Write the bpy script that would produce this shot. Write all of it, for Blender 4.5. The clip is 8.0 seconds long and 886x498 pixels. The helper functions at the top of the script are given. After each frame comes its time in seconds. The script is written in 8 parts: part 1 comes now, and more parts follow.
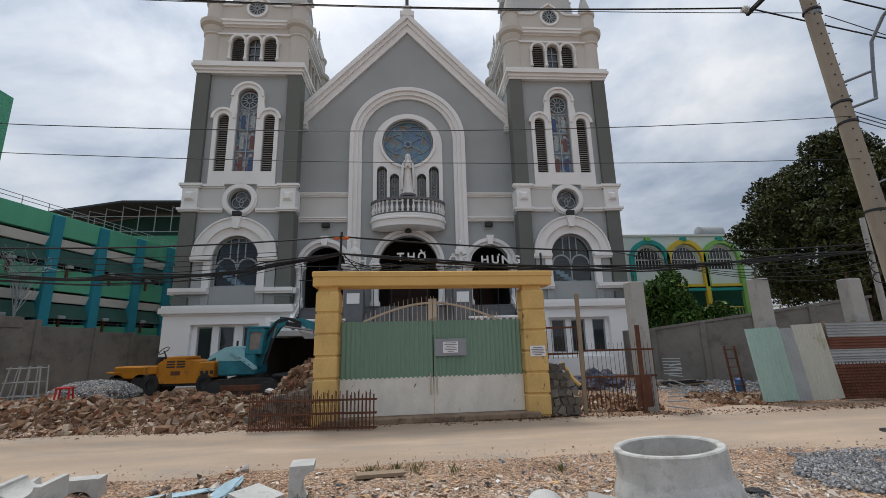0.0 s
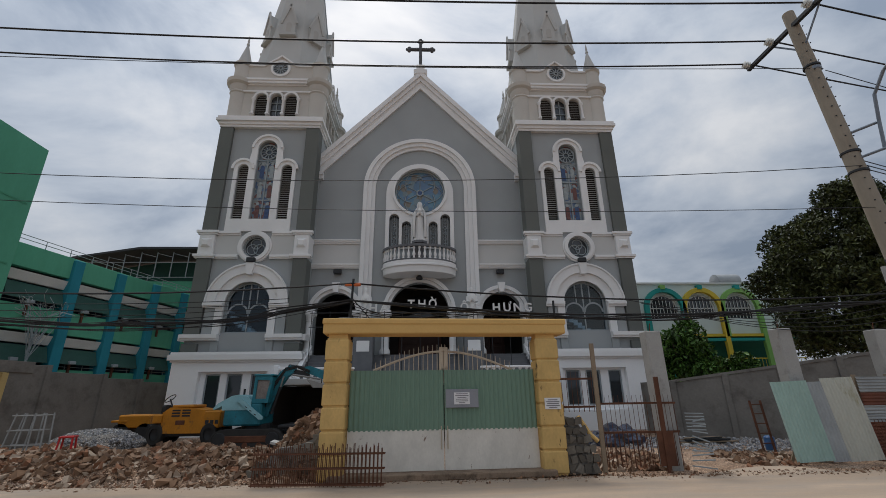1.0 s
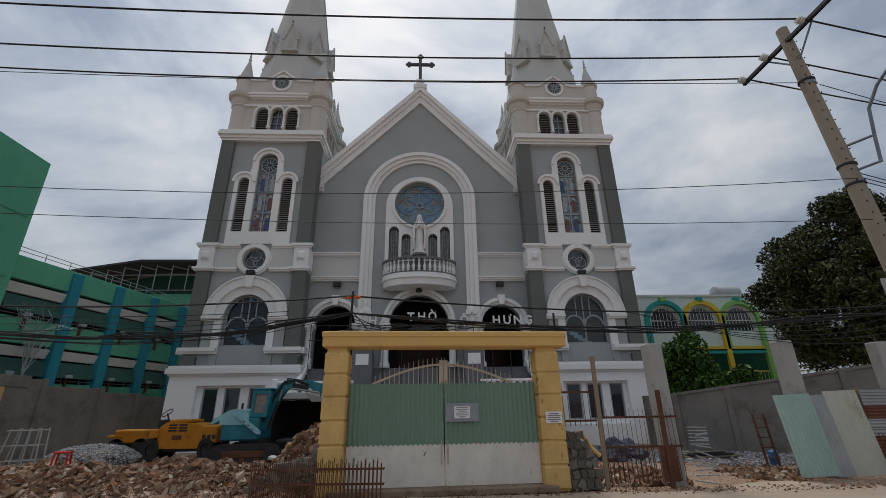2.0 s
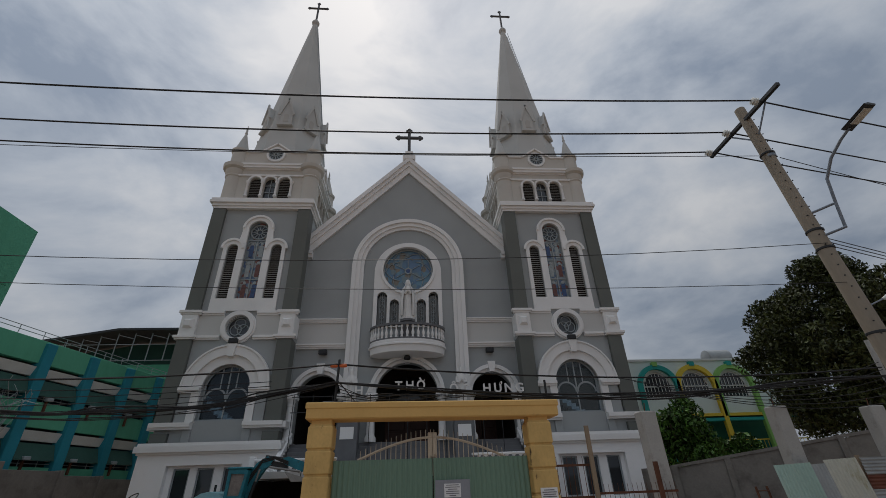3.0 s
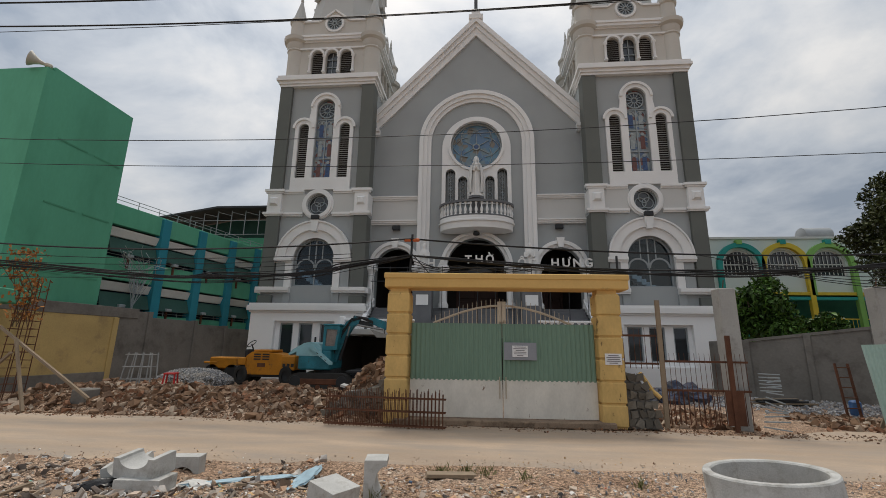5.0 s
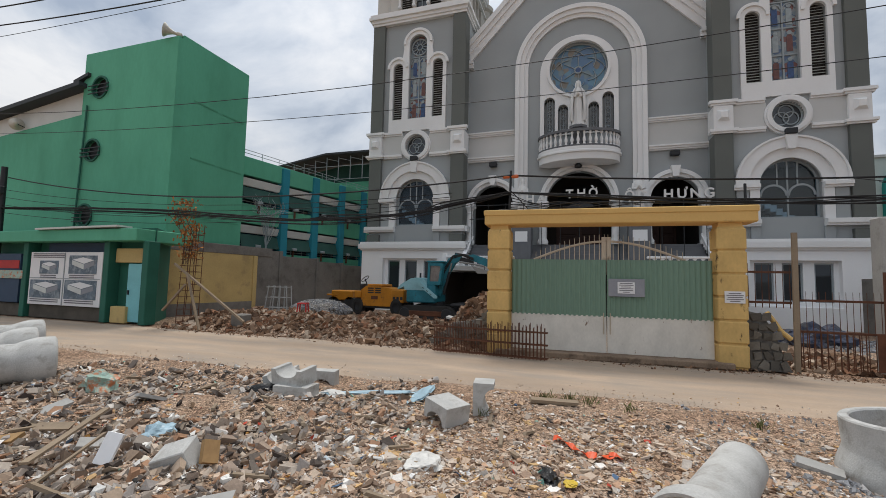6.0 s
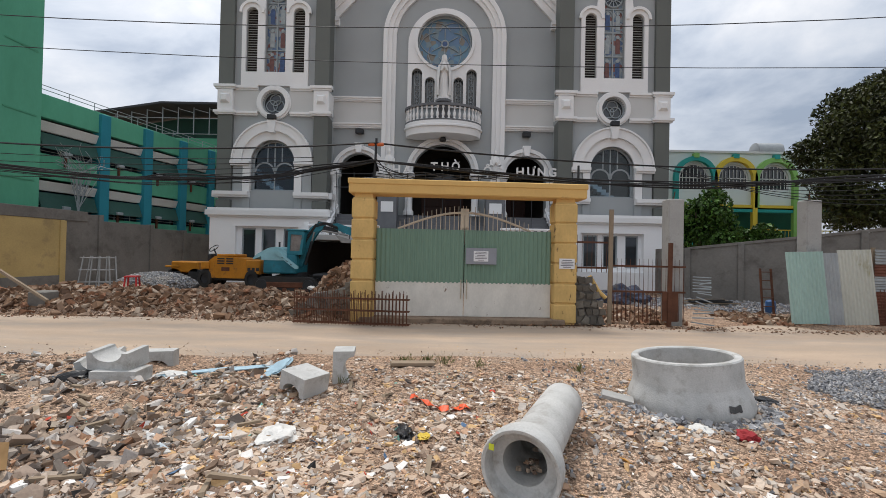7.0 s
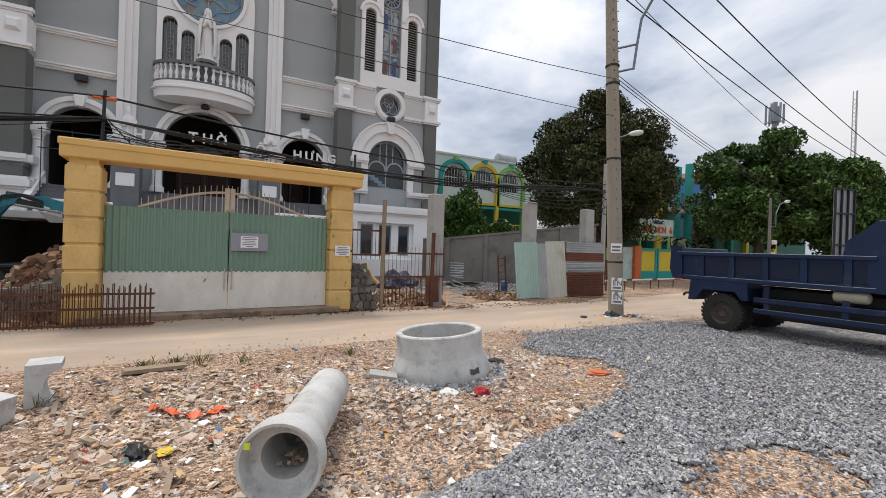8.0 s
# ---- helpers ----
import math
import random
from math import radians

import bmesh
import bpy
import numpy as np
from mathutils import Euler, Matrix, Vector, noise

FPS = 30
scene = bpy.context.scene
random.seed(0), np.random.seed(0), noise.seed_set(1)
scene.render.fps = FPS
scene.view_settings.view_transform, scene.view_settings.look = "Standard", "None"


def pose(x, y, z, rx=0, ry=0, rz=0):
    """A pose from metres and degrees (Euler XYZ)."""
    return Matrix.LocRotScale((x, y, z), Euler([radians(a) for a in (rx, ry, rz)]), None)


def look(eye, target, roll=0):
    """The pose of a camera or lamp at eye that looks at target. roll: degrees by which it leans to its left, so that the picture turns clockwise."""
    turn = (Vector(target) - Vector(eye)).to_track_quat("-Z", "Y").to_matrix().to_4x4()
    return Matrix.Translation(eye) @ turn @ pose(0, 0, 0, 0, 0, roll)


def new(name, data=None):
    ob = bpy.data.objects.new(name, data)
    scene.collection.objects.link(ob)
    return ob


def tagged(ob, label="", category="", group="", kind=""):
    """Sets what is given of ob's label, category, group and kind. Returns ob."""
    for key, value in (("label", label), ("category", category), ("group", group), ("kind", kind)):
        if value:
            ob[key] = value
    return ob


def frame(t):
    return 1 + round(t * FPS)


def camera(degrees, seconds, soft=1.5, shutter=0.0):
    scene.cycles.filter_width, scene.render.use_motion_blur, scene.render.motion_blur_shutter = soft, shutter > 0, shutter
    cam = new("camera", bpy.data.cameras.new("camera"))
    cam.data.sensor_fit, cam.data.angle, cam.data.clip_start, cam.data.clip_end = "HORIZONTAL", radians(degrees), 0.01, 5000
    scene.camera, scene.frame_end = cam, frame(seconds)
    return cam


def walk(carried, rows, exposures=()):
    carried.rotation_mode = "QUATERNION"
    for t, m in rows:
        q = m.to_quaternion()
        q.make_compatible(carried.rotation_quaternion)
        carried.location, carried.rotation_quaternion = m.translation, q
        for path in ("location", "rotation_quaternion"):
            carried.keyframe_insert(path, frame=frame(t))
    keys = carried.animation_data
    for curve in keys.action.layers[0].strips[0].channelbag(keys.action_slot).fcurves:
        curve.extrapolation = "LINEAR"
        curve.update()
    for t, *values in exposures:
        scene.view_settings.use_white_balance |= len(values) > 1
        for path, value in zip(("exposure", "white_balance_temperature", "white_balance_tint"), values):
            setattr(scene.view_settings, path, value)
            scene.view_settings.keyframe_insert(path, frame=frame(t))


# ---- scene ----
cam = camera(92.4, 8.0, 0.8)
PATH = [
    (0, (0.244, 0.0, 1.676), (0.384, 1.947, 2.109), -1.4),
    (0.5, (0.241, 0.011, 1.689), (0.358, 1.93, 2.24), -1.2),
    (1, (0.23, -0.006, 1.682), (0.32, 1.885, 2.328), -0.8),
    (2.3, (0.223, -0.021, 1.677), (0.317, 1.83, 2.429), -1.0),
    (2.5, (0.229, -0.061, 1.664), (0.333, 1.76, 2.487), -1.2),
    (3, (0.224, -0.1, 1.658), (0.369, 1.64, 2.634), -2.1),
    (3.5, (0.233, -0.111, 1.645), (0.414, 1.585, 2.69), -3.0),
    (4, (0.238, -0.1, 1.644), (0.438, 1.588, 2.699), -3.4),
    (4.5, (0.225, -0.058, 1.637), (0.369, 1.733, 2.515), -2.3),
    (5, (0.191, 0.011, 1.673), (0.017, 1.953, 2.119), 0.9),
    (5.2, (0.162, 0.014, 1.66), (-0.144, 1.957, 2.019), 1.4),
    (6.3, (0.164, -0.123, 1.661), (-0.484, 1.766, 1.773), 1.1),
    (6.5, (0.17, -0.107, 1.657), (-0.453, 1.791, 1.755), 1.1),
    (7, (0.222, -0.073, 1.627), (0.213, 1.927, 1.649), 1.2),
    (7.5, (0.294, -0.068, 1.611), (0.95, 1.821, 1.626), 1.7),
    (8, (0.321, -0.067, 1.608), (1.285, 1.685, 1.601), 1.9),
]
walk(cam, [(t, look(eye, target, roll)) for t, eye, target, roll in PATH], [(0, 0.04, 6500, 10), (0.5, -0.1, 6450, 10), (1, -0.3, 6450, 10), (2.5, -0.46, 6500, 10), (3, -0.7, 6500, 10), (3.5, -0.85, 6550, 10), (4, -0.83, 6600, 10), (4.5, -0.56, 6600, 10), (5, -0.1, 6900, 10), (5.2, -0.04, 6850, 10), (6.3, 0.1, 6550, 10), (6.5, 0.12, 6500, 10), (7, 0.32, 6600, 11), (7.5, 0.45, 6650, 12), (8, 0.45, 6650, 12)])

# ---------- light ----------
world = bpy.data.worlds.new("overcast_sky")
scene.world = world
world.use_nodes = True
wn, wl = world.node_tree.nodes, world.node_tree.links
wn.clear()
w_out = wn.new("ShaderNodeOutputWorld")
w_bg = wn.new("ShaderNodeBackground")
w_sky = wn.new("ShaderNodeTexSky")
w_sky.sky_type = "NISHITA"
w_sky.sun_disc = False
w_sky.sun_elevation = radians(62)
w_sky.sun_rotation = radians(-8)
w_sky.dust_density = 3.0
w_co = wn.new("ShaderNodeTexCoord")
w_map = wn.new("ShaderNodeMapping")
w_map.inputs["Scale"].default_value = (1.0, 1.0, 1.9)
w_n1 = wn.new("ShaderNodeTexNoise")
w_n1.inputs["Scale"].default_value = 2.1
w_n1.inputs["Detail"].default_value = 9.0
w_n1.inputs["Roughness"].default_value = 0.56
w_n1.inputs["Distortion"].default_value = 0.35
w_n2 = wn.new("ShaderNodeTexNoise")
w_n2.inputs["Scale"].default_value = 3.3
w_n2.inputs["Detail"].default_value = 5.0
w_r1 = wn.new("ShaderNodeValToRGB")
w_r1.color_ramp.elements[0].position, w_r1.color_ramp.elements[0].color = 0.36, (0.38, 0.46, 0.585, 1)
w_r1.color_ramp.elements[1].position, w_r1.color_ramp.elements[1].color = 0.63, (0.98, 1.0, 1.03, 1)
w_e = w_r1.color_ramp.elements.new(0.47)
w_e.color = (0.645, 0.715, 0.815, 1)
w_mul = wn.new("ShaderNodeMix")
w_mul.data_type, w_mul.blend_type = "RGBA", "MIX"
w_mul.inputs[0].default_value = 0.88
w_sc = wn.new("ShaderNodeVectorMath")
w_sc.operation = "SCALE"
w_sc.inputs["Scale"].default_value = 0.09
wl.new(w_co.outputs["Generated"], w_map.inputs["Vector"])
wl.new(w_map.outputs["Vector"], w_n1.inputs["Vector"])
wl.new(w_n1.outputs["Fac"], w_r1.inputs["Fac"])
wl.new(w_sky.outputs["Color"], w_sc.inputs[0])
wl.new(w_sc.outputs["Vector"], w_mul.inputs[6])
wl.new(w_r1.outputs["Color"], w_mul.inputs[7])
# an overcast deck, brighter towards the zenith and the hidden sun
w_dot = wn.new("ShaderNodeVectorMath")
w_dot.operation = "DOT_PRODUCT"
w_dot.inputs[1].default_value = (-0.12, 0.08, 0.98)
w_mr = wn.new("ShaderNodeMapRange")
w_mr.inputs[1].default_value, w_mr.inputs[2].default_value, w_mr.inputs[3].default_value, w_mr.inputs[4].default_value = 0.0, 1.0, 0.60, 1.28
w_sc2 = wn.new("ShaderNodeVectorMath")
w_sc2.operation = "SCALE"
wl.new(w_co.outputs["Generated"], w_dot.inputs[0])
wl.new(w_dot.outputs["Value"], w_mr.inputs[0])
wl.new(w_mul.outputs[2], w_sc2.inputs[0])
wl.new(w_mr.outputs[0], w_sc2.inputs["Scale"])
wl.new(w_sc2.outputs["Vector"], w_bg.inputs["Color"])
w_bg.inputs["Strength"].default_value = 1.0
wl.new(w_bg.outputs["Background"], w_out.inputs["Surface"])

sun = new("sun", bpy.data.lights.new("sun", "SUN"))
sun.data.energy = 2.0
sun.data.angle = radians(14)
sun.data.color = (1.0, 0.96, 0.9)
sun.matrix_world = look((-6, 20, 50), (0, 0, 0))


# ---------- materials ----------
def mat(name, col, rough=0.8, var=0.12, scale=1.2, fine=28.0, bump=0.15, metal=0.0, stain=None, stain_at=(0.56, 0.72), spec=0.35,
        per_piece=0.0, dist=0.01, zscale=1.0, xscale=1.0):
    m = bpy.data.materials.new(name)
    m.use_nodes = True
    n, l = m.node_tree.nodes, m.node_tree.links
    b = n["Principled BSDF"]
    b.inputs["Roughness"].default_value, b.inputs["Metallic"].default_value = rough, metal
    b.inputs["Specular IOR Level"].default_value = spec
    co = n.new("ShaderNodeTexCoord")
    mp = n.new("ShaderNodeMapping")
    mp.inputs["Scale"].default_value = (xscale, 1, zscale)
    l.new(co.outputs["Object"], mp.inputs["Vector"])
    big, small = n.new("ShaderNodeTexNoise"), n.new("ShaderNodeTexNoise")
    big.inputs["Scale"].default_value, small.inputs["Scale"].default_value = scale, fine
    big.inputs["Detail"].default_value, small.inputs["Detail"].default_value = 4.0, 3.0
    for k in (big, small):
        l.new(mp.outputs["Vector"], k.inputs["Vector"])
    add = n.new("ShaderNodeMath")
    add.operation = "MULTIPLY_ADD"
    add.inputs[1].default_value = 0.45
    l.new(small.outputs["Fac"], add.inputs[0])
    l.new(big.outputs["Fac"], add.inputs[2])
    mr = n.new("ShaderNodeMapRange")
    mr.inputs[1].default_value, mr.inputs[2].default_value = 0.45, 1.0
    mr.inputs[3].default_value, mr.inputs[4].default_value = 1.0 - var, 1.0 + var
    l.new(add.outputs[0], mr.inputs[0])
    src = mr.outputs[0]
    if per_piece:
        oi, gi = n.new("ShaderNodeObjectInfo"), n.new("ShaderNodeNewGeometry")
        s = n.new("ShaderNodeMath")
        s.operation = "ADD"
        l.new(oi.outputs["Random"], s.inputs[0])
        l.new(gi.outputs["Random Per Island"], s.inputs[1])
        f = n.new("ShaderNodeMath")
        f.operation = "FRACT"
        l.new(s.outputs[0], f.inputs[0])
        p = n.new("ShaderNodeMapRange")
        p.inputs[3].default_value, p.inputs[4].default_value = 1 - per_piece, 1 + per_piece
        l.new(f.outputs[0], p.inputs[0])
        q = n.new("ShaderNodeMath")
        q.operation = "MULTIPLY"
        l.new(src, q.inputs[0])
        l.new(p.outputs[0], q.inputs[1])
        src = q.outputs[0]
    sc = n.new("ShaderNodeVectorMath")
    sc.operation = "SCALE"
    sc.inputs[0].default_value = col
    l.new(src, sc.inputs["Scale"])
    out = sc.outputs["Vector"]
    if stain:
        st = n.new("ShaderNodeTexNoise")
        st.inputs["Scale"].default_value, st.inputs["Detail"].default_value, st.inputs["Roughness"].default_value = scale * 1.7, 8.0, 0.65
        l.new(mp.outputs["Vector"], st.inputs["Vector"])
        r = n.new("ShaderNodeMapRange")
        r.inputs[1].default_value, r.inputs[2].default_value = stain_at
        l.new(st.outputs["Fac"], r.inputs[0])
        mx = n.new("ShaderNodeMix")
        mx.data_type = "RGBA"
        l.new(r.outputs[0], mx.inputs[0])
        l.new(out, mx.inputs[6])
        mx.inputs[7].default_value = (*stain, 1)
        out = mx.outputs[2]
    l.new(out, b.inputs["Base Color"])
    if bump:
        bp = n.new("ShaderNodeBump")
        bp.inputs["Strength"].default_value, bp.inputs["Distance"].default_value = bump, dist
        l.new(small.outputs["Fac"], bp.inputs["Height"])
        l.new(bp.outputs["Normal"], b.inputs["Normal"])
    return m


def glass(name, col, rough=0.06, mix=0.35):
    m = bpy.data.materials.new(name)
    m.use_nodes = True
    n, l = m.node_tree.nodes, m.node_tree.links
    b = n["Principled BSDF"]
    b.inputs["Base Color"].default_value = (*col, 1)
    b.inputs["Roughness"].default_value = rough
    b.inputs["Specular IOR Level"].default_value = 0.8
    co, no = n.new("ShaderNodeTexCoord"), n.new("ShaderNodeTexNoise")
    no.inputs["Scale"].default_value = 1.3
    l.new(co.outputs["Object"], no.inputs["Vector"])
    bp = n.new("ShaderNodeBump")
    bp.inputs["Strength"].default_value, bp.inputs["Distance"].default_value = mix, 0.02
    l.new(no.outputs["Fac"], bp.inputs["Height"])
    l.new(bp.outputs["Normal"], b.inputs["Normal"])
    return m


def clear_glass(name, tint, gloss=0.22):
    m = bpy.data.materials.new(name)
    m.use_nodes = True
    n, l = m.node_tree.nodes, m.node_tree.links
    n.clear()
    out, tr, gl, mx = n.new("ShaderNodeOutputMaterial"), n.new("ShaderNodeBsdfTransparent"), n.new("ShaderNodeBsdfGlossy"), n.new("ShaderNodeMixShader")
    tr.inputs["Color"].default_value = (*tint, 1)
    gl.inputs["Roughness"].default_value = 0.05
    mx.inputs[0].default_value = gloss
    l.new(tr.outputs[0], mx.inputs[1])
    l.new(gl.outputs[0], mx.inputs[2])
    l.new(mx.outputs[0], out.inputs["Surface"])
    return m


def stained(name, cols, scale):
    """Leaded coloured glass: small cells of colour."""
    m = bpy.data.materials.new(name)
    m.use_nodes = True
    n, l = m.node_tree.nodes, m.node_tree.links
    b = n["Principled BSDF"]
    b.inputs["Roughness"].default_value = 0.25
    co, vo = n.new("ShaderNodeTexCoord"), n.new("ShaderNodeTexVoronoi")
    vo.inputs["Scale"].default_value = scale
    l.new(co.outputs["Object"], vo.inputs["Vector"])
    sx = n.new("ShaderNodeSeparateColor")
    l.new(vo.outputs["Color"], sx.inputs[0])
    r = n.new("ShaderNodeValToRGB")
    r.color_ramp.interpolation = "CONSTANT"
    els = r.color_ramp.elements
    els[0].color = (*cols[0], 1)
    els[1].position, els[1].color = 1 / len(cols), (*cols[1], 1)
    for i, c in enumerate(cols[2:], 2):
        els.new(i / len(cols)).color = (*c, 1)
    l.new(sx.outputs[0], r.inputs["Fac"])
    l.new(r.outputs["Color"], b.inputs["Base Color"])
    return m


M_GREY = mat("grey_painted_render", (0.335, 0.358, 0.366), 0.85, 0.07, 0.5, 40, 0.08)
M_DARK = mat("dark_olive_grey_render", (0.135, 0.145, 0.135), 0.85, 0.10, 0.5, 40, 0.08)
M_PALE = mat("pale_grey_render", (0.545, 0.55, 0.54), 0.85, 0.06, 0.5, 40, 0.06)
M_TRIM = mat("off_white_moulding_paint", (0.76, 0.765, 0.765), 0.8, 0.06, 0.6, 30, 0.06, stain=(0.55, 0.545, 0.52), stain_at=(0.62, 0.9))
M_WHITE = mat("white_plinth_paint", (0.86, 0.87, 0.88), 0.8, 0.04, 0.5, 30, 0.05, stain=(0.6, 0.6, 0.58), stain_at=(0.66, 0.95))
M_SPIRE = mat("pale_spire_render", (0.47, 0.48, 0.47), 0.8, 0.07, 0.4, 20, 0.05)
M_STONEW = mat("white_statue_stone", (0.70, 0.70, 0.69), 0.6, 0.06, 2.0, 30, 0.05)
M_GRANITE = mat("grey_step_granite", (0.135, 0.14, 0.15), 0.6, 0.15, 2, 60, 0.05)
M_LOUVRE = mat("grey_brown_louvre_paint", (0.40, 0.395, 0.375), 0.6, 0.08, 1, 30, 0.0)
M_IRON = mat("dark_iron", (0.035, 0.037, 0.04), 0.5, 0.15, 2, 50, 0.1, metal=0.4)
M_CROSS = mat("weathered_dark_metal", (0.09, 0.09, 0.095), 0.5, 0.2, 2, 40, 0.1, metal=0.5)
# near-black colour that stands for shade inside rooms and recesses
M_DIM = mat("near_black_interior_shade", (0.035, 0.03, 0.027), 0.9, 0.1, 1, 20, 0.0)
M_DOORWOOD = mat("dark_red_door_wood", (0.055, 0.022, 0.016), 0.5, 0.2, 1.5, 20, 0.1)
M_GLASS = clear_glass("blue_grey_window_glass", (0.62, 0.72, 0.78), 0.05)
M_BELF = mat("cream_belfry_render", (0.535, 0.515, 0.475), 0.85, 0.08, 0.5, 30, 0.08, stain=(0.40, 0.38, 0.34), stain_at=(0.6, 0.85))
M_GLASSD = glass("dark_window_glass", (0.03, 0.035, 0.04))
M_STAIN = stained("stained_glass_panels", [(0.22, 0.27, 0.30), (0.16, 0.22, 0.27), (0.30, 0.33, 0.33), (0.20, 0.09, 0.08), (0.10, 0.15, 0.25), (0.27, 0.29, 0.30)], 5.5)
M_ROSE = stained("blue_rose_glass", [(0.10, 0.20, 0.30), (0.09, 0.17, 0.27), (0.12, 0.24, 0.33), (0.16, 0.22, 0.25), (0.10, 0.18, 0.30), (0.19, 0.17, 0.14)], 3.2)
M_LEAD = mat("blue_grey_tracery", (0.30, 0.34, 0.36), 0.6, 0.05, 1, 30, 0.0)
M_YEL = mat("yellow_gate_paint", (0.60, 0.40, 0.15), 0.8, 0.16, 2.6, 24, 0.2, stain=(0.08, 0.05, 0.025), stain_at=(0.62, 0.69), zscale=.6)
M_YELTOP = mat("ochre_beam_paint", (0.66, 0.42, 0.15), 0.8, 0.08, 1.2, 20, 0.12, stain=(0.24, 0.16, 0.09), stain_at=(0.66, 0.8))
M_GREENSHEET = mat("green_corrugated_steel", (0.17, 0.27, 0.205), 0.5, 0.10, 0.9, 20, 0.05, metal=0.1, zscale=0.25)
M_WHITESHEET = mat("dirty_white_sheet", (0.66, 0.63, 0.57), 0.7, 0.12, 3.2, 25, 0.1, stain=(0.16, 0.09, 0.05), stain_at=(0.63, 0.69), zscale=0.6)
M_RUST = mat("rusty_steel", (0.11, 0.045, 0.025), 0.85, 0.35, 4, 60, 0.3)
M_GATEBAR = mat("cream_gate_bar_paint", (0.47, 0.40, 0.31), 0.7, 0.1, 3, 40, 0.1, stain=(0.2, 0.1, 0.06), stain_at=(0.6, 0.75))
M_CONC = mat("grey_concrete", (0.36, 0.355, 0.34), 0.9, 0.13, 1.6, 30, 0.3, stain=(0.22, 0.215, 0.2), stain_at=(0.56, 0.75))
M_PIPE = mat("pale_cast_concrete", (0.47, 0.47, 0.455), 0.9, 0.2, 3.5, 60, 0.4, stain=(0.30, 0.285, 0.26), stain_at=(0.52, 0.72))
M_CEM = mat("raw_cement_wall", (0.185, 0.175, 0.16), 0.95, 0.22, 0.9, 14, 0.3, stain=(0.11, 0.10, 0.09), stain_at=(0.5, 0.72))
M_WOOD = mat("weathered_timber", (0.26, 0.20, 0.14), 0.85, 0.2, 2, 40, 0.2)
M_PAPER = mat("white_notice_paper", (0.75, 0.75, 0.76), 0.8, 0.03, 2, 30, 0.0)
M_INK = mat("grey_ink", (0.16, 0.15, 0.17), 0.8, 0.05, 2, 30, 0.0)
M_SIGNGREY = mat("grey_sign_board", (0.26, 0.27, 0.30), 0.6, 0.1, 2, 30, 0.05)


# ---------- mesh helpers ----------
def part(name, bm, material, parent=None, label="", smooth=False):
    me = bpy.data.meshes.new(name)
    bmesh.ops.recalc_face_normals(bm, faces=bm.faces)
    bm.to_mesh(me)
    bm.free()
    me.materials.append(material)
    if smooth:
        me.polygons.foreach_set("use_smooth", [True] * len(me.polygons))
        me.set_sharp_from_angle(angle=radians(38))
    ob = new(name, me)
    if parent:
        ob.parent = parent
    if label:
        ob["label"] = label
    return ob


def thing(name, label, category, group="", at=(0, 0, 0), rz=0.0):
    ob = new(name)
    ob.matrix_basis = pose(*at, 0, 0, rz)
    ob.empty_display_size = 0.2
    return tagged(ob, label, category, group)


def B():
    return bmesh.new()


def add(bm, verts, faces, m=None):
    vs = [bm.verts.new(m @ Vector(v) if m else v) for v in verts]
    for f in faces:
        try:
            bm.faces.new([vs[i] for i in f])
        except ValueError:
            pass
    return bm


def box(bm, x0, x1, y0, y1, z0, z1, c=0.0, m=None):
    """A box; c chamfers all its edges."""
    if c <= 0:
        v = [(x, y, z) for z in (z0, z1) for y in (y0, y1) for x in (x0, x1)]
        return add(bm, v, [(0, 2, 3, 1), (4, 5, 7, 6), (0, 1, 5, 4), (2, 6, 7, 3), (0, 4, 6, 2), (1, 3, 7, 5)], m)
    t = bmesh.new()
    box(t, x0, x1, y0, y1, z0, z1)
    bmesh.ops.bevel(t, geom=t.edges[:], offset=c, segments=1, affect="EDGES")
    return merge(bm, t, m)


def merge(bm, t, m=None):
    t.verts.index_update()
    add(bm, [v.co.copy() for v in t.verts], [[v.index for v in f.verts] for f in t.faces], m)
    t.free()
    return bm


def prism(bm, pts, y0, y1, m=None):
    """A convex or plain polygon of (x, z), from y0 to y1."""
    k = len(pts)
    v = [(x, y0, z) for x, z in pts] + [(x, y1, z) for x, z in pts]
    f = [list(range(k)), list(range(2 * k - 1, k - 1, -1))] + [(i, (i + 1) % k, k + (i + 1) % k, k + i) for i in range(k)]
    return add(bm, v, f, m)


def plate(bm, outer, holes, y0, y1, m=None):
    """An upright plate with holes; all loops are (x, z)."""
    t = bmesh.new()
    edges = []
    for loop in [outer] + list(holes):
        vs = [t.verts.new((x, y0, z)) for x, z in loop]
        edges += [t.edges.new((vs[i], vs[(i + 1) % len(vs)])) for i in range(len(vs))]
    bmesh.ops.triangle_fill(t, use_beauty=True, use_dissolve=False, edges=edges)
    r = bmesh.ops.extrude_face_region(t, geom=t.faces[:])
    for g in r["geom"]:
        if isinstance(g, bmesh.types.BMVert):
            g.co.y = y1
    return merge(bm, t, m)


def arc(cx, cz, r, a0, a1, k):
    return [(cx + r * math.cos(radians(a0 + (a1 - a0) * i / k)), cz + r * math.sin(radians(a0 + (a1 - a0) * i / k))) for i in range(k + 1)]


def arch(cx, hw, z0, zs, k=20):
    """The outline of an arched opening: half width, foot and springing line."""
    return [(cx - hw, z0), (cx + hw, z0)] + arc(cx, zs, hw, 0, 180, k)


def circle(cx, cz, r, k=32):
    return arc(cx, cz, r, 0, 360, k)[:-1]


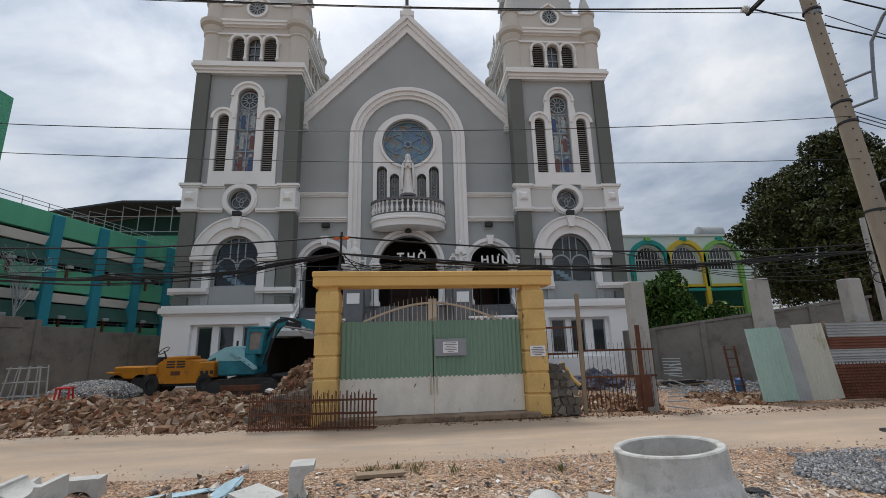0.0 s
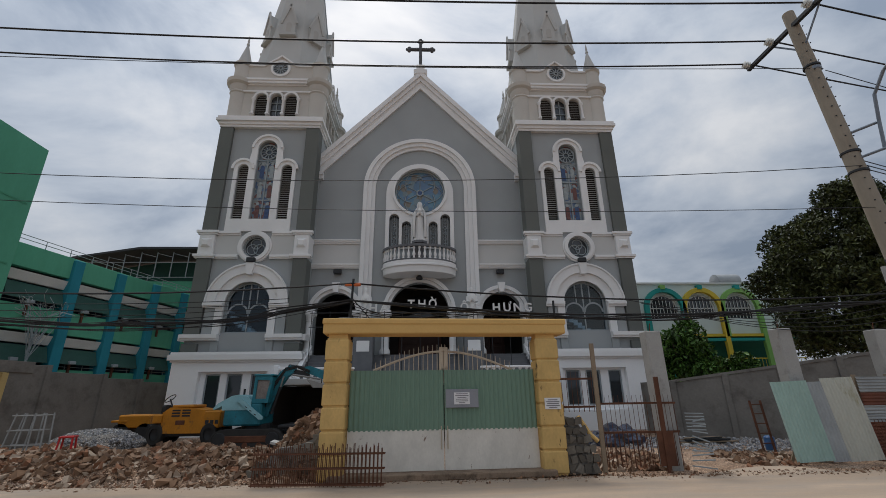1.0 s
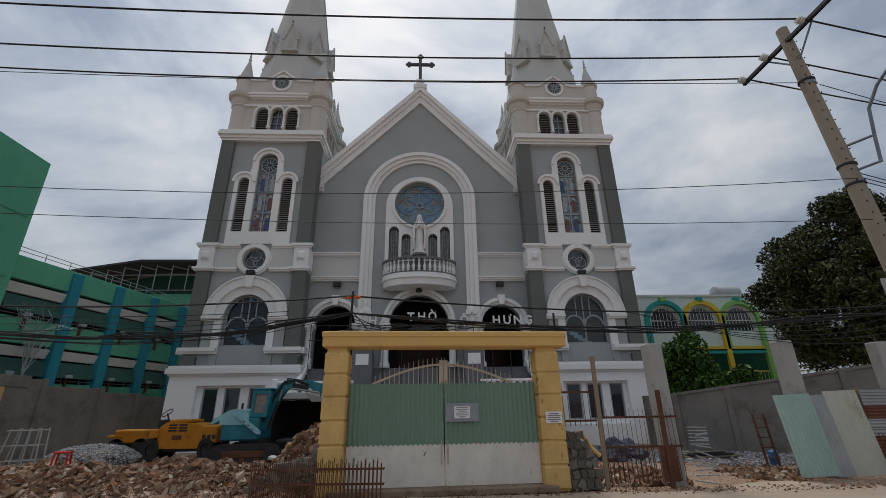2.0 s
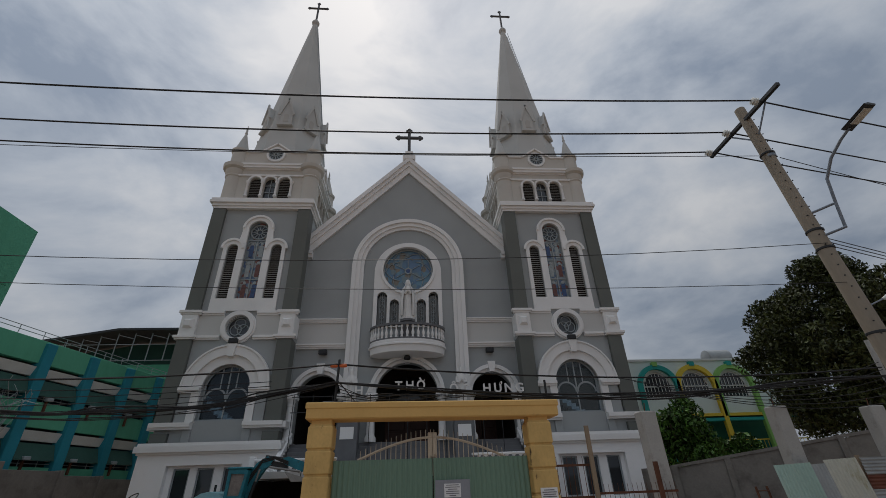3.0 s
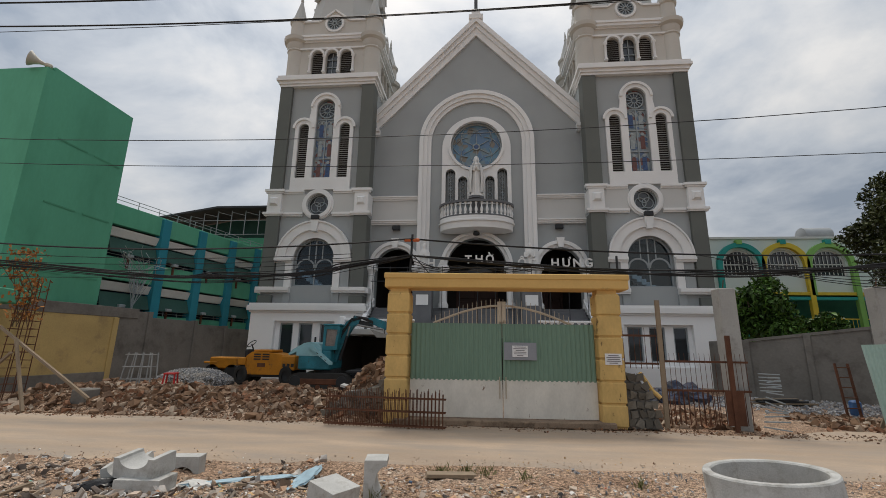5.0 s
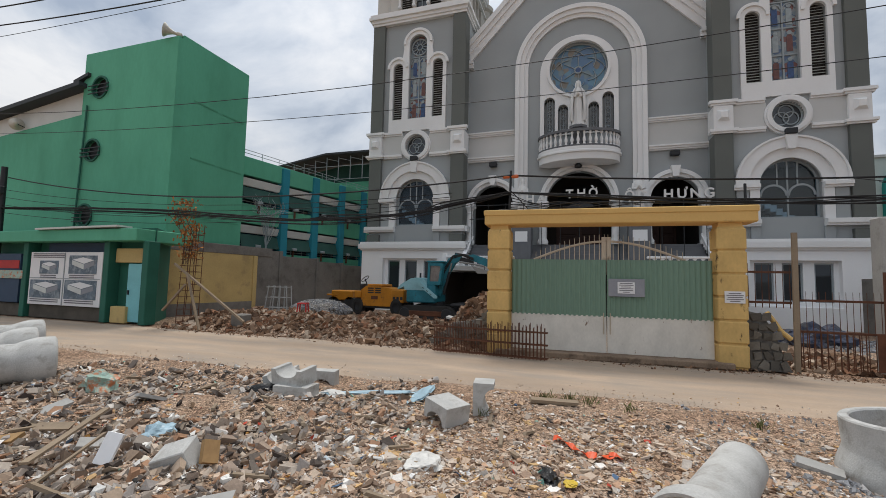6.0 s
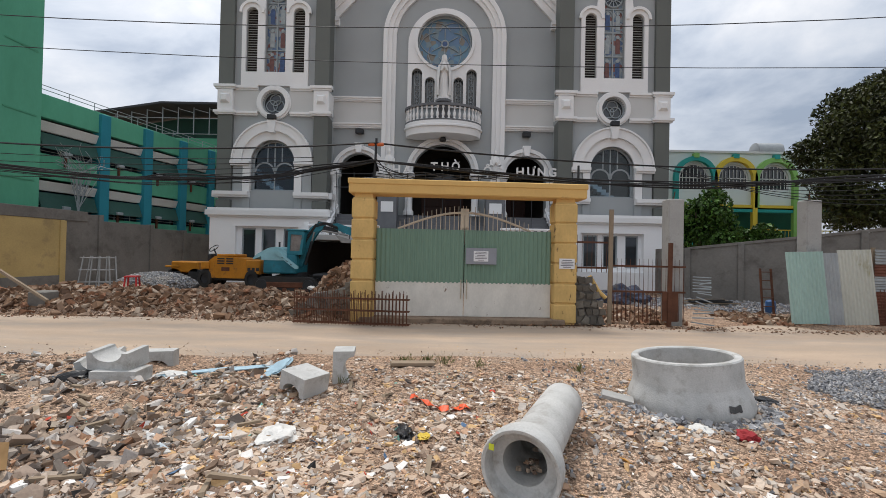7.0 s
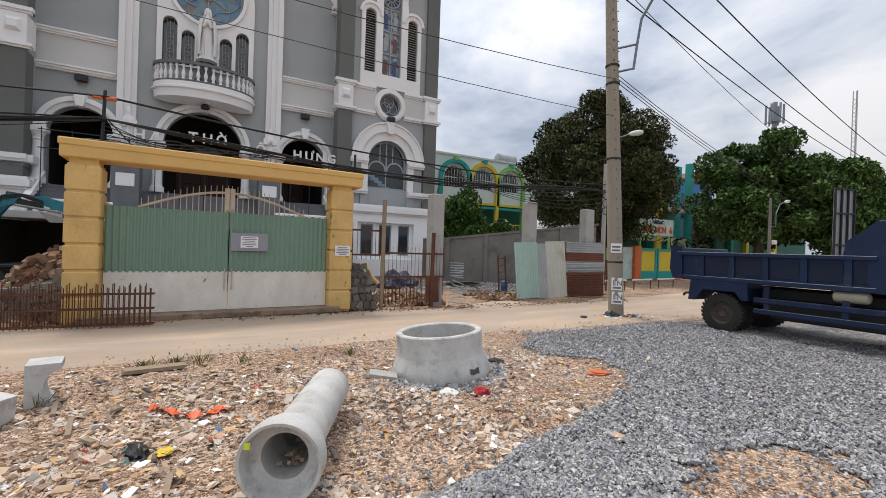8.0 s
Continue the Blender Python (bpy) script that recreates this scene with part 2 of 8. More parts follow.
def archivolt(bm, cx, zs, r0, r1, y0, y1, a0=0, a1=180, k=24):
    """A ring or half ring in an upright plane."""
    o, i = arc(cx, zs, r1, a0, a1, k), arc(cx, zs, r0, a0, a1, k)
    full = abs(a1 - a0) >= 360
    n = k + 1
    v = [(x, y0, z) for x, z in o] + [(x, y0, z) for x, z in i] + [(x, y1, z) for x, z in o] + [(x, y1, z) for x, z in i]
    f = []
    for j in range(k):
        f += [(j, j + 1, n + j + 1, n + j), (2 * n + j, 3 * n + j, 3 * n + j + 1, 2 * n + j + 1),
              (j, 2 * n + j, 2 * n + j + 1, j + 1), (n + j, n + j + 1, 3 * n + j + 1, 3 * n + j)]
    if not full:
        f += [(0, n, 3 * n, 2 * n), (n - 1, 3 * n - 1, 4 * n - 1, 2 * n - 1)]
    return add(bm, v, f)


def lathe(bm, prof, k=16, m=None, cap=True):
    """A turned body: prof is (radius, height) from foot to top."""
    v, f = [], []
    for r, z in prof:
        v += [(r * math.cos(2 * math.pi * i / k), r * math.sin(2 * math.pi * i / k), z) for i in range(k)]
    for j in range(len(prof) - 1):
        f += [(j * k + i, j * k + (i + 1) % k, (j + 1) * k + (i + 1) % k, (j + 1) * k + i) for i in range(k)]
    if cap:
        f += [list(range(k - 1, -1, -1)), list(range((len(prof) - 1) * k, len(prof) * k))]
    return add(bm, v, f, m)


def T(x, y, z, rx=0, ry=0, rz=0):
    return pose(x, y, z, rx, ry, rz)


def rod(bm, a, b, r, k=8, r2=None):
    """A straight round bar between two places."""
    a, b = Vector(a), Vector(b)
    q = (b - a).to_track_quat("Z", "Y").to_matrix().to_4x4()
    return lathe(bm, [(r, 0), (r if r2 is None else r2, (b - a).length)], k, Matrix.Translation(a) @ q)


def tube(bm, pts, r, k=6):
    """A bent round bar through the places."""
    pts = [Vector(p) for p in pts]
    v, f = [], []
    for i, p in enumerate(pts):
        d = (pts[min(i + 1, len(pts) - 1)] - pts[max(i - 1, 0)]).normalized()
        q = d.to_track_quat("Z", "Y").to_matrix()
        v += [p + q @ Vector((r * math.cos(2 * math.pi * j / k), r * math.sin(2 * math.pi * j / k), 0)) for j in range(k)]
    for i in range(len(pts) - 1):
        f += [(i * k + j, i * k + (j + 1) % k, (i + 1) * k + (j + 1) % k, (i + 1) * k + j) for j in range(k)]
    f += [list(range(k - 1, -1, -1)), list(range((len(pts) - 1) * k, len(pts) * k))]
    return add(bm, v, f)


def beam(bm, a, b, w, h, up=(0, 0, 1)):
    """A straight bar of rectangular section."""
    a, b = Vector(a), Vector(b)
    d = (b - a)
    y = d.normalized()
    x = y.cross(Vector(up)).normalized()
    z = x.cross(y)
    m = Matrix((x, y, z)).transposed().to_4x4()
    m.translation = a
    return box(bm, -w / 2, w / 2, 0, d.length, -h / 2, h / 2, 0, m)


def sag(a, b, drop, k=14):
    a, b = Vector(a), Vector(b)
    return [a.lerp(b, i / k) - Vector((0, 0, drop * 4 * (i / k) * (1 - i / k))) for i in range(k + 1)]


def moulding(bm, x0, x1, z0, z1, y, steps=((0.0, 0.0), (0.3, 0.10), (0.7, 0.16), (1.0, 0.22)), ends=True):
    """A stepped string course on a wall whose face is at y (it faces -y)."""
    for (a, d), (b, e) in zip(steps[:-1], steps[1:]):
        box(bm, x0 - (e if ends else 0), x1 + (e if ends else 0), y - e, y + 0.1, z0 + (z1 - z0) * a + 0.001, z0 + (z1 - z0) * b)
    return bm


# ---------- church ----------
church = thing("church", "grey and white twin-towered church with pointed spires", "church")
FY, NY = 21.0, 22.0          # tower front, nave front
TY = 23.75                   # middle of the towers


def louvre(name, cx, hw, z0, zs, y, parent, dz=0.125):
    """Slanted slats in an arched opening, with a near-black backing that paints the shade between them."""
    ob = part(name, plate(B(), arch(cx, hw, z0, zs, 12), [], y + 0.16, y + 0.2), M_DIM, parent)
    z = z0 + 0.05
    while z < zs + hw - 0.06:
        w = hw if z < zs else math.sqrt(max(0.0, hw * hw - (z - zs) ** 2))
        if w > 0.05:
            s = B()
            prism(s, [(0, 0), (0.10, 0.07), (0.10, 0.085), (0, 0.015)], cx - w, cx + w, Matrix(((0, 1, 0, 0), (1, 0, 0, 0), (0, 0, 1, 0), (0, 0, 0, 1))) @ Matrix.Translation((y + 0.04, 0, z)))
            part("slat", s, M_LOUVRE, ob)
        z += dz
    return ob


def spokes(bm, cx, cz, r0, r1, y0, y1, k, w):
    for i in range(k):
        a = 2 * math.pi * i / k
        beam(bm, (cx + r0 * math.cos(a), (y0 + y1) / 2, cz + r0 * math.sin(a)), (cx + r1 * math.cos(a), (y0 + y1) / 2, cz + r1 * math.sin(a)), w, y1 - y0, (0, 1, 0))
    return bm


def ring_tube(cx, cz, r, y, k=28):
    return [(x, y, z) for x, z in arc(cx, cz, r, 0, 360, k)]


def tower(cx):
    P = church
    low = arch(cx, 1.08, 4.58, 6.02, 24)
    mid = circle(cx, 8.95, 0.60)
    tall = arch(cx, 0.52, 10.47, 14.72, 16)
    la, lb = arch(cx - 1.17, 0.29, 10.47, 13.42, 12), arch(cx + 1.17, 0.29, 10.47, 13.42, 12)
    # plinth storey with three deep windows in one recess
    bm = B()
    plate(bm, [(cx - 2.88, 0), (cx + 2.88, 0), (cx + 2.88, 3.2), (cx - 2.88, 3.2)], [[(cx - 1.62, 0.9), (cx + 1.46, 0.9), (cx + 1.46, 2.78), (cx - 1.62, 2.78)]], 20.62, 20.86)
    wins = [(-1.40, -0.72), (-0.42, 0.28), (0.66, 1.3)]
    plate(bm, [(cx - 2.88, 0), (cx + 2.88, 0), (cx + 2.88, 3.2), (cx - 2.88, 3.2)],
          [[(cx + a, 1.1), (cx + b, 1.1), (cx + b, 2.68), (cx + a, 2.68)] for a, b in wins], 20.86, 21.05)
    for s in (-1, 1):
        box(bm, cx + s * 2.88 - (0.3 if s > 0 else 0), cx + s * 2.88 + (0.3 if s < 0 else 0), 21.05, 26.4, 0, 3.2)
    part("plinth", bm, M_WHITE, P, "white painted plinth with stains")
    part("plinth_cap", moulding(B(), cx - 2.84, cx + 2.84, 3.2, 3.66, 20.64, ((0, 0.0), (0.2, 0.10), (0.75, 0.2), (1, 0.12))), M_TRIM, P)
    for s in (-1, 1):
        part("plinth_cap", box(B(), cx + s * 2.97 - 0.08, cx + s * 2.97 + 0.08, 20.8, 26.4, 3.25, 3.66), M_TRIM, P)
    for a, b in wins:
        w = part("window", plate(B(), [(cx + a, 1.1), (cx + b, 1.1), (cx + b, 2.68), (cx + a, 2.68)], [[(cx + a + .06, 1.16), (cx + b - .06, 1.16), (cx + b - .06, 2.62), (cx + a + .06, 2.62)]], 20.92, 21.0), M_LEAD, P)
        part("pane", box(B(), cx + a + .06, cx + b - .06, 20.955, 20.965, 1.16, 2.62), M_GLASSD, w)
    # front wall with its openings, and the three plain sides
    bm = plate(B(), [(cx - 2.7, 3.6), (cx + 2.7, 3.6), (cx + 2.7, 16.1), (cx - 2.7, 16.1)], [low, mid, tall, la, lb], FY, FY + 0.35)
    part("tower_wall", bm, M_GREY, P)
    for s in (-1, 1):
        part("tower_wall", box(B(), cx + s * 2.7 - (0.35 if s > 0 else 0), cx + s * 2.7 + (0.35 if s < 0 else 0), FY + 0.35, 26.4, 3.6, 16.1), M_GREY, P)
    part("tower_wall", box(B(), cx - 2.35, cx + 2.35, 26.05, 26.4, 0, 16.1), M_GREY, P)
    # floors in near-black, the tower's inner shade put into their colour
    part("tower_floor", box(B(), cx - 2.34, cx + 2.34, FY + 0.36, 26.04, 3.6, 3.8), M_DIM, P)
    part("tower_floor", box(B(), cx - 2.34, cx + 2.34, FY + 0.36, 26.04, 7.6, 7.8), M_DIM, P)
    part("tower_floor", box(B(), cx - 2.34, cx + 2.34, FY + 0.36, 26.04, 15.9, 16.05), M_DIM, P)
    # dark corner pilasters
    for s in (-1, 1):
        a, b = sorted((cx + s * 2.02, cx + s * 2.74))
        for z0, z1 in ((3.66, 4.08), (4.5, 8.30), (9.78, 16.02)):
            part("corner_pilaster", box(B(), a, b, FY - 0.18, FY + 0.62, z0, z1, 0.015), M_DARK, P)
            part("corner_pilaster", box(B(), a, b, 25.7, 26.55, z0, z1, 0.015), M_DARK, P)
        # pedestal block between the two string courses, with a boss
        bl = part("pedestal_block", box(B(), a - 0.02, b + 0.02, FY - 0.22, FY + 0.7, 8.5, 9.56, 0.02), M_TRIM, P)
        mx = (a + b) / 2
        bm = B()
        add(bm, [(mx - .24, FY - .22, 8.86), (mx + .24, FY - .22, 8.86), (mx + .24, FY - .22, 9.34), (mx - .24, FY - .22, 9.34),
                 (mx - .13, FY - .36, 8.97), (mx + .13, FY - .36, 8.97), (mx + .13, FY - .36, 9.23), (mx - .13, FY - .36, 9.23)],
            [(0, 1, 5, 4), (1, 2, 6, 5), (2, 3, 7, 6), (3, 0, 4, 7), (4, 5, 6, 7), (3, 2, 1, 0)])
        part("boss", bm, M_TRIM, bl)
        for z0, z1 in ((8.30, 8.5), (9.56, 9.78)):
            part("pedestal_moulding", moulding(B(), a - 0.04, b + 0.04, z0, z1, FY - 0.16, ((0, .03), (.4, .08), (1, .14))), M_TRIM, P)
        # sill blocks
        sx0, sx1 = sorted((cx + s * 1.12, cx + s * 2.86))
        part("sill_course", moulding(B(), sx0, sx1, 4.22, 4.5, FY - 0.1, ((0, .04), (.35, .12), (1, .2)), False), M_TRIM, P)
        part("sill_return", box(B(), cx + s * 2.86 - .12, cx + s * 2.86 + .12, FY - 0.1, FY + 0.8, 4.22, 4.5), M_TRIM, P)
    # pale band and its string courses
    for a, b in ((cx - 2.04, cx - 0.75), (cx + 0.75, cx + 2.04)):
        part("pale_band", box(B(), a, b, FY - 0.06, FY - 0.004, 8.5, 9.56), M_PALE, P)
    for a, b in ((cx - 2.04, cx - 0.8), (cx + 0.8, cx + 2.04)):
        part("string_course", moulding(B(), a, b, 8.30, 8.5, FY - 0.02, ((0, .03), (.4, .08), (1, .14)), False), M_TRIM, P)
        part("string_course", moulding(B(), a, b, 9.56, 9.78, FY - 0.02, ((0, .03), (.4, .08), (1, .14)), False), M_TRIM, P)
    # round window
    rw = part("round_window", archivolt(archivolt(B(), cx, 8.95, 0.60, 0.78, FY - 0.2, FY + 0.1, 0, 360, 36), cx, 8.95, 0.78, 0.86, FY - 0.12, FY + 0.0, 0, 360, 36), M_TRIM, P, smooth=True)
    part("pane", plate(B(), circle(cx, 8.95, 0.60), [], FY + 0.15, FY + 0.16), M_GLASSD, rw)
    bm = B()
    for k in range(3):
        a = radians(90 + 120 * k)
        tube(bm, ring_tube(cx + 0.2 * math.cos(a), 8.95 + 0.2 * math.sin(a), 0.27, FY + 0.12), 0.028)
    tube(bm, ring_tube(cx, 8.95, 0.57, FY + 0.12), 0.04)
    part("tracery", bm, M_LEAD, rw)
    # keystone and flood lamp
    part("keystone", add(B(), [(cx - .13, FY - .36, 7.42), (cx + .13, FY - .36, 7.42), (cx + .22, FY - .36, 8.02), (cx - .22, FY - .36, 8.02),
                               (cx - .13, FY, 7.42), (cx + .13, FY, 7.42), (cx + .22, FY, 8.02), (cx - .22, FY, 8.02)],
                         [(0, 1, 2, 3), (4, 7, 6, 5), (0, 4, 5, 1), (1, 5, 6, 2), (2, 6, 7, 3), (3, 7, 4, 0)]), M_TRIM, P)
    part("flood_lamp", box(B(), cx - .2, cx + .2, FY - .42, FY - .2, 8.04, 8.28, 0.02), M_IRON, P, "black flood lamp")
    # lower arched window
    win = part("arch_surround", archivolt(B(), cx, 6.02, 1.50, 1.92, FY - 0.22, FY + 0.0), M_TRIM, P, smooth=True)
    part("arch_roll", archivolt(B(), cx, 6.02, 1.92, 2.0, FY - 0.28, FY + 0.0), M_TRIM, win, smooth=True)
    part("arch_step", archivolt(B(), cx, 6.02, 1.08, 1.50, FY - 0.1, FY + 0.2), M_TRIM, win, smooth=True)
    for s in (-1, 1):
        a, b = sorted((cx + s * 1.10, cx + s * 2.05))
        part("impost", moulding(B(), a, b, 5.78, 6.02, FY, ((0, .14), (.4, .2), (1, .27)), False), M_TRIM, win)
        a, b = sorted((cx + s * 1.10, cx + s * 1.46))
        part("jamb", box(B(), a, b, FY - 0.14, FY + 0.1, 4.5, 5.78, 0.012), M_TRIM, win)
        part("jamb", box(B(), a, b, FY - 0.10, FY + 0.1, 3.68, 4.22, 0.012), M_GREY, win)
        a, b = sorted((cx + s * 1.48, cx + s * 1.95))
        part("jamb_panel", box(B(), a, b, FY - 0.10, FY + 0.1, 4.5, 5.78, 0.012), M_GREY, win)
    fr = part("window_frame", plate(B(), low, [arch(cx, 1.0, 4.66, 6.02, 24)], FY + 0.2, FY + 0.28), M_LEAD, win)
    bm = B()
    box(bm, cx - .03, cx + .03, FY + .21, FY + .27, 4.62, 7.05)
    for s in (-1, 1):
        archivolt(bm, cx + s * 0.5, 5.55, 0.42, 0.5, FY + .21, FY + .27, 0, 180, 16)
        box(bm, cx + s * 0.36 - .025, cx + s * 0.36 + .025, FY + .21, FY + .27, 6.02, 6.95)
    part("glazing_bar", bm, M_LEAD, fr)
    part("pane", plate(B(), arch(cx, 1.0, 4.66, 6.02, 24), [], FY + .235, FY + .245), M_GLASS, fr).visible_shadow = False
    stair = part("inner_stair", box(B(), cx - 1.6, cx - .95, FY + .5, FY + .9, 5.68, 5.74), M_WHITE, P, "white stair flight behind the arched window")
    for i in range(9):
        part("inner_step", box(B(), cx - .95 + .21 * i, cx - .72 + .21 * i, FY + .5, FY + 1.1, 5.22 - .15 * i, 5.5 - .15 * i), M_WHITE, stair)
    # dark sheet at the back, the room's shade painted into it
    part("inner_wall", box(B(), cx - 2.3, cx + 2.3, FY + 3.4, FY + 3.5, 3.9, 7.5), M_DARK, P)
    # three tall lights in one white surround
    so = part("tall_surround", plate(B(), [(cx - 1.66, 9.79), (cx + 1.66, 9.79)] + arc(cx + 1.17, 13.42, 0.49, 0, 120, 9) + arc(cx, 14.72, 0.86, -14, 194, 20) + arc(cx - 1.17, 13.42, 0.49, 60, 180, 9),
                                     [tall, la, lb], FY - 0.12, FY - 0.002), M_TRIM, P)
    for c, hw, zs in ((cx, 0.52, 14.72), (cx - 1.17, 0.29, 13.42), (cx + 1.17, 0.29, 13.42)):
        part("light_moulding", archivolt(B(), c, zs, hw + 0.2, hw + 0.33, FY - 0.2, FY - 0.1, 0, 180, 18), M_TRIM, so, smooth=True)
    louvre("louvre", cx - 1.17, 0.29, 10.47, 13.42, FY, so)
    louvre("louvre", cx + 1.17, 0.29, 10.47, 13.42, FY, so)
    tw = part("stained_window", plate(B(), tall, [], FY + 0.20, FY + 0.21), M_STAIN, so, "leaded stained glass in blue and red")
    bm = B()
    box(bm, cx - .03, cx + .03, FY + .14, FY + .2, 10.47, 14.1)
    for i in range(4):
        z = 10.47 + i * 1.2
        box(bm, cx - .52, cx + .52, FY + .15, FY + .2, z - .03, z + .03)
    for s in (-1, 1):
        archivolt(bm, cx + s * .26, 13.75, .2, .25, FY + .15, FY + .2, 0, 180, 12)
    tube(bm, ring_tube(cx, 14.62, 0.46, FY + .16), 0.045)
    tube(bm, ring_tube(cx, 14.62, 0.15, FY + .16), 0.03)
    spokes(bm, cx, 14.62, 0.15, 0.45, FY + .14, FY + .19, 12, 0.035)
    part("tracery", bm, M_LEAD, tw)
    part("rose_backing", plate(B(), circle(cx, 14.62, 0.46), [], FY + 0.185, FY + 0.195), M_GLASSD, tw)
    for i in range(3):
        for s in (-1, 1):
            z = 10.55 + i * 1.2
            w = [(0.20, 0.085, 0.07), (0.075, 0.10, 0.22), (0.30, 0.30, 0.27)][(i + (s > 0)) % 3]
            pm = [M_PANEL_RED, M_PANEL_BLUE, M_PANEL_PALE][(i * 2 + (s > 0)) % 3]
            fig = part("figure_panel", plate(B(), arch(cx + s * .26, 0.11, z + .08, z + .72, 8), [], FY + .175, FY + .195), pm, tw)
            part("star", plate(B(), circle(cx + s * .26, z + .92, .09, 8), [], FY + .17, FY + .19), M_PANEL_PALE, fig)
    # cornice under the belfry
    for y0, y1 in ((FY - 0.18, 26.55),):
        for d, z0, z1 in ((0.04, 16.02, 16.16), (0.11, 16.16, 16.34), (0.22, 16.34, 16.5), (0.17, 16.5, 16.66)):
            part("belfry_cornice", box(B(), cx - 2.72 - d, cx + 2.72 + d, y0 - d, y1 + d, z0, z1), M_TRIM, P)
    # belfry
    bw = 2.6
    zc0, zc1 = 16.66, 19.15
    bx = [(cx - 0.86), cx, (cx + 0.86)]
    wl_ = [arch(b, 0.34, 17.0, 18.2, 12) for b in bx]
    part("belfry_wall", plate(B(), [(cx - bw, zc0), (cx + bw, zc0), (cx + bw, zc1), (cx - bw, zc1)], wl_, TY - bw, TY - bw + 0.3), M_BELF, P)
    sw = [arch(TY + d, 0.34, 17.0, 18.2, 12) for d in (-.78, 0, .78)]
    for s in (-1, 1):
        turn = Matrix.Translation((cx + s * bw - (0 if s < 0 else 0.3), TY, 0)) @ pose(0, 0, 0, 0, 0, 90) @ Matrix.Translation((0, 0, 0))
        bm = plate(B(), [(-bw + .3, zc0), (bw, zc0), (bw, zc1), (-bw + .3, zc1)], [arch(d, 0.34, 17.0, 18.2, 12) for d in (-.78, 0, .78)], 0, -0.3, turn)
        part("belfry_wall", bm, M_BELF, P)
    part("belfry_wall", box(B(), cx - bw + .3, cx + bw - .3, TY + bw - .3, TY + bw, zc0, zc1), M_PALE, P)
    for i, b in enumerate(bx):
        ar = part("belfry_arch", archivolt(B(), b, 18.2, 0.34, 0.46, TY - bw - 0.12, TY - bw + 0.05, 0, 180, 16), M_TRIM, P, smooth=True)
        if i != 1:
            louvre("louvre", b, 0.34, 17.0, 18.2, TY - bw, ar)
        else:
            g = part("pane", plate(B(), arch(b, .34, 17.0, 18.2, 12), [], TY - bw + .2, TY - bw + .21), M_GLASSD, ar)
            bm = box(B(), b - .02, b + .02, TY - bw + .14, TY - bw + .19, 17.12, 18.45)
            box(bm, b - .34, b + .34, TY - bw + .14, TY - bw + .19, 17.5, 17.54)
            box(bm, b - .34, b + .34, TY - bw + .14, TY - bw + .19, 18.0, 18.04)
            part("glazing_bar", bm, M_LEAD, g)
    for k in (-1.5, -0.5, 0.5, 1.5):
        part("colonnette", lathe(B(), [(.11, 0), (.11, .08), (.075, .12), (.07, .95), (.12, 1.02), (.12, 1.1)], 12, T(cx + .86 * k, TY - bw - .06, 17.1)), M_TRIM, P, smooth=True)
    for s in (-1, 1):
        for d in (-.78, 0, .78):
            part("belfry_pane", box(B(), cx + s * (bw - .2) - .01, cx + s * (bw - .2) + .01, TY + d - .27, TY + d + .27, 17.12, 18.45), M_GLASSD, P)
    # round corner turrets, rising past the cornice into pinnacles
    for sx in (-1, 1):
        for sy in (-1, 1):
            tx, ty = cx + sx * 2.3, TY + sy * 2.3
            tr = part("corner_turret", lathe(B(), [(.58, 16.66), (.58, 16.82), (.5, 16.9), (.5, 18.55), (.56, 18.62), (.52, 18.72), (.6, 18.9), (.6, 19.1), (.76, 19.2), (.8, 19.42), (.62, 19.5), (.5, 19.56), (.48, 20.55), (.56, 20.62), (.58, 20.74), (.5, 20.78)], 20, T(tx, ty, 0)), M_BELF, P, smooth=True)
            part("pinnacle", lathe(B(), [(.46, 20.78), (.06, 22.35), (.1, 22.4), (.05, 22.6), (.07, 22.66), (.015, 23.1)], 12, T(tx, ty, 0)), M_SPIRE, tr, smooth=True)
    for d, z0, z1 in ((0.10, 18.62, 18.72), (0.06, 19.12, 19.2), (0.2, 19.2, 19.36), (0.26, 19.36, 19.5), (0.08, 19.5, 19.58)):
        part("top_cornice", box(B(), cx - bw - d, cx + bw + d, TY - bw - d, TY + bw + d, z0, z1), M_TRIM, P)
    # clock stage with small gables
    for q in range(4):
        turn = Matrix.Translation((cx, TY, 0)) @ pose(0, 0, 0, 0, 0, 90 * q)
        ga = part("gable_front", prism(B(), [(-bw + .1, 19.58), (bw - .1, 19.58), (bw - .1, 20.62), (1.0, 20.62), (0, 21.38), (-1.0, 20.62), (-bw + .1, 20.62)], -bw + .05, -bw + .35, turn), M_BELF, P)
        bm = B()
        for a, b in (((-bw + .1, 20.62), (-.95, 20.62)), ((-.95, 20.62), (0, 21.36)), ((0, 21.36), (.95, 20.62)), ((.95, 20.62), (bw - .1, 20.62))):
            beam(bm, (a[0], -bw + .12, a[1]), (b[0], -bw + .12, b[1]), 0.3, 0.11, (0, 0, 1))
        bmesh.ops.transform(bm, matrix=turn, verts=bm.verts)
        part("gable_coping", bm, M_TRIM, ga)
        bm = archivolt(B(), 0, 20.42, 0.46, 0.58, -bw - .04, -bw + .1, 0, 360, 28)
        bmesh.ops.transform(bm, matrix=turn, verts=bm.verts)
        ro = part("small_rose", bm, M_TRIM, ga, smooth=True)
    cl = part("rose_pane", plate(B(), circle(cx, 20.42, .47), [], TY - bw + .02, TY - bw + .045), M_GLASSD, P)
    bm = spokes(B(), cx, 20.42, 0.1, 0.45, TY - bw - .02, TY - bw + .02, 12, 0.04)
    tube(bm, ring_tube(cx, 20.42, .43, TY - bw - .01), .035)
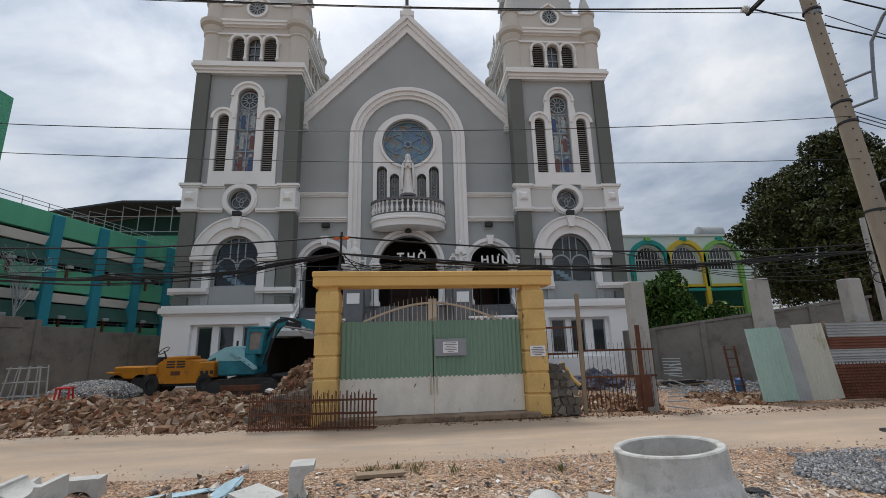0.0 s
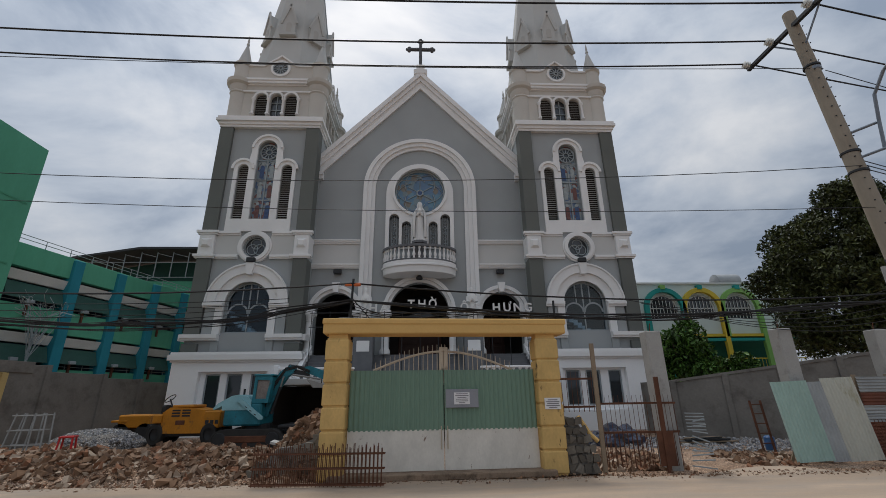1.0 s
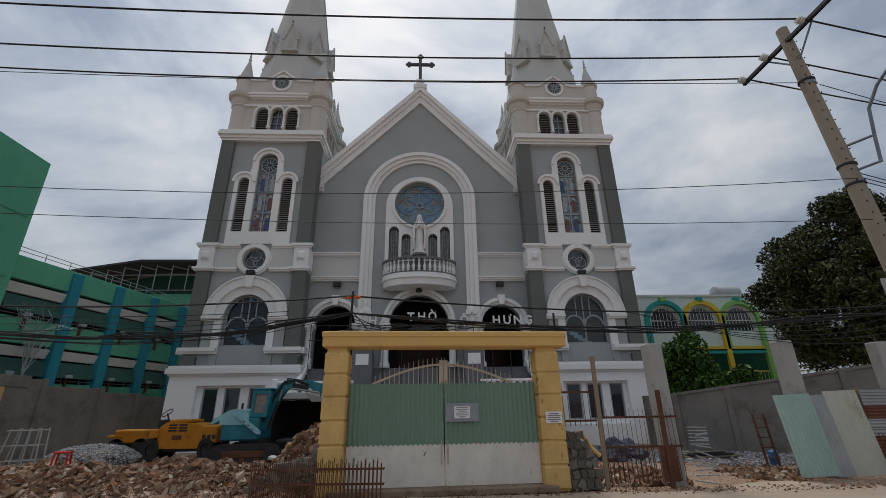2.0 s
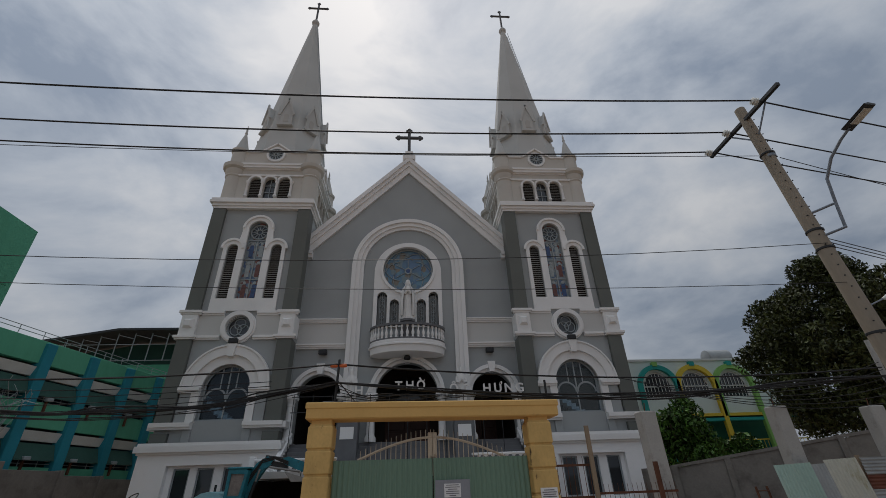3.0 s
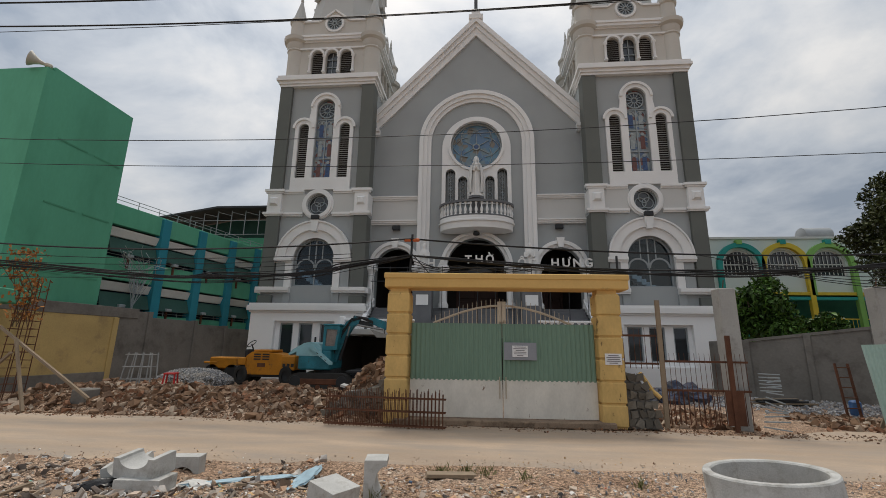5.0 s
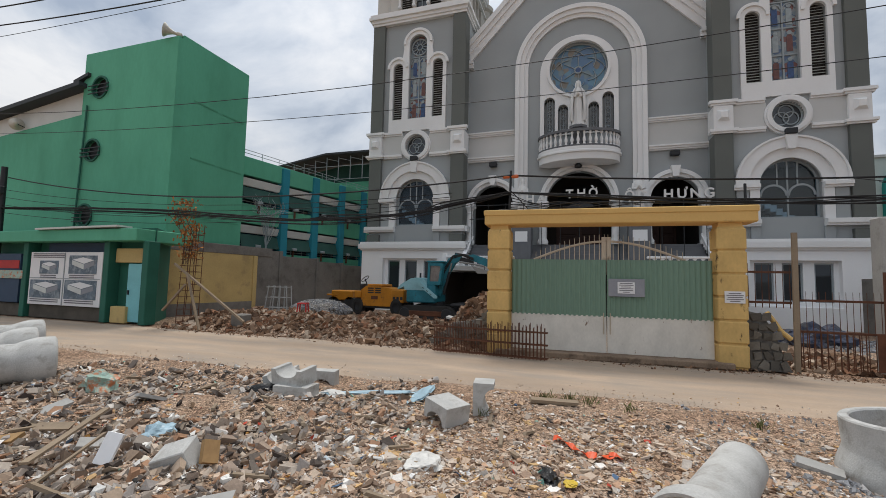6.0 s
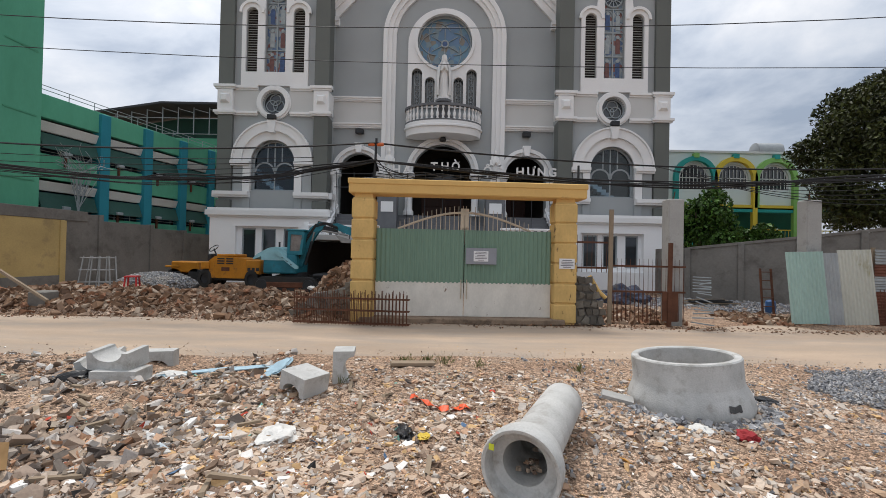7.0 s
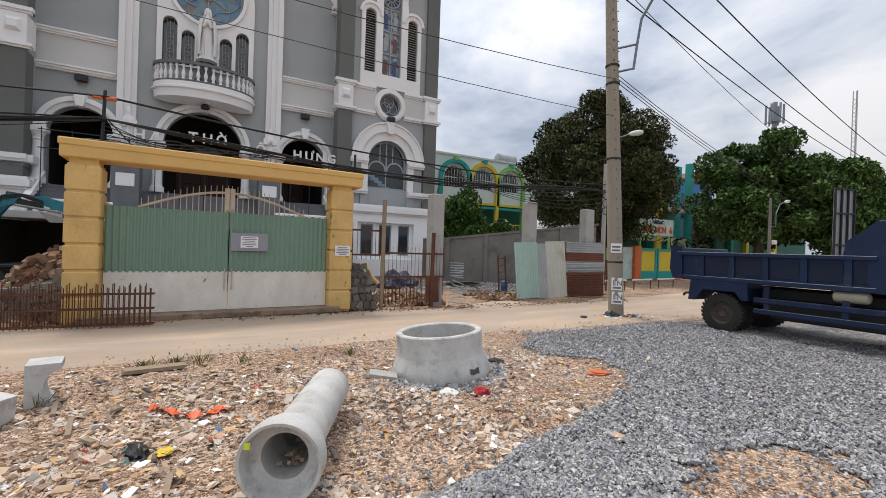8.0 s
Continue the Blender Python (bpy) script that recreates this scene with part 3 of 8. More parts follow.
    tube(bm, ring_tube(cx, 20.42, .1, TY - bw - .01), .03)
    part("tracery", bm, M_LEAD, cl)
    # spire
    part("spire", lathe(B(), [(2.72, 19.6), (2.72, 20.4), (2.52, 21.4), (0.18, 37.9)], 8, T(cx, TY, 0) @ pose(0, 0, 0, 0, 0, 22.5)), M_SPIRE, P)
    for q in range(8):
        turn = Matrix.Translation((cx, TY, 0)) @ pose(0, 0, 0, 0, 0, 45 * q)
        r = 2.0
        do = part("spire_dormer", prism(prism(B(), [(-.4, 23.48), (.4, 23.48), (.4, 24.48), (0, 25.73), (-.4, 24.48)], -r - .22, -r + .6, turn),
                                        [(-.52, 23.33), (.52, 23.33), (.52, 23.48), (-.52, 23.48)], -r - .34, -r + .5, turn), M_SPIRE, P)
        part("dormer_louvre", prism(B(), arch(0, .16, 23.70, 24.26, 8), -r - .235, -r - .215, turn), M_LOUVRE, do)
        bm = B()
        for s in (-1, 1):
            beam(bm, (s * .5, -r - .25, 24.30), (0, -r - .25, 25.88), .14, .09, (0, 1, 0))
        bmesh.ops.transform(bm, matrix=turn, verts=bm.verts)
        part("dormer_coping", bm, M_SPIRE, do)
    part("spire_ball", lathe(B(), [(.16, 37.7), (.3, 37.85), (.33, 38.05), (.22, 38.3), (.1, 38.45)], 14, T(cx, TY, 0)), M_SPIRE, P, smooth=True)
    bm = B()
    cross_shape(bm, cx, TY, 38.4, 40.95, 40.25, .78, .075)
    part("spire_cross", bm, M_CROSS, P, "dark metal cross")
    bm = B()
    for s in (-.15, .15):
        rod(bm, (cx + (2.45 if True else 0) , TY + s - .2, 21.6), (cx + .3, TY + s - .2, 37.2), .022, 5)
    for i in range(46):
        f = i / 46
        rod(bm, (cx + 2.45 - 2.15 * f, TY - .35, 21.6 + 15.6 * f), (cx + 2.45 - 2.15 * f, TY - .05, 21.6 + 15.6 * f), .015, 4)
    part("spire_ladder", bm, M_LEAD, P)


def cross_shape(bm, x, y, z0, z1, za, arm, w):
    box(bm, x - w, x + w, y - w, y + w, z0, z1, w * .4)
    box(bm, x - arm, x + arm, y - w * .98, y + w * .98, za - w, za + w, w * .4)
    for px, pz in ((x, z1), (x - arm, za), (x + arm, za)):
        for dx, dz in ((0, 0), (1.1, 0), (-1.1, 0), (0, 1.1), (0, -1.1)):
            lathe(bm, [(w * .4, -w * .9), (w * 1.15, -w * .4), (w * 1.15, w * .4), (w * .4, w * .9)], 8, T(px + dx * w, y, pz + dz * w, 90, 0, 0))


M_PANEL_RED = mat("red_brown_glass_figure", (0.16, 0.07, 0.06), 0.3, 0.35, 6, 30, 0.0)
M_PANEL_BLUE = mat("deep_blue_glass_figure", (0.05, 0.09, 0.20), 0.3, 0.35, 6, 30, 0.0)
M_PANEL_PALE = mat("pale_glass_ornament", (0.33, 0.37, 0.38), 0.3, 0.2, 6, 30, 0.0)
for tower_x in (-8.42, 8.42):
    tower(tower_x)

# nave front
main_op = arch(0, 1.55, 3.5, 5.75, 28)
side_ops = [arch(s * 4.32, 1.05, 3.5, 5.72, 20) for s in (-1, 1)]
rose_hole = circle(0, 12.65, 1.42, 40)
lights = [(-1.42, .27, 10.97), (-.74, .25, 10.55), (.74, .25, 10.55), (1.42, .27, 10.97)]
light_holes = [arch(x, hw, 9.25, zs, 10) for x, hw, zs in lights]
part("nave_front", plate(B(), [(-5.74, 3.4), (5.74, 3.4), (5.74, 14.25), (0, 20.3), (-5.74, 14.25)], [main_op, rose_hole] + side_ops + light_holes, NY, NY + 0.4), M_GREY, church)
# gable copings
for s in (-1, 1):
    for d0, d1, pr in ((-1.12, -.62, .12), (-.62, -.3, .22), (-.3, 0.06, .34)):
        pts = [(0, 20.86 + d0), (0, 20.86 + d1), (s * 6.05, 14.45 + d1), (s * 6.05, 14.45 + d0)]
        part("gable_coping", prism(B(), pts, NY - pr, NY + 0.5), M_TRIM, church)
    part("kneeler", moulding(B(), *sorted((s * 5.5, s * 6.08)), 13.35, 13.75, NY - .1, ((0, .05), (.5, .15), (1, .24)), False), M_TRIM, church)
    part("nave_roof", add(B(), [(0, NY + .5, 20.7), (s * 6.2, NY + .5, 14.1), (s * 6.2, 60, 14.1), (0, 60, 20.7), (0, NY + .5, 20.5), (s * 6.2, NY + .5, 13.9), (s * 6.2, 60, 13.9), (0, 60, 20.5)],
                          [(0, 1, 2, 3), (4, 7, 6, 5), (0, 4, 5, 1), (2, 6, 7, 3), (1, 5, 6, 2)]), M_DARK, church)
    part("nave_side_wall", box(B(), *sorted((s * 5.75, s * 6.1)), 26.4, 60, 0, 14.0), M_GREY, church)
part("nave_back_wall", box(B(), -6.1, 6.1, 60, 60.3, 0, 14.0), M_GREY, church)
bm = B()
box(bm, -.42, .42, NY - .36, NY + .4, 20.7, 21.05, .03)
box(bm, -.26, .26, NY - .25, NY + .25, 21.05, 21.5, .03)
part("cross_base", bm, M_TRIM, church)
bm = B()
cross_shape(bm, 0, NY, 21.45, 23.55, 22.9, .74, .1)
part("gable_cross", bm, M_CROSS, church, "dark metal cross with trefoil ends")
# great blind arch in three steps
for r0, r1, pr in ((2.52, 2.72, .10), (2.72, 2.95, .2), (2.95, 3.17, .3)):
    ga = part("great_arch", archivolt(B(), 0, 12.82, r0, r1, NY - pr, NY + 0.01, 0, 180, 48), M_TRIM, church, smooth=True)
    for s in (-1, 1):
        a, b = sorted((s * r0, s * r1))
        part("great_jamb", box(B(), a, b, NY - pr, NY + 0.01, 3.6, 12.82), M_TRIM, ga)
# rose window in its white panel
rp = part("rose_panel", plate(B(), [(-1.9, 9.2), (1.9, 9.2)] + arc(0, 12.5, 1.9, 0, 180, 36), [rose_hole] + light_holes, NY - 0.1, NY - 0.004), M_TRIM, church)
part("rose_moulding", archivolt(B(), 0, 12.65, 1.42, 1.56, NY - .2, NY - .09, 0, 360, 48), M_TRIM, rp, smooth=True)
rg = part("rose_glass", plate(B(), rose_hole, [], NY + .2, NY + .21), M_ROSE, church, "blue stained glass rose window")
bm = B()
tube(bm, ring_tube(0, 12.65, 1.38, NY + .16, 48), .05)
tube(bm, ring_tube(0, 12.65, .17, NY + .16), .045)
for i in range(6):
    a = radians(30 + 60 * i)
    rod(bm, (.17 * math.cos(a), NY + .16, 12.65 + .17 * math.sin(a)), (.8 * math.cos(a), NY + .16, 12.65 + .8 * math.sin(a)), .022, 5)
    c = Vector((1.0 * math.cos(a), NY + .16, 12.65 + 1.0 * math.sin(a)))
    pts = []
    for j in range(15):
        b = radians(30 + 60 * i + 30) + radians(-52 + 104 * j / 14)
        rr = 1.3 - .55 * abs(j - 7) / 7
        pts.append((rr * math.cos(b), NY + .16, 12.65 + rr * math.sin(b)))
    tube(bm, pts, .022, 5)
part("tracery", bm, M_LEAD, rg)
part("rose_boss", plate(B(), circle(0, 12.65, .15, 16), [], NY + .14, NY + .17), M_PANEL_BLUE, rg)
for x, hw, zs in lights:
    lo = part("narrow_light", plate(B(), arch(x, hw, 9.25, zs, 10), [], NY + .2, NY + .21), M_GLASSD, rp)
    bm = B()
    for k in range(-2, 3):
        if abs(k) < 2:
            box(bm, x + k * .13 - .012, x + k * .13 + .012, NY + .14, NY + .17, 9.25, zs + hw * .8)
    for k in range(5):
        tube(bm, ring_tube(x, 9.5 + .33 * k, .09, NY + .15, 10), .014, 4)
    part("window_grille", bm, M_LEAD, lo)
# pale band with string courses either side
for s in (-1, 1):
    a, b = sorted((s * 3.2, s * 5.72))
    part("pale_band", box(B(), a, b, NY - .05, NY - .004, 8.28, 9.5), M_PALE, church)
    part("string_course", moulding(B(), a, b, 8.06, 8.3, NY - .02, ends=False), M_TRIM, church)
    part("string_course", moulding(B(), a, b, 9.44, 9.66, NY - .02, ends=False), M_TRIM, church)
    part("flood_lamp", box(B(), s * 4.32 - .2, s * 4.32 + .2, NY - .3, NY - .05, 7.74, 7.98, .02), M_IRON, church, "black flood lamp")
# doorways: arches, keystones, columns
for cx, hw, zs in ((0, 1.55, 5.75), (-4.32, 1.05, 5.72), (4.32, 1.05, 5.72)):
    da = part("door_arch", archivolt(B(), cx, zs, hw, hw + .16, NY - .12, NY + .02, 0, 180, 28), M_TRIM, church, smooth=True)
    part("arch_roll", archivolt(B(), cx, zs, hw + .16, hw + .34, NY - .26, NY + .0, 0, 180, 28), M_TRIM, da, smooth=True)
    kz = zs + hw
    part("keystone", add(B(), [(cx - .12, NY - .4, kz - .05), (cx + .12, NY - .4, kz - .05), (cx + .2, NY - .4, kz + .46), (cx - .2, NY - .4, kz + .46),
                               (cx - .12, NY, kz - .05), (cx + .12, NY, kz - .05), (cx + .2, NY, kz + .46), (cx - .2, NY, kz + .46)],
                         [(0, 1, 2, 3), (4, 7, 6, 5), (0, 4, 5, 1), (1, 5, 6, 2), (2, 6, 7, 3), (3, 7, 4, 0)]), M_TRIM, da)
    for s in (-1, 1):
        x = cx + s * (hw + .16)
        co = part("door_column", lathe(B(), [(.27, 3.56), (.27, 3.75), (.22, 3.82), (.19, 3.9), (.165, 5.2), (.2, 5.24), (.17, 5.28), (.2, 5.4), (.27, 5.52)], 18, T(x, NY - .3, 0)), M_TRIM, da, smooth=True)
        part("capital", box(B(), x - .29, x + .29, NY - .58, NY - .01, 5.52, 5.72, .02), M_TRIM, da)
# porch behind the doorways, its shade painted as a near-black lining
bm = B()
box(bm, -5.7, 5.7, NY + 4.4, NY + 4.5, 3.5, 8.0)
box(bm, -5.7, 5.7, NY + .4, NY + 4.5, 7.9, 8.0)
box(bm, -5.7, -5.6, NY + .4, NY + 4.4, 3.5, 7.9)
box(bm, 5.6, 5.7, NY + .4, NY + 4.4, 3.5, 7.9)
part("porch_shade_lining", bm, M_DIM, church)
for cx in (-4.32, 0, 4.32):
    w = 1.3 if cx == 0 else .85
    for s in (-1, 1):
        a, b = sorted((cx + s * .02, cx + s * w))
        dr = part("door_leaf", box(B(), a, b, NY + 4.3, NY + 4.38, 3.56, 6.2, .01), M_DOORWOOD, church, "dark wooden church door leaf")
        for z in (3.75, 4.55, 5.35):
            part("door_panel", box(B(), a + .15, b - .15, NY + 4.27, NY + 4.31, z, z + .65, .02), M_DOORWOOD, dr)
    part("fanlight", plate(B(), arch(cx, w, 6.2, 6.3, 12), [], NY + 4.32, NY + 4.36), M_GLASSD, church)
# balcony
def half_oval(rx, ry, k=28):
    return [(rx * math.cos(math.pi + math.pi * i / k), ry * math.sin(math.pi + math.pi * i / k)) for i in range(k + 1)]


def oval_slab(bm, rings):
    """Stacked half ovals, (rx, ry, z)."""
    k = 28
    v, f = [], []
    for rx, ry, z in rings:
        v += [(x, NY - .1 + y, z) for x, y in half_oval(rx, ry)]
    n = k + 1
    for j in range(len(rings) - 1):
        f += [(j * n + i, j * n + i + 1, (j + 1) * n + i + 1, (j + 1) * n + i) for i in range(k)]
    f += [list(range(n)), list(range((len(rings) - 1) * n, len(rings) * n))]
    return add(bm, v, f)


bal = part("balcony_slab", oval_slab(B(), [(1.45, .9, 7.5), (1.92, 1.2, 7.58), (1.95, 1.22, 7.9), (2.03, 1.3, 7.92), (2.03, 1.3, 8.0), (1.97, 1.25, 8.04), (1.97, 1.25, 8.2)]), M_TRIM, church, smooth=True)
part("balcony_kerb", oval_slab(B(), [(1.97, 1.25, 8.201), (1.97, 1.25, 8.28)]), M_GRANITE, bal)
bm = B()
k = 40
for i in range(k):
    a0, a1 = math.pi + math.pi * i / k, math.pi + math.pi * (i + 1) / k
    p = [(1.9 * math.cos(a), NY - .1 + 1.18 * math.sin(a)) for a in (a0, a1)]
    beam(bm, (*p[0], 8.98), (*p[1], 8.98), .2, .12)
part("balcony_rail", bm, M_GRANITE, bal)
bmesh_bal = lathe(B(), [(.07, 0), (.07, .05), (.045, .08), (.075, .2), (.08, .26), (.04, .42), (.035, .5), (.065, .56), (.065, .64)], 8)
first = part("baluster", bmesh_bal, M_TRIM, bal, smooth=True)
for i in range(21):
    a = math.pi + math.pi * (i + .5) / 21
    o = first if i == 0 else new("baluster", first.data)
    o.parent = bal
    o.location = (1.88 * math.cos(a), NY - .1 + 1.16 * math.sin(a), 8.28)
part("balcony_lamp", lathe(B(), [(.16, 0), (.18, .1), (.1, .2)], 12, T(0, NY - .7, 7.3)), M_IRON, bal)
# terrace over a dark undercroft, with the upper flight of granite steps
steps = thing("entrance_steps", "broad grey granite entrance steps to the church doors", "stairs")
for i in range(7):
    y1 = NY if i == 6 else 19.95 + .27 * (i + 1)
    part("step", box(B(), -5.3, 5.3, 19.95 + .27 * i, y1 + .02, 2.3, 2.3 + (i + 1) * .178, 0.008), M_GRANITE, steps)
part("porch_floor", box(B(), -5.7, 5.7, NY + .03, NY + 4.4, 3.3, 3.55), M_GRANITE, church)
part("terrace_slab", box(B(), -5.5, 5.5, 17.0, NY - .01, 2.08, 2.299, .01), M_PALE, church)
# undercroft walls near-black: the void's shade is put into their colour
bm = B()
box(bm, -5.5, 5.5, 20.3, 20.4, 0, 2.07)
part("undercroft_shade_wall", bm, M_DIM, church)
for s in (-1, 1):
    part("undercroft_shade_wall", box(B(), *sorted((s * 5.42, s * 5.52)), 17.1, 20.3, 0, 2.07), M_DIM, church)
    part("undercroft_pier", box(B(), *sorted((s * 1.6, s * 2.0)), 17.05, 17.4, 0, 2.07, .01), M_PALE, church)
rail = thing("stair_balustrade", "white turned balustrade along the church terrace and steps", "balustrade")
first = part("baluster", lathe(B(), [(.09, 0), (.09, .06), (.055, .1), (.095, .22), (.095, .28), (.05, .4), (.05, .44), (.09, .48), (.09, .54)], 8), M_WHITE, rail, smooth=True)
spots = [(-5.35 + .26 * i, 17.15, 2.3) for i in range(42)]
for s in (-1, 1):
    spots += [(s * 5.4, 17.4 + .26 * i, 2.3) for i in range(10)] + [(s * 5.4, 20.0 + .22 * i, 2.36 + .15 * i) for i in range(9)]
spots = [q for q in spots if abs(q[0]) > 2.5]
for i, p in enumerate(spots):
    o = first if i == 0 else new("baluster", first.data)
    o.parent, o.location, o.scale = rail, p, (.8, .8, .62)
for s in (-1, 1):
    part("top_rail", box(B(), *sorted((s * 2.45, s * 5.5)), 17.06, 17.24, 2.63, 2.71, .015), M_WHITE, rail)
    part("side_rail", box(B(), s * 5.4 - .1, s * 5.4 + .1, 17.27, 19.9, 2.63, 2.71, .015), M_WHITE, rail)
    part("raking_rail", beam(B(), (s * 5.4, 19.9, 2.68), (s * 5.4, 21.75, 3.95), .2, .11), M_WHITE, rail)
    for y, z in ((17.15, 2.3), (19.9, 2.3), (21.75, 3.55)):
        part("newel", box(B(), s * 5.4 - .1, s * 5.4 + .1, y - .1, y + .1, z, z + .5, .02), M_WHITE, rail)
# ---------- ground ----------
def soil(name, dark, mid, pale, scale=.8):
    """Loose soil: wide stains, crumbs of two sizes, and their relief."""
    m = bpy.data.materials.new(name)
    m.use_nodes = True
    n, l = m.node_tree.nodes, m.node_tree.links
    b = n["Principled BSDF"]
    b.inputs["Roughness"].default_value, b.inputs["Specular IOR Level"].default_value = .95, .2
    co = n.new("ShaderNodeTexCoord")
    wide = n.new("ShaderNodeTexNoise")
    wide.inputs["Scale"].default_value, wide.inputs["Detail"].default_value, wide.inputs["Roughness"].default_value = scale, 9.0, .68
    l.new(co.outputs["Object"], wide.inputs["Vector"])
    r = n.new("ShaderNodeValToRGB")
    els = r.color_ramp.elements
    els[0].position, els[0].color = .34, (*dark, 1)
    els[1].position, els[1].color = .66, (*pale, 1)
    els.new(.5).color = (*mid, 1)
    l.new(wide.outputs["Fac"], r.inputs["Fac"])
    col, hgt = r.outputs["Color"], None
    for sc, amt in ((38.0, .6), (95.0, .55)):
        v = n.new("ShaderNodeTexVoronoi")
        v.inputs["Scale"].default_value = sc
        l.new(co.outputs["Object"], v.inputs["Vector"])
        sep, mr = n.new("ShaderNodeSeparateColor"), n.new("ShaderNodeMapRange")
        l.new(v.outputs["Color"], sep.inputs[0])
        l.new(sep.outputs[0], mr.inputs[0])
        mr.inputs[3].default_value, mr.inputs[4].default_value = 1 - amt, 1 + amt
        k = n.new("ShaderNodeVectorMath")
        k.operation = "SCALE"
        l.new(col, k.inputs[0])
        l.new(mr.outputs[0], k.inputs["Scale"])
        col = k.outputs["Vector"]
        ml = n.new("ShaderNodeMath")
        ml.operation = "MULTIPLY_ADD"
        l.new(v.outputs["Distance"], ml.inputs[0])
        ml.inputs[1].default_value = -18.0 / sc
        if hgt:
            l.new(hgt, ml.inputs[2])
        hgt = ml.outputs[0]
    l.new(col, b.inputs["Base Color"])
    bp = n.new("ShaderNodeBump")
    bp.inputs["Strength"].default_value, bp.inputs["Distance"].default_value = 1.0, .045
    l.new(hgt, bp.inputs["Height"])
    l.new(bp.outputs["Normal"], b.inputs["Normal"])
    return m


M_DIRT = soil("sandy_rubble_soil", (0.225, 0.14, 0.095), (0.36, 0.245, 0.17), (0.43, 0.33, 0.255))
M_ROAD = mat("dusty_worn_asphalt", (0.405, 0.31, 0.23), 0.9, 0.2, 1.2, 70, 0.5, stain=(0.325, 0.27, 0.22), stain_at=(0.42, 0.66), xscale=.25)
M_GRAVELBED = soil("grey_gravel_bed", (0.11, 0.11, 0.115), (0.20, 0.20, 0.205), (0.29, 0.26, 0.23), 1.3)


def debris_mat(name, cols, var=0.25):
    m = mat(name, (1, 1, 1), 0.9, var, 6, 60, 0.3)
    n, l = m.node_tree.nodes, m.node_tree.links
    b = n["Principled BSDF"]
    tone = b.inputs["Base Color"].links[0].from_socket
    gi, r = n.new("ShaderNodeNewGeometry"), n.new("ShaderNodeValToRGB")
    l.new(gi.outputs["Random Per Island"], r.inputs["Fac"])
    r.color_ramp.interpolation = "CONSTANT"
    els = r.color_ramp.elements
    els[0].color = (*cols[0], 1)
    els[1].position, els[1].color = 1 / len(cols), (*cols[1], 1)
    for i, c in enumerate(cols[2:], 2):
        els.new(i / len(cols)).color = (*c, 1)
    mx = n.new("ShaderNodeMix")
    mx.data_type, mx.blend_type = "RGBA", "MULTIPLY"
    mx.inputs[0].default_value = 1.0
    l.new(r.outputs["Color"], mx.inputs[6])
    l.new(tone, mx.inputs[7])
    l.new(mx.outputs[2], b.inputs["Base Color"])
    return m


M_HEAP = debris_mat("dark_demolition_debris", [(0.42, 0.325, 0.245), (0.28, 0.205, 0.15), (0.35, 0.30, 0.255), (0.17, 0.115, 0.08), (0.48, 0.39, 0.315), (0.23, 0.195, 0.165), (0.38, 0.22, 0.135), (0.07, 0.055, 0.047),
                                                (0.30, 0.23, 0.18), (0.52, 0.48, 0.44), (0.13, 0.105, 0.09), (0.28, 0.25, 0.23), (0.66, 0.65, 0.62), (0.34, 0.28, 0.22)])
M_CHIPS = debris_mat("mixed_rubble_chips", [(0.52, 0.40, 0.305), (0.46, 0.34, 0.25), (0.41, 0.335, 0.275), (0.56, 0.455, 0.365), (0.49, 0.31, 0.205), (0.27, 0.185, 0.13), (0.47, 0.37, 0.29), (0.36, 0.26, 0.185),
                                            (0.74, 0.71, 0.67), (0.43, 0.295, 0.195), (0.44, 0.39, 0.345), (0.52, 0.41, 0.315), (0.19, 0.13, 0.095), (0.55, 0.36, 0.18), (0.48, 0.42, 0.36), (0.36, 0.25, 0.18)])
M_GRAVEL = debris_mat("grey_crushed_stone", [(0.29, 0.293, 0.305), (0.23, 0.235, 0.25), (0.37, 0.37, 0.373), (0.16, 0.163, 0.175), (0.46, 0.45, 0.44), (0.33, 0.30, 0.27), (0.26, 0.267, 0.285)])
M_CLODS = debris_mat("brown_earth_rubble", [(0.20, 0.118, 0.07), (0.16, 0.09, 0.053), (0.235, 0.15, 0.098), (0.11, 0.064, 0.04), (0.29, 0.205, 0.145), (0.22, 0.105, 0.058), (0.40, 0.315, 0.24), (0.18, 0.105, 0.062)])


def smooth01(a, b, v):
    t = min(1.0, max(0.0, (v - a) / (b - a)))
    return t * t * (3 - 2 * t)


def road_near(x):
    return 6.55 + 0.25 * math.sin(x * .31 + 1) + 0.18 * noise.noise(Vector((x * .8, 3, 0))) + 0.02 * max(0, x - 2)


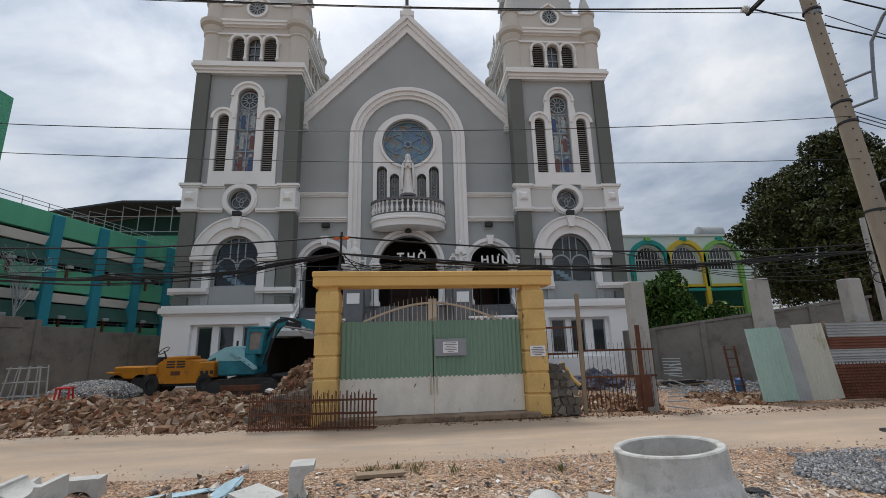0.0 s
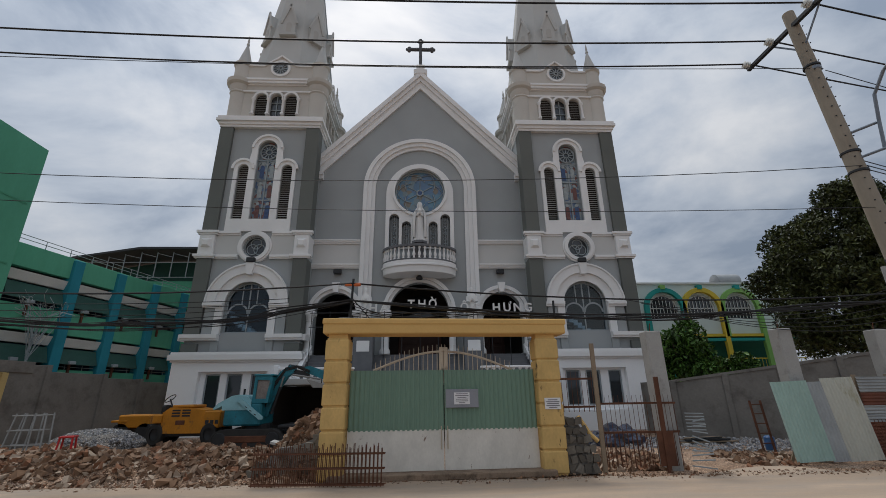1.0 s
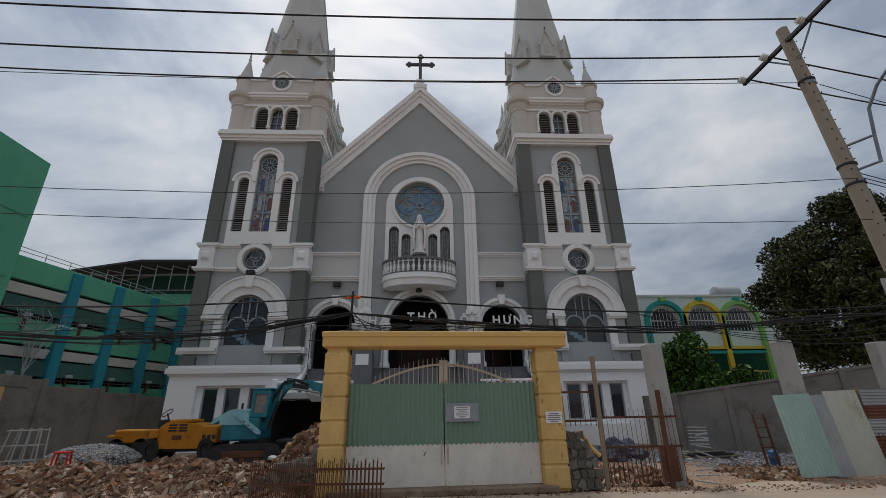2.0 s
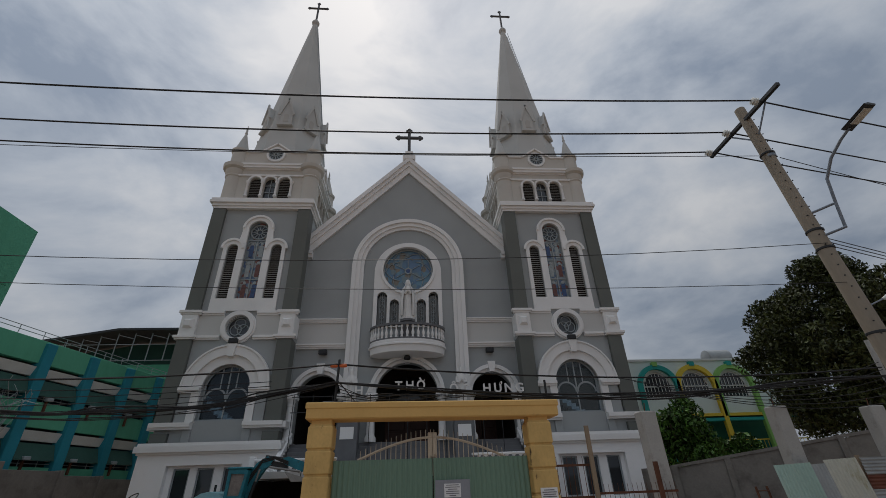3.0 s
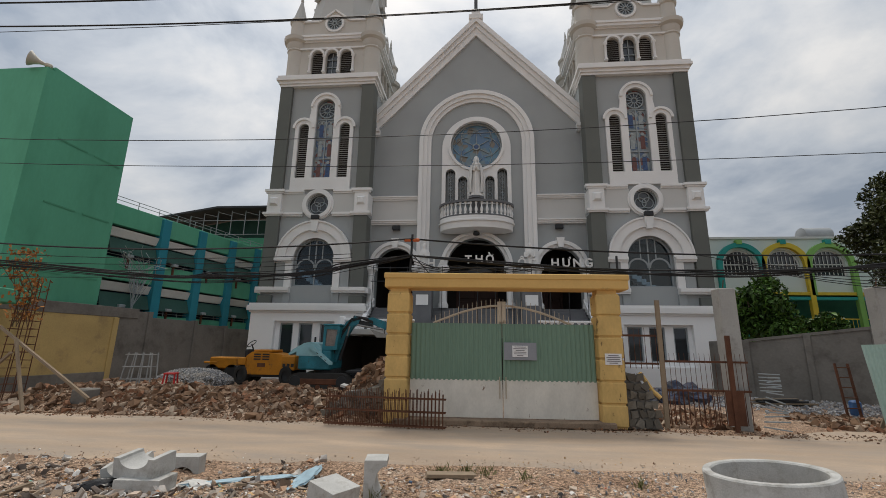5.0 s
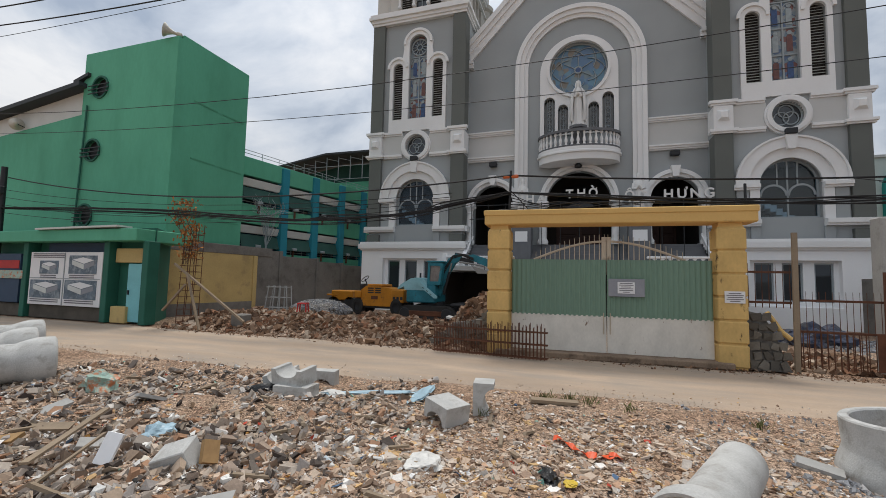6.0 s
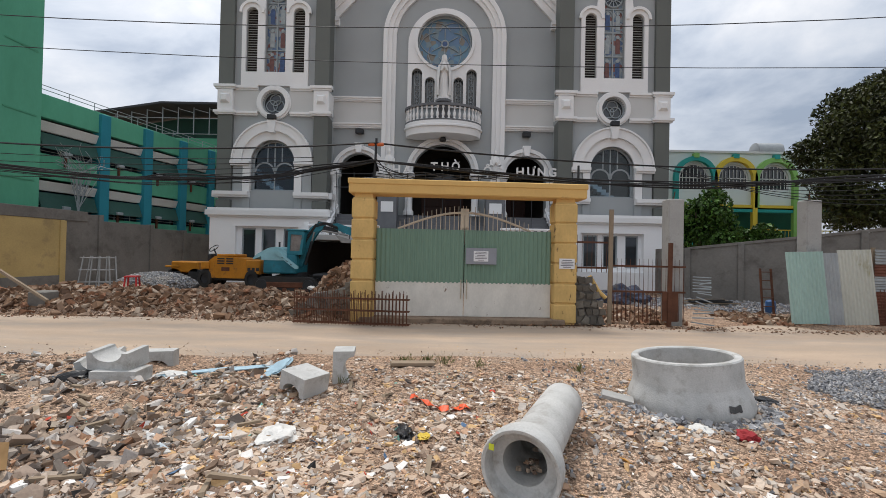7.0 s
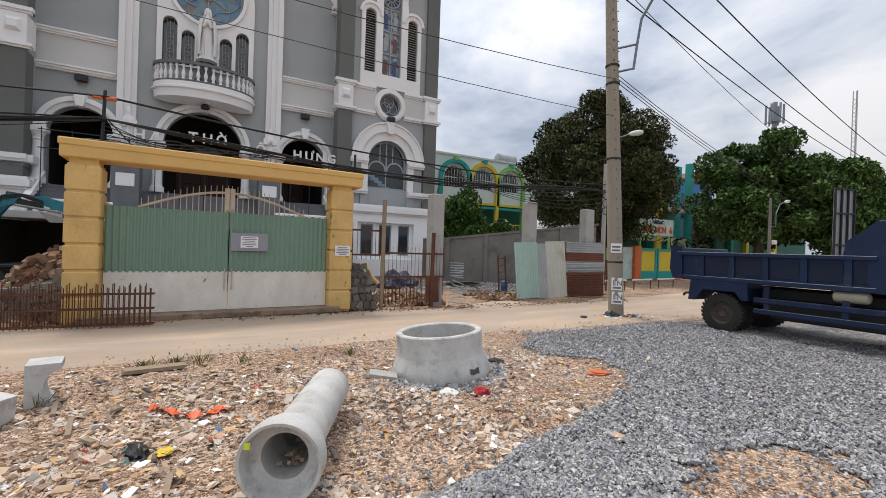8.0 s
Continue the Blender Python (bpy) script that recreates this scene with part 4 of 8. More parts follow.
def height(x, y):
    h = -0.03
    near = 1 - smooth01(road_near(x) - .7, road_near(x) + .1, y)
    gravel = smooth01(2.2, 4.6, x + .25 * (y - 4))
    amp = 0.075 * (1 - .75 * gravel)
    left = smooth01(1.0, -3.0, x) if x < 1 else 0
    h += near * (0.035 + amp * noise.noise(Vector((x * .9, y * .9, 1))) + .6 * amp * noise.noise(Vector((x * 2.6, y * 2.6, 5))) + .3 * amp * noise.noise(Vector((x * 7, y * 7, 9))))
    h += near * .10 * left * (.6 + 1.3 * noise.noise(Vector((x * .8, y * .8, 12))) + .5 * noise.noise(Vector((x * 2.1, y * 2.1, 14))))
    # earth bank along the far side of the road, open at the drive
    bank = smooth01(9.75, 10.7, y) * (1 - smooth01(11.6, 13.2, y)) * smooth01(-1.9, -3.0, x) * smooth01(-12.6, -10.8, x)
    h += bank * (.40 + .3 * noise.noise(Vector((x * .9, y * .9, 3))) + .12 * noise.noise(Vector((x * 3, y * 3, 4))))
    yard = smooth01(10.2, 12, y)
    h += yard * (.05 + .05 * noise.noise(Vector((x * .6, y * .6, 7))))
    return h


def spread(lo, hi, a, b, fine, coarse):
    """Grid lines: fine from a to b, widening towards lo and hi."""
    out = [a + i * fine for i in range(int((b - a) / fine) + 1)]
    s, v = fine, out[-1]
    while v < hi:
        s = min(coarse, s * 1.35)
        v += s
        out.append(v)
    s, v = fine, out[0]
    while v > lo:
        s = min(coarse, s * 1.35)
        v -= s
        out.insert(0, v)
    return out


def sheet_grid(xs, ys, hf, keep=None):
    me_v = [(x, y, hf(x, y)) for y in ys for x in xs]
    n = len(xs)
    f = []
    for j in range(len(ys) - 1):
        for i in range(n - 1):
            if keep is None or keep((xs[i] + xs[i + 1]) / 2, (ys[j] + ys[j + 1]) / 2):
                f.append((j * n + i, j * n + i + 1, (j + 1) * n + i + 1, (j + 1) * n + i))
    return me_v, f


def raw_mesh(name, v, f, material, smooth=True):
    me = bpy.data.meshes.new(name)
    me.from_pydata(v, [], f)
    me.materials.append(material)
    if smooth:
        me.polygons.foreach_set("use_smooth", [True] * len(me.polygons))
    me.update()
    return new(name, me)


v, f = sheet_grid(spread(-900, 900, -13, 15, .11, 150), spread(-900, 1400, .6, 13, .11, 150), height)
tagged(raw_mesh("ground", v, f, M_DIRT), "sandy rubble-strewn building ground", "ground", kind="structure")


def road_h(x, y):
    return 0.012 + .018 * noise.noise(Vector((x * .35, y * .5, 2))) + .006 * noise.noise(Vector((x * 2, y * 2, 2)))


xs = spread(-300, 300, -14, 16, .25, 25)
rows_ = 14
v = []
for j in range(rows_ + 1):
    for x in xs:
        a = road_near(x) if abs(x) < 40 else 6.6
        b = 9.95 + .16 * noise.noise(Vector((x * .7, 8, 0))) + (.9 * smooth01(6, 8.2, x) * (1 - smooth01(8.4, 9.4, x))) + .12 * max(0, min(x, 40) - 9)
        y = a + (b - a) * j / rows_
        v.append((x, y, road_h(x, y) - (.05 if j in (0, rows_) else 0)))
n_ = len(xs)
f = [(j * n_ + i, j * n_ + i + 1, (j + 1) * n_ + i + 1, (j + 1) * n_ + i) for j in range(rows_) for i in range(n_ - 1)]
tagged(raw_mesh("road", v, f, M_ROAD), "narrow dusty asphalt road", "road", kind="structure")


GRAVEL_EDGE = [(-4.0, .6), (1.0, 1.15), (2.35, 1.7), (2.75, 2.9), (3.1, 4.3), (3.7, 5.15), (4.4, 5.35), (4.9, 4.9), (5.4, 5.0), (6.4, 5.7), (8.0, 6.3)]


def gravel_left(y):
    for (y0, x0), (y1, x1) in zip(GRAVEL_EDGE[:-1], GRAVEL_EDGE[1:]):
        if y <= y1:
            return x0 + (x1 - x0) * max(0.0, (y - y0) / (y1 - y0))
    return GRAVEL_EDGE[-1][1]


def bare_patch(x, y):
    e = .22 * noise.noise(Vector((x * 2.2, y * 2.2, 23))) + .2 * noise.noise(Vector((x * 5, y * 5, 24)))
    return ((x - 4.0) / .85) ** 2 + ((y - 1.4) / .42) ** 2 + 3 * e < 1.0


def in_gravel(x, y):
    e = .22 * noise.noise(Vector((x * 1.1, y * 1.1, 21))) + .14 * noise.noise(Vector((x * 3.1, y * 3.1, 22)))
    return not bare_patch(x, y) and x > gravel_left(y) + 1.6 * e and y < min(road_near(x) - .25, 6.1 + .03 * x) + e * 1.5 and x < 22 + 6 * e and y > -3 + 3 * e


v, f = sheet_grid([.5 + .12 * i for i in range(195)], [-4.2 + .12 * i for i in range(95)], lambda x, y: height(x, y) + .003 + .006 * noise.noise(Vector((x * 3, y * 3, 30))), in_gravel)
tagged(raw_mesh("gravel_patch", v, f, M_GRAVELBED), "bed of grey crushed gravel", "gravel", kind="structure")


def chip(vs, fs, c, sx, sy, sz, rot, rnd):
    """One broken chip: a box with moved corners."""
    k, turn = len(vs), rot.to_matrix()
    for z in (-1, 1):
        for x, y in ((-1, -1), (1, -1), (1, 1), (-1, 1)):
            p = turn @ Vector((x * sx * rnd.uniform(.25, 1.15), y * sy * rnd.uniform(.25, 1.15), z * sz * rnd.uniform(.5, 1.1)))
            vs.append((c[0] + p.x, c[1] + p.y, c[2] + p.z))
    fs += [(k + 3, k + 2, k + 1, k), (k + 4, k + 5, k + 6, k + 7), (k, k + 1, k + 5, k + 4), (k + 1, k + 2, k + 6, k + 5), (k + 2, k + 3, k + 7, k + 6), (k + 3, k, k + 4, k + 7)]


def scatter(name, count, place, size, flat, material, label, seed, tilt=.5):
    rnd = random.Random(seed)
    vs, fs = [], []
    while count > 0:
        p = place(rnd)
        if p is None:
            continue
        count -= 1
        s = size(rnd, p)
        rot = Euler((rnd.gauss(0, tilt), rnd.gauss(0, tilt), rnd.uniform(0, 6.3)))
        sz = s * rnd.uniform(*flat)
        chip(vs, fs, (p[0], p[1], p[2] + sz * .4), s, s * rnd.uniform(.45, .95), sz, rot, rnd)
    ob = raw_mesh(name, vs, fs, material, False)
    return tagged(ob, label, "rubble", kind="stuff")


def near_place(rnd):
    d = 1.4 + 8.5 * rnd.random() ** 1.4
    a = radians(rnd.uniform(-74, 60))
    x, y = .2 + d * math.sin(a), d * math.cos(a)
    if y > road_near(x) - .05 or y < .7:
        return None
    if rnd.random() < .93 * smooth01(-2.3, -.6, y - road_near(x) + .5 * noise.noise(Vector((x * 1.1, y * 1.1, 47)))):
        return None
    if in_gravel(x, y) and rnd.random() < .93:
        return None
    if x > 1.2 and rnd.random() < .3:
        return None
    # bare trodden soil between the heaps and beside the pipe
    if ((x + 3.75) / 1.0) ** 2 + ((y - 4.05) / .5) ** 2 < 1.0 and rnd.random() < .85:
        return None
    if ((x - 4.3) / .95) ** 2 + ((y - 3.7) / .62) ** 2 < 1.0 and rnd.random() < .8:
        return None
    if ((x - 1.75) / .55) ** 2 + ((y - 3.0) / .8) ** 2 < 1.0 and rnd.random() < .6:
        return None
    if noise.noise(Vector((x * .8, y * .8, 40))) < -.1 and rnd.random() < (.78 if x > -1 else .5):
        return None
    if noise.noise(Vector((x * 1.7, y * 1.7, 44))) < -.26 and rnd.random() < (.6 if x > -1 else .35):
        return None
    return x, y, height(x, y)


def heap_side(x, y):
    return smooth01(-1.2, -3.2, x + .9 * noise.noise(Vector((x * .7, y * .7, 61))))


def chips_place(rnd):
    p = near_place(rnd)
    return p if p and rnd.random() > .85 * heap_side(p[0], p[1]) else None


def heap_place(rnd):
    p = near_place(rnd)
    return p if p and rnd.random() < heap_side(p[0], p[1]) else None


scatter("demolition_rubble", 21000, heap_place, lambda r, p: .007 + .017 * r.random() + .07 * r.random() ** 7, (.1, .45), M_HEAP, "dark demolition rubble of plaster, brick, wood and rags", 61, .6)
scatter("rubble", 49000, chips_place, lambda r, p: min(.08, .006 + .016 * r.random() + (.04 * r.random() ** 6) + (.006 if p[0] < -1 else 0) * r.random()), (.12, .42), M_CHIPS, "broken tiles, stones and plaster chips on the ground", 5, .3)
scatter("fine_rubble", 41000, chips_place, lambda r, p: .005 + .009 * r.random(), (.3, .7), M_CHIPS, "fine crushed stone and plaster grit on the ground", 15, .5)
M_LITTER = debris_mat("coloured_litter", [(0.75, 0.75, 0.74), (0.03, 0.03, 0.03), (0.55, 0.62, 0.66), (0.5, 0.08, 0.05), (0.72, 0.70, 0.66), (0.10, 0.08, 0.06), (0.20, 0.40, 0.34), (0.6, 0.3, 0.08), (0.12, 0.2, 0.32), (0.2, 0.13, 0.08), (0.66, 0.6, 0.5), (0.06, 0.05, 0.045)], .2)
scatter("litter_scraps", 2200, lambda r: (lambda q: q if q and (q[0] < .5 or r.random() < .25) else None)(near_place(r)), lambda r, p: .014 + .04 * r.random() ** 2.2, (.06, .2), M_LITTER, "scraps of plastic, paper and rags among the rubble", 16, .6)
scatter("coarse_rubble", 2600, chips_place, lambda r, p: .024 + .045 * r.random() ** 3, (.12, .4), M_CHIPS, "larger broken concrete and tile pieces", 6, .25)


def gravel_place(rnd):
    d = 2.0 + 9.5 * rnd.random() ** 1.3
    a = radians(rnd.uniform(10, 80))
    x, y = .3 + d * math.sin(a), d * math.cos(a)
    if not in_gravel(x, y) and rnd.random() < (.94 if bare_patch(x, y) else .975):
        return None
    if y > road_near(x) - .1:
        return None
    return x, y, height(x, y) + .02


scatter("ring_rubble", 420, lambda r: (lambda a, d: (3.04 + d * math.cos(a), 4.82 + d * math.sin(a), height(3.04 + d * math.cos(a), 4.82 + d * math.sin(a))))(radians(r.uniform(195, 375)), .68 + abs(r.gauss(0, .12))), lambda r, p: .012 + .04 * r.random() ** 2, (.3, .7), M_GRAVEL, "dark broken stones round the foot of the ring", 33, .7)
scatter("gravel", 54000, gravel_place, lambda r, p: .009 + .013 * r.random(), (.4, .8), M_GRAVEL, "grey crushed stone gravel", 8, .8)


def bank_place(rnd):
    x, y = rnd.uniform(-12.2, -1.9), rnd.uniform(9.75, 13.0)
    if rnd.random() > .25 + 1.6 * max(0, height(x, y)):
        return None
    return x, y, height(x, y)


def on_bank(x, y):
    return height(x, y) > .14 and 9.7 < y < 13.3 and -12.7 < x < -1.8


v, f = sheet_grid([-12.8 + .12 * i for i in range(93)], [9.6 + .12 * i for i in range(32)], lambda x, y: height(x, y) + .008 + .03 * noise.noise(Vector((x * 5, y * 5, 31))), on_bank)
M_EARTH = soil("brown_loose_earth", (0.12, 0.072, 0.045), (0.20, 0.12, 0.075), (0.28, 0.185, 0.125), 1.4)
tagged(raw_mesh("earth_bank", v, f, M_EARTH), "bank of loose brown earth along the road", "earth", kind="structure")
scatter("bank_rubble", 17000, bank_place, lambda r, p: .012 + .02 * r.random() + .11 * r.random() ** 8, (.3, .8), M_CLODS, "heap of brown earth and broken masonry along the road", 9, .7)


def mound_h(x, y):
    """A heap of broken masonry that climbs to the gate pillar."""
    f_ = smooth01(-3.9, -2.0, x) * (1 - smooth01(.35, .95, abs(y - 10.95)))
    return f_ * (1.22 + .18 * noise.noise(Vector((x * 2, y * 2, 71))) + .08 * noise.noise(Vector((x * 7, y * 7, 72))))


v, f = sheet_grid([-4.0 + .07 * i for i in range(29)], [9.98 + .07 * i for i in range(29)], lambda x, y: .02 + mound_h(x, y), lambda x, y: mound_h(x, y) > .03 and x < -1.97)
tagged(raw_mesh("masonry_mound", v, f, M_EARTH), "steep mound of earth and broken masonry beside the gate pillar", "earth", kind="structure")
scatter("mound_rubble", 2600, lambda r: (lambda x, y: (x, y, .02 + mound_h(x, y)) if mound_h(x, y) > .05 else None)(r.uniform(-3.95, -2.0), r.uniform(10.0, 11.9)), lambda r, p: .012 + .03 * r.random() + .11 * r.random() ** 7, (.3, .8), M_CLODS, "broken bricks, plaster and earth clods on the mound", 73, .7)


scatter("pole_foot_rubble", 260, lambda r: (lambda x, y: (x, y, height(x, y) + .02))(9.55 + r.gauss(0, .42), 7.2 + r.gauss(0, .22)), lambda r, p: .015 + .06 * r.random() ** 3, (.2, .6), M_LITTER, "torn plastic and broken concrete round the foot of the pole", 74, .6)


def yard_place(rnd):
    x, y = rnd.uniform(6.6, 14), rnd.uniform(12.6, 17)
    if abs(x - 7.6) < 1.0 and y < 14 and rnd.random() < .9:
        return None
    return x, y, height(x, y)


scatter("yard_gravel", 5000, yard_place, lambda r, p: .02 + .05 * r.random() ** 4, (.4, .8), M_GRAVEL, "grey stones in the side yard", 10, .7)
scatter("gate_rubble", 1600, lambda r: (lambda x, y: (x, y, height(x, y)))(r.uniform(4.0, 6.3), r.uniform(10.5, 12.5)), lambda r, p: .03 + .1 * r.random() ** 2.5, (.4, .8), M_CLODS, "brown broken masonry behind the fence", 11, .7)

scatter("yard_rubble", 700, lambda r: (lambda x, y: (x, y, height(x, y)))(r.gauss(8.75, .35), r.gauss(11.7, .4)), lambda r, p: .03 + .09 * r.random() ** 2.5, (.4, .8), M_CLODS, "small heap of broken masonry behind the hoarding", 17, .7)
scatter("road_edge_grit", 2600, lambda r: (lambda x: (x, road_near(x) + r.gauss(.0, .28), .012))(r.uniform(-12, 12)), lambda r, p: .004 + .014 * r.random() ** 3, (.3, .6), M_CHIPS, "loose grit along the road edge", 18, .6)
scatter("far_edge_grit", 2500, lambda r: (lambda x: (x, 9.75 + r.gauss(0, .2), .012))(r.uniform(-12, 13)), lambda r, p: .008 + .03 * r.random() ** 3, (.3, .6), M_CLODS, "loose earth crumbs along the far road edge", 20, .6)

# ---------- gate ----------
gate = thing("gate", "yellow masonry gateway with closed green sheet-metal leaves", "gate")
M_SILL = mat("muddy_brown_concrete", (0.24, 0.175, 0.125), 0.95, 0.3, 2.5, 40, 0.4, stain=(0.12, 0.085, 0.06), stain_at=(0.5, 0.65))


def pillar(x0, x1, y):
    for i in range(6):
        z0 = .02 + i * .477
        bm = box(B(), x0, x1, y - .26, y + .26, z0 + .018, z0 + .477 - .018, .022)
        part("pillar_block", bm, M_YEL, gate)
    part("pillar_core", box(B(), x0 + .03, x1 - .03, y - .23, y + .23, 0, 2.9), M_YEL, gate)
    part("pillar_neck", box(B(), x0 + .05, x1 - .05, y - .2, y + .2, 2.88, 3.02), M_YELTOP, gate)


pillar(-1.95, -1.43, 9.98)
pillar(2.81, 3.35, 10.24)
rot_gate = Matrix.Translation((-2.04, 9.98, 0)) @ pose(0, 0, 0, 0, 0, 2.95)
part("beam", box(B(), 0, 5.6, -.3, .3, 2.99, 3.33, .025, rot_gate), M_YELTOP, gate)
part("beam_coping", box(B(), -.02, 5.62, -.32, .32, 3.2, 3.335, .02, rot_gate), M_YELTOP, gate)
part("gate_sill", box(B(), .3, 5.1, -.36, .3, 0.0, .13, .02, rot_gate), M_SILL, gate)
# corrugated upper sheets, plain lower sheets
def corrugated(bm, x0, x1, z0, z1, y, pitch=.11, deep=.022, m=None):
    n = int((x1 - x0) / pitch * 4)
    v, f = [], []
    for i in range(n + 1):
        x = x0 + (x1 - x0) * i / n
        d = (0, 1, 1, 0)[i % 4] * deep
        for yy in (y - d, y - d + .004):
            v += [(x, yy, z0), (x, yy, z1)]
    for i in range(n):
        a, b = i * 4, i * 4 + 4
        f += [(a, b, b + 1, a + 1), (a + 2, a + 3, b + 3, b + 2), (a + 1, b + 1, b + 3, a + 3), (a, a + 2, b + 2, b)]
    return add(bm, v, f, m)


for a, b in ((.63, 2.72), (2.74, 4.83)):
    leaf = part("gate_leaf", corrugated(B(), a, b, .93, 2.2, -.02, .105, .02, rot_gate), M_GREENSHEET, gate, "green corrugated gate leaf")
    part("lower_sheet", box(B(), a, b, -.03, -.01, .14, .95, 0, rot_gate), M_WHITESHEET, leaf, "dirty white sheet with rust spots")
    fr = B()
    for x in (a + .03, b - .03):
        box(fr, x - .025, x + .025, .0, .05, .14, 2.25, 0, rot_gate)
    for z in (.2, 1.0, 2.1):
        box(fr, a, b, .01, .045, z - .02, z + .02, 0, rot_gate)
    part("leaf_frame", fr, M_GATEBAR, leaf)
    # arched crest of upright bars
    cr = B()
    s = 1 if a < 1 else -1
    base = a if s > 0 else b
    pts = []
    for i in range(13):
        f_ = i / 12
        pts.append(rot_gate @ Vector((base + s * (.5 + 1.59 * f_), .02, 2.2 + .42 * math.sin(f_ * math.pi / 2))))
    tube(cr, pts, .028, 6)
    part("crest_rail", cr, M_GATEBAR, leaf)
    for i in range(15):
        x = base + s * (.5 + .108 * i + .05)
        f_ = (.108 * i + .05) / 1.59
        zt = 2.2 + .42 * math.sin(min(1, f_) * math.pi / 2)
        part("crest_bar", rod(B(), rot_gate @ Vector((x, .02, 2.0)), rot_gate @ Vector((x, .02, zt + .16)), .012, 6, .006), M_GATEBAR, leaf)
    x = b - .03 if a < 1 else a + .03
    part("meeting_post", box(B(), x - .06, x + .06, -.0, .06, 1.9, 2.72, .01, rot_gate), M_GATEBAR, leaf)
for x in (2.66, 2.8):
    part("gate_latch", rod(B(), rot_gate @ Vector((x, -.05, .55)), rot_gate @ Vector((x, -.05, 1.02)), .012, 6), M_GATEBAR, gate)
sb = part("sign_board", box(B(), 2.76, 3.5, -.085, -.065, 1.39, 1.78, .004, rot_gate), M_SIGNGREY, gate, "grey board with a white notice")
part("notice", box(B(), 2.95, 3.3, -.095, -.087, 1.46, 1.71, 0, rot_gate), M_PAPER, sb)
for i in range(6):
    w = (.26, .3, .2, .28, .28, .14)[i]
    part("notice_line", box(B(), 3.125 - w / 2, 3.125 + w / 2, -.1, -.096, 1.675 - i * .038, 1.688 - i * .038, 0, rot_gate), M_INK, sb)
pb = part("pillar_notice", box(B(), 2.93, 3.29, 9.965, 9.975, 1.33, 1.57), M_PAPER, gate, "white notice on the pillar")
for i in range(5):
    w = (.22, .3, .26, .3, .18)[i]
    part("notice_line", box(B(), 3.11 - w / 2, 3.11 + w / 2, 9.958, 9.962, 1.52 - i * .04, 1.535 - i * .04), M_INK, pb)
# iron mast on the beam that carries the cables
mast = thing("cable_mast", "short rusty iron mast with orange insulators on the gate beam", "cable mast", at=(-1.49, 10.0, 3.335))
part("mast_bar", rod(B(), (0, 0, 0), (.03, 0, 1.0), .03, 6), M_IRON, mast)
part("mast_foot", box(B(), -.25, .2, -.08, .08, 0, .06, .01), M_IRON, mast)
part("mast_stay", rod(B(), (0, 0, .55), (.45, 0, .05), .012, 5), M_IRON, mast)
M_ORANGE = mat("orange_plastic", (0.55, 0.13, 0.04), 0.5, 0.15, 4, 40, 0.05)
for s in (-1, 1):
    part("insulator", lathe(B(), [(.03, 0), (.045, .03), (.045, .14), (.03, .17)], 10, T(.02 + s * .02, 0, .86, 0, s * 90, 0)), M_ORANGE, mast, "orange insulator")
mast2 = thing("cable_mast", "short dark iron mast on the end of the gate beam", "cable mast", at=(3.43, 10.25, 3.335))
part("mast_bar", rod(B(), (0, 0, 0), (0, 0, .5), .028, 6), M_IRON, mast2)

# rusty grille lying against the gate
grille = thing("rusty_grille", "rusty iron railing panels leaning before the gate pillar", "railing", at=(-3.12, 9.55, .0))
for k in range(2):
    for z in (.06, .34, .6):
        part("rail", beam(B(), (0, -.1 - .14 * k, z), (2.6, -.28 - .14 * k, z), .02, .022), M_RUST, grille)
    for i in range(33):
        x = .04 + i * .078
        part("bar", rod(B(), (x, -.1 - .07 * x - .14 * k, .03), (x, -.12 - .07 * x - .14 * k + .03, .74 + .05 * math.sin(i * 2.3 + k)), .009, 5), M_RUST, grille)
# rubble stone stub wall
stub = thing("stone_wall_stub", "broken rubble-stone wall stub beside the gate pillar", "wall", at=(0, 0, 0))
M_STONE = mat("dark_rubble_stone", (0.13, 0.115, 0.095), 0.9, 0.3, 3, 40, 0.4, per_piece=.35)
part("stub_core", prism(B(), [(3.36, 0), (4.1, 0), (3.95, .35), (3.8, .8), (3.62, 1.12), (3.36, 1.18)], 10.12, 10.42), M_CEM, stub)
rnd = random.Random(3)
for i in range(6):
    for j in range(5):
        z = .12 + i * .19
        x = 3.45 + j * .17 + .05 * (i % 2)
        if x < 4.12 - (z > .3) * (z - .3) * .5 and x < 4.1:
            vs, fs = [], []
            chip(vs, fs, (x, 10.1, z), .095, .05, .09, Euler((0, rnd.gauss(0, .25), 0)), rnd)
            part("stone", add(B(), vs, fs), M_STONE, stub)
part("coping_scroll", tube(B(), [(3.72, 10.2, 1.16), (3.84, 10.2, .98), (3.96, 10.2, .78), (4.12, 10.2, .64)], .05, 8), M_YEL, stub)
# low broken wall end left of the gate
lw = thing("broken_wall", "broken end of a rubble masonry wall", "wall")
part("wall_core", prism(B(), [(-3.5, 0), (-1.96, 0), (-1.96, 1.05), (-2.15, .8), (-2.5, .66), (-2.9, .62), (-3.2, .3)], 10.15, 10.5), M_CEM, lw)
rnd = random.Random(4)
for i in range(40):
    x = rnd.uniform(-3.4, -2.0)
    z = rnd.uniform(.1, max(.15, .85 + .45 * (x + 2.0)))
    vs, fs = [], []
    chip(vs, fs, (x, 10.13, z), .11, .06, .09, Euler((0, rnd.gauss(0, .3), 0)), rnd)
    part("stone", add(B(), vs, fs), M_STONE, lw)
# iron fence to the right of the gate
fence = thing("iron_fence", "rusty spiked iron fence with a bent end", "fence")
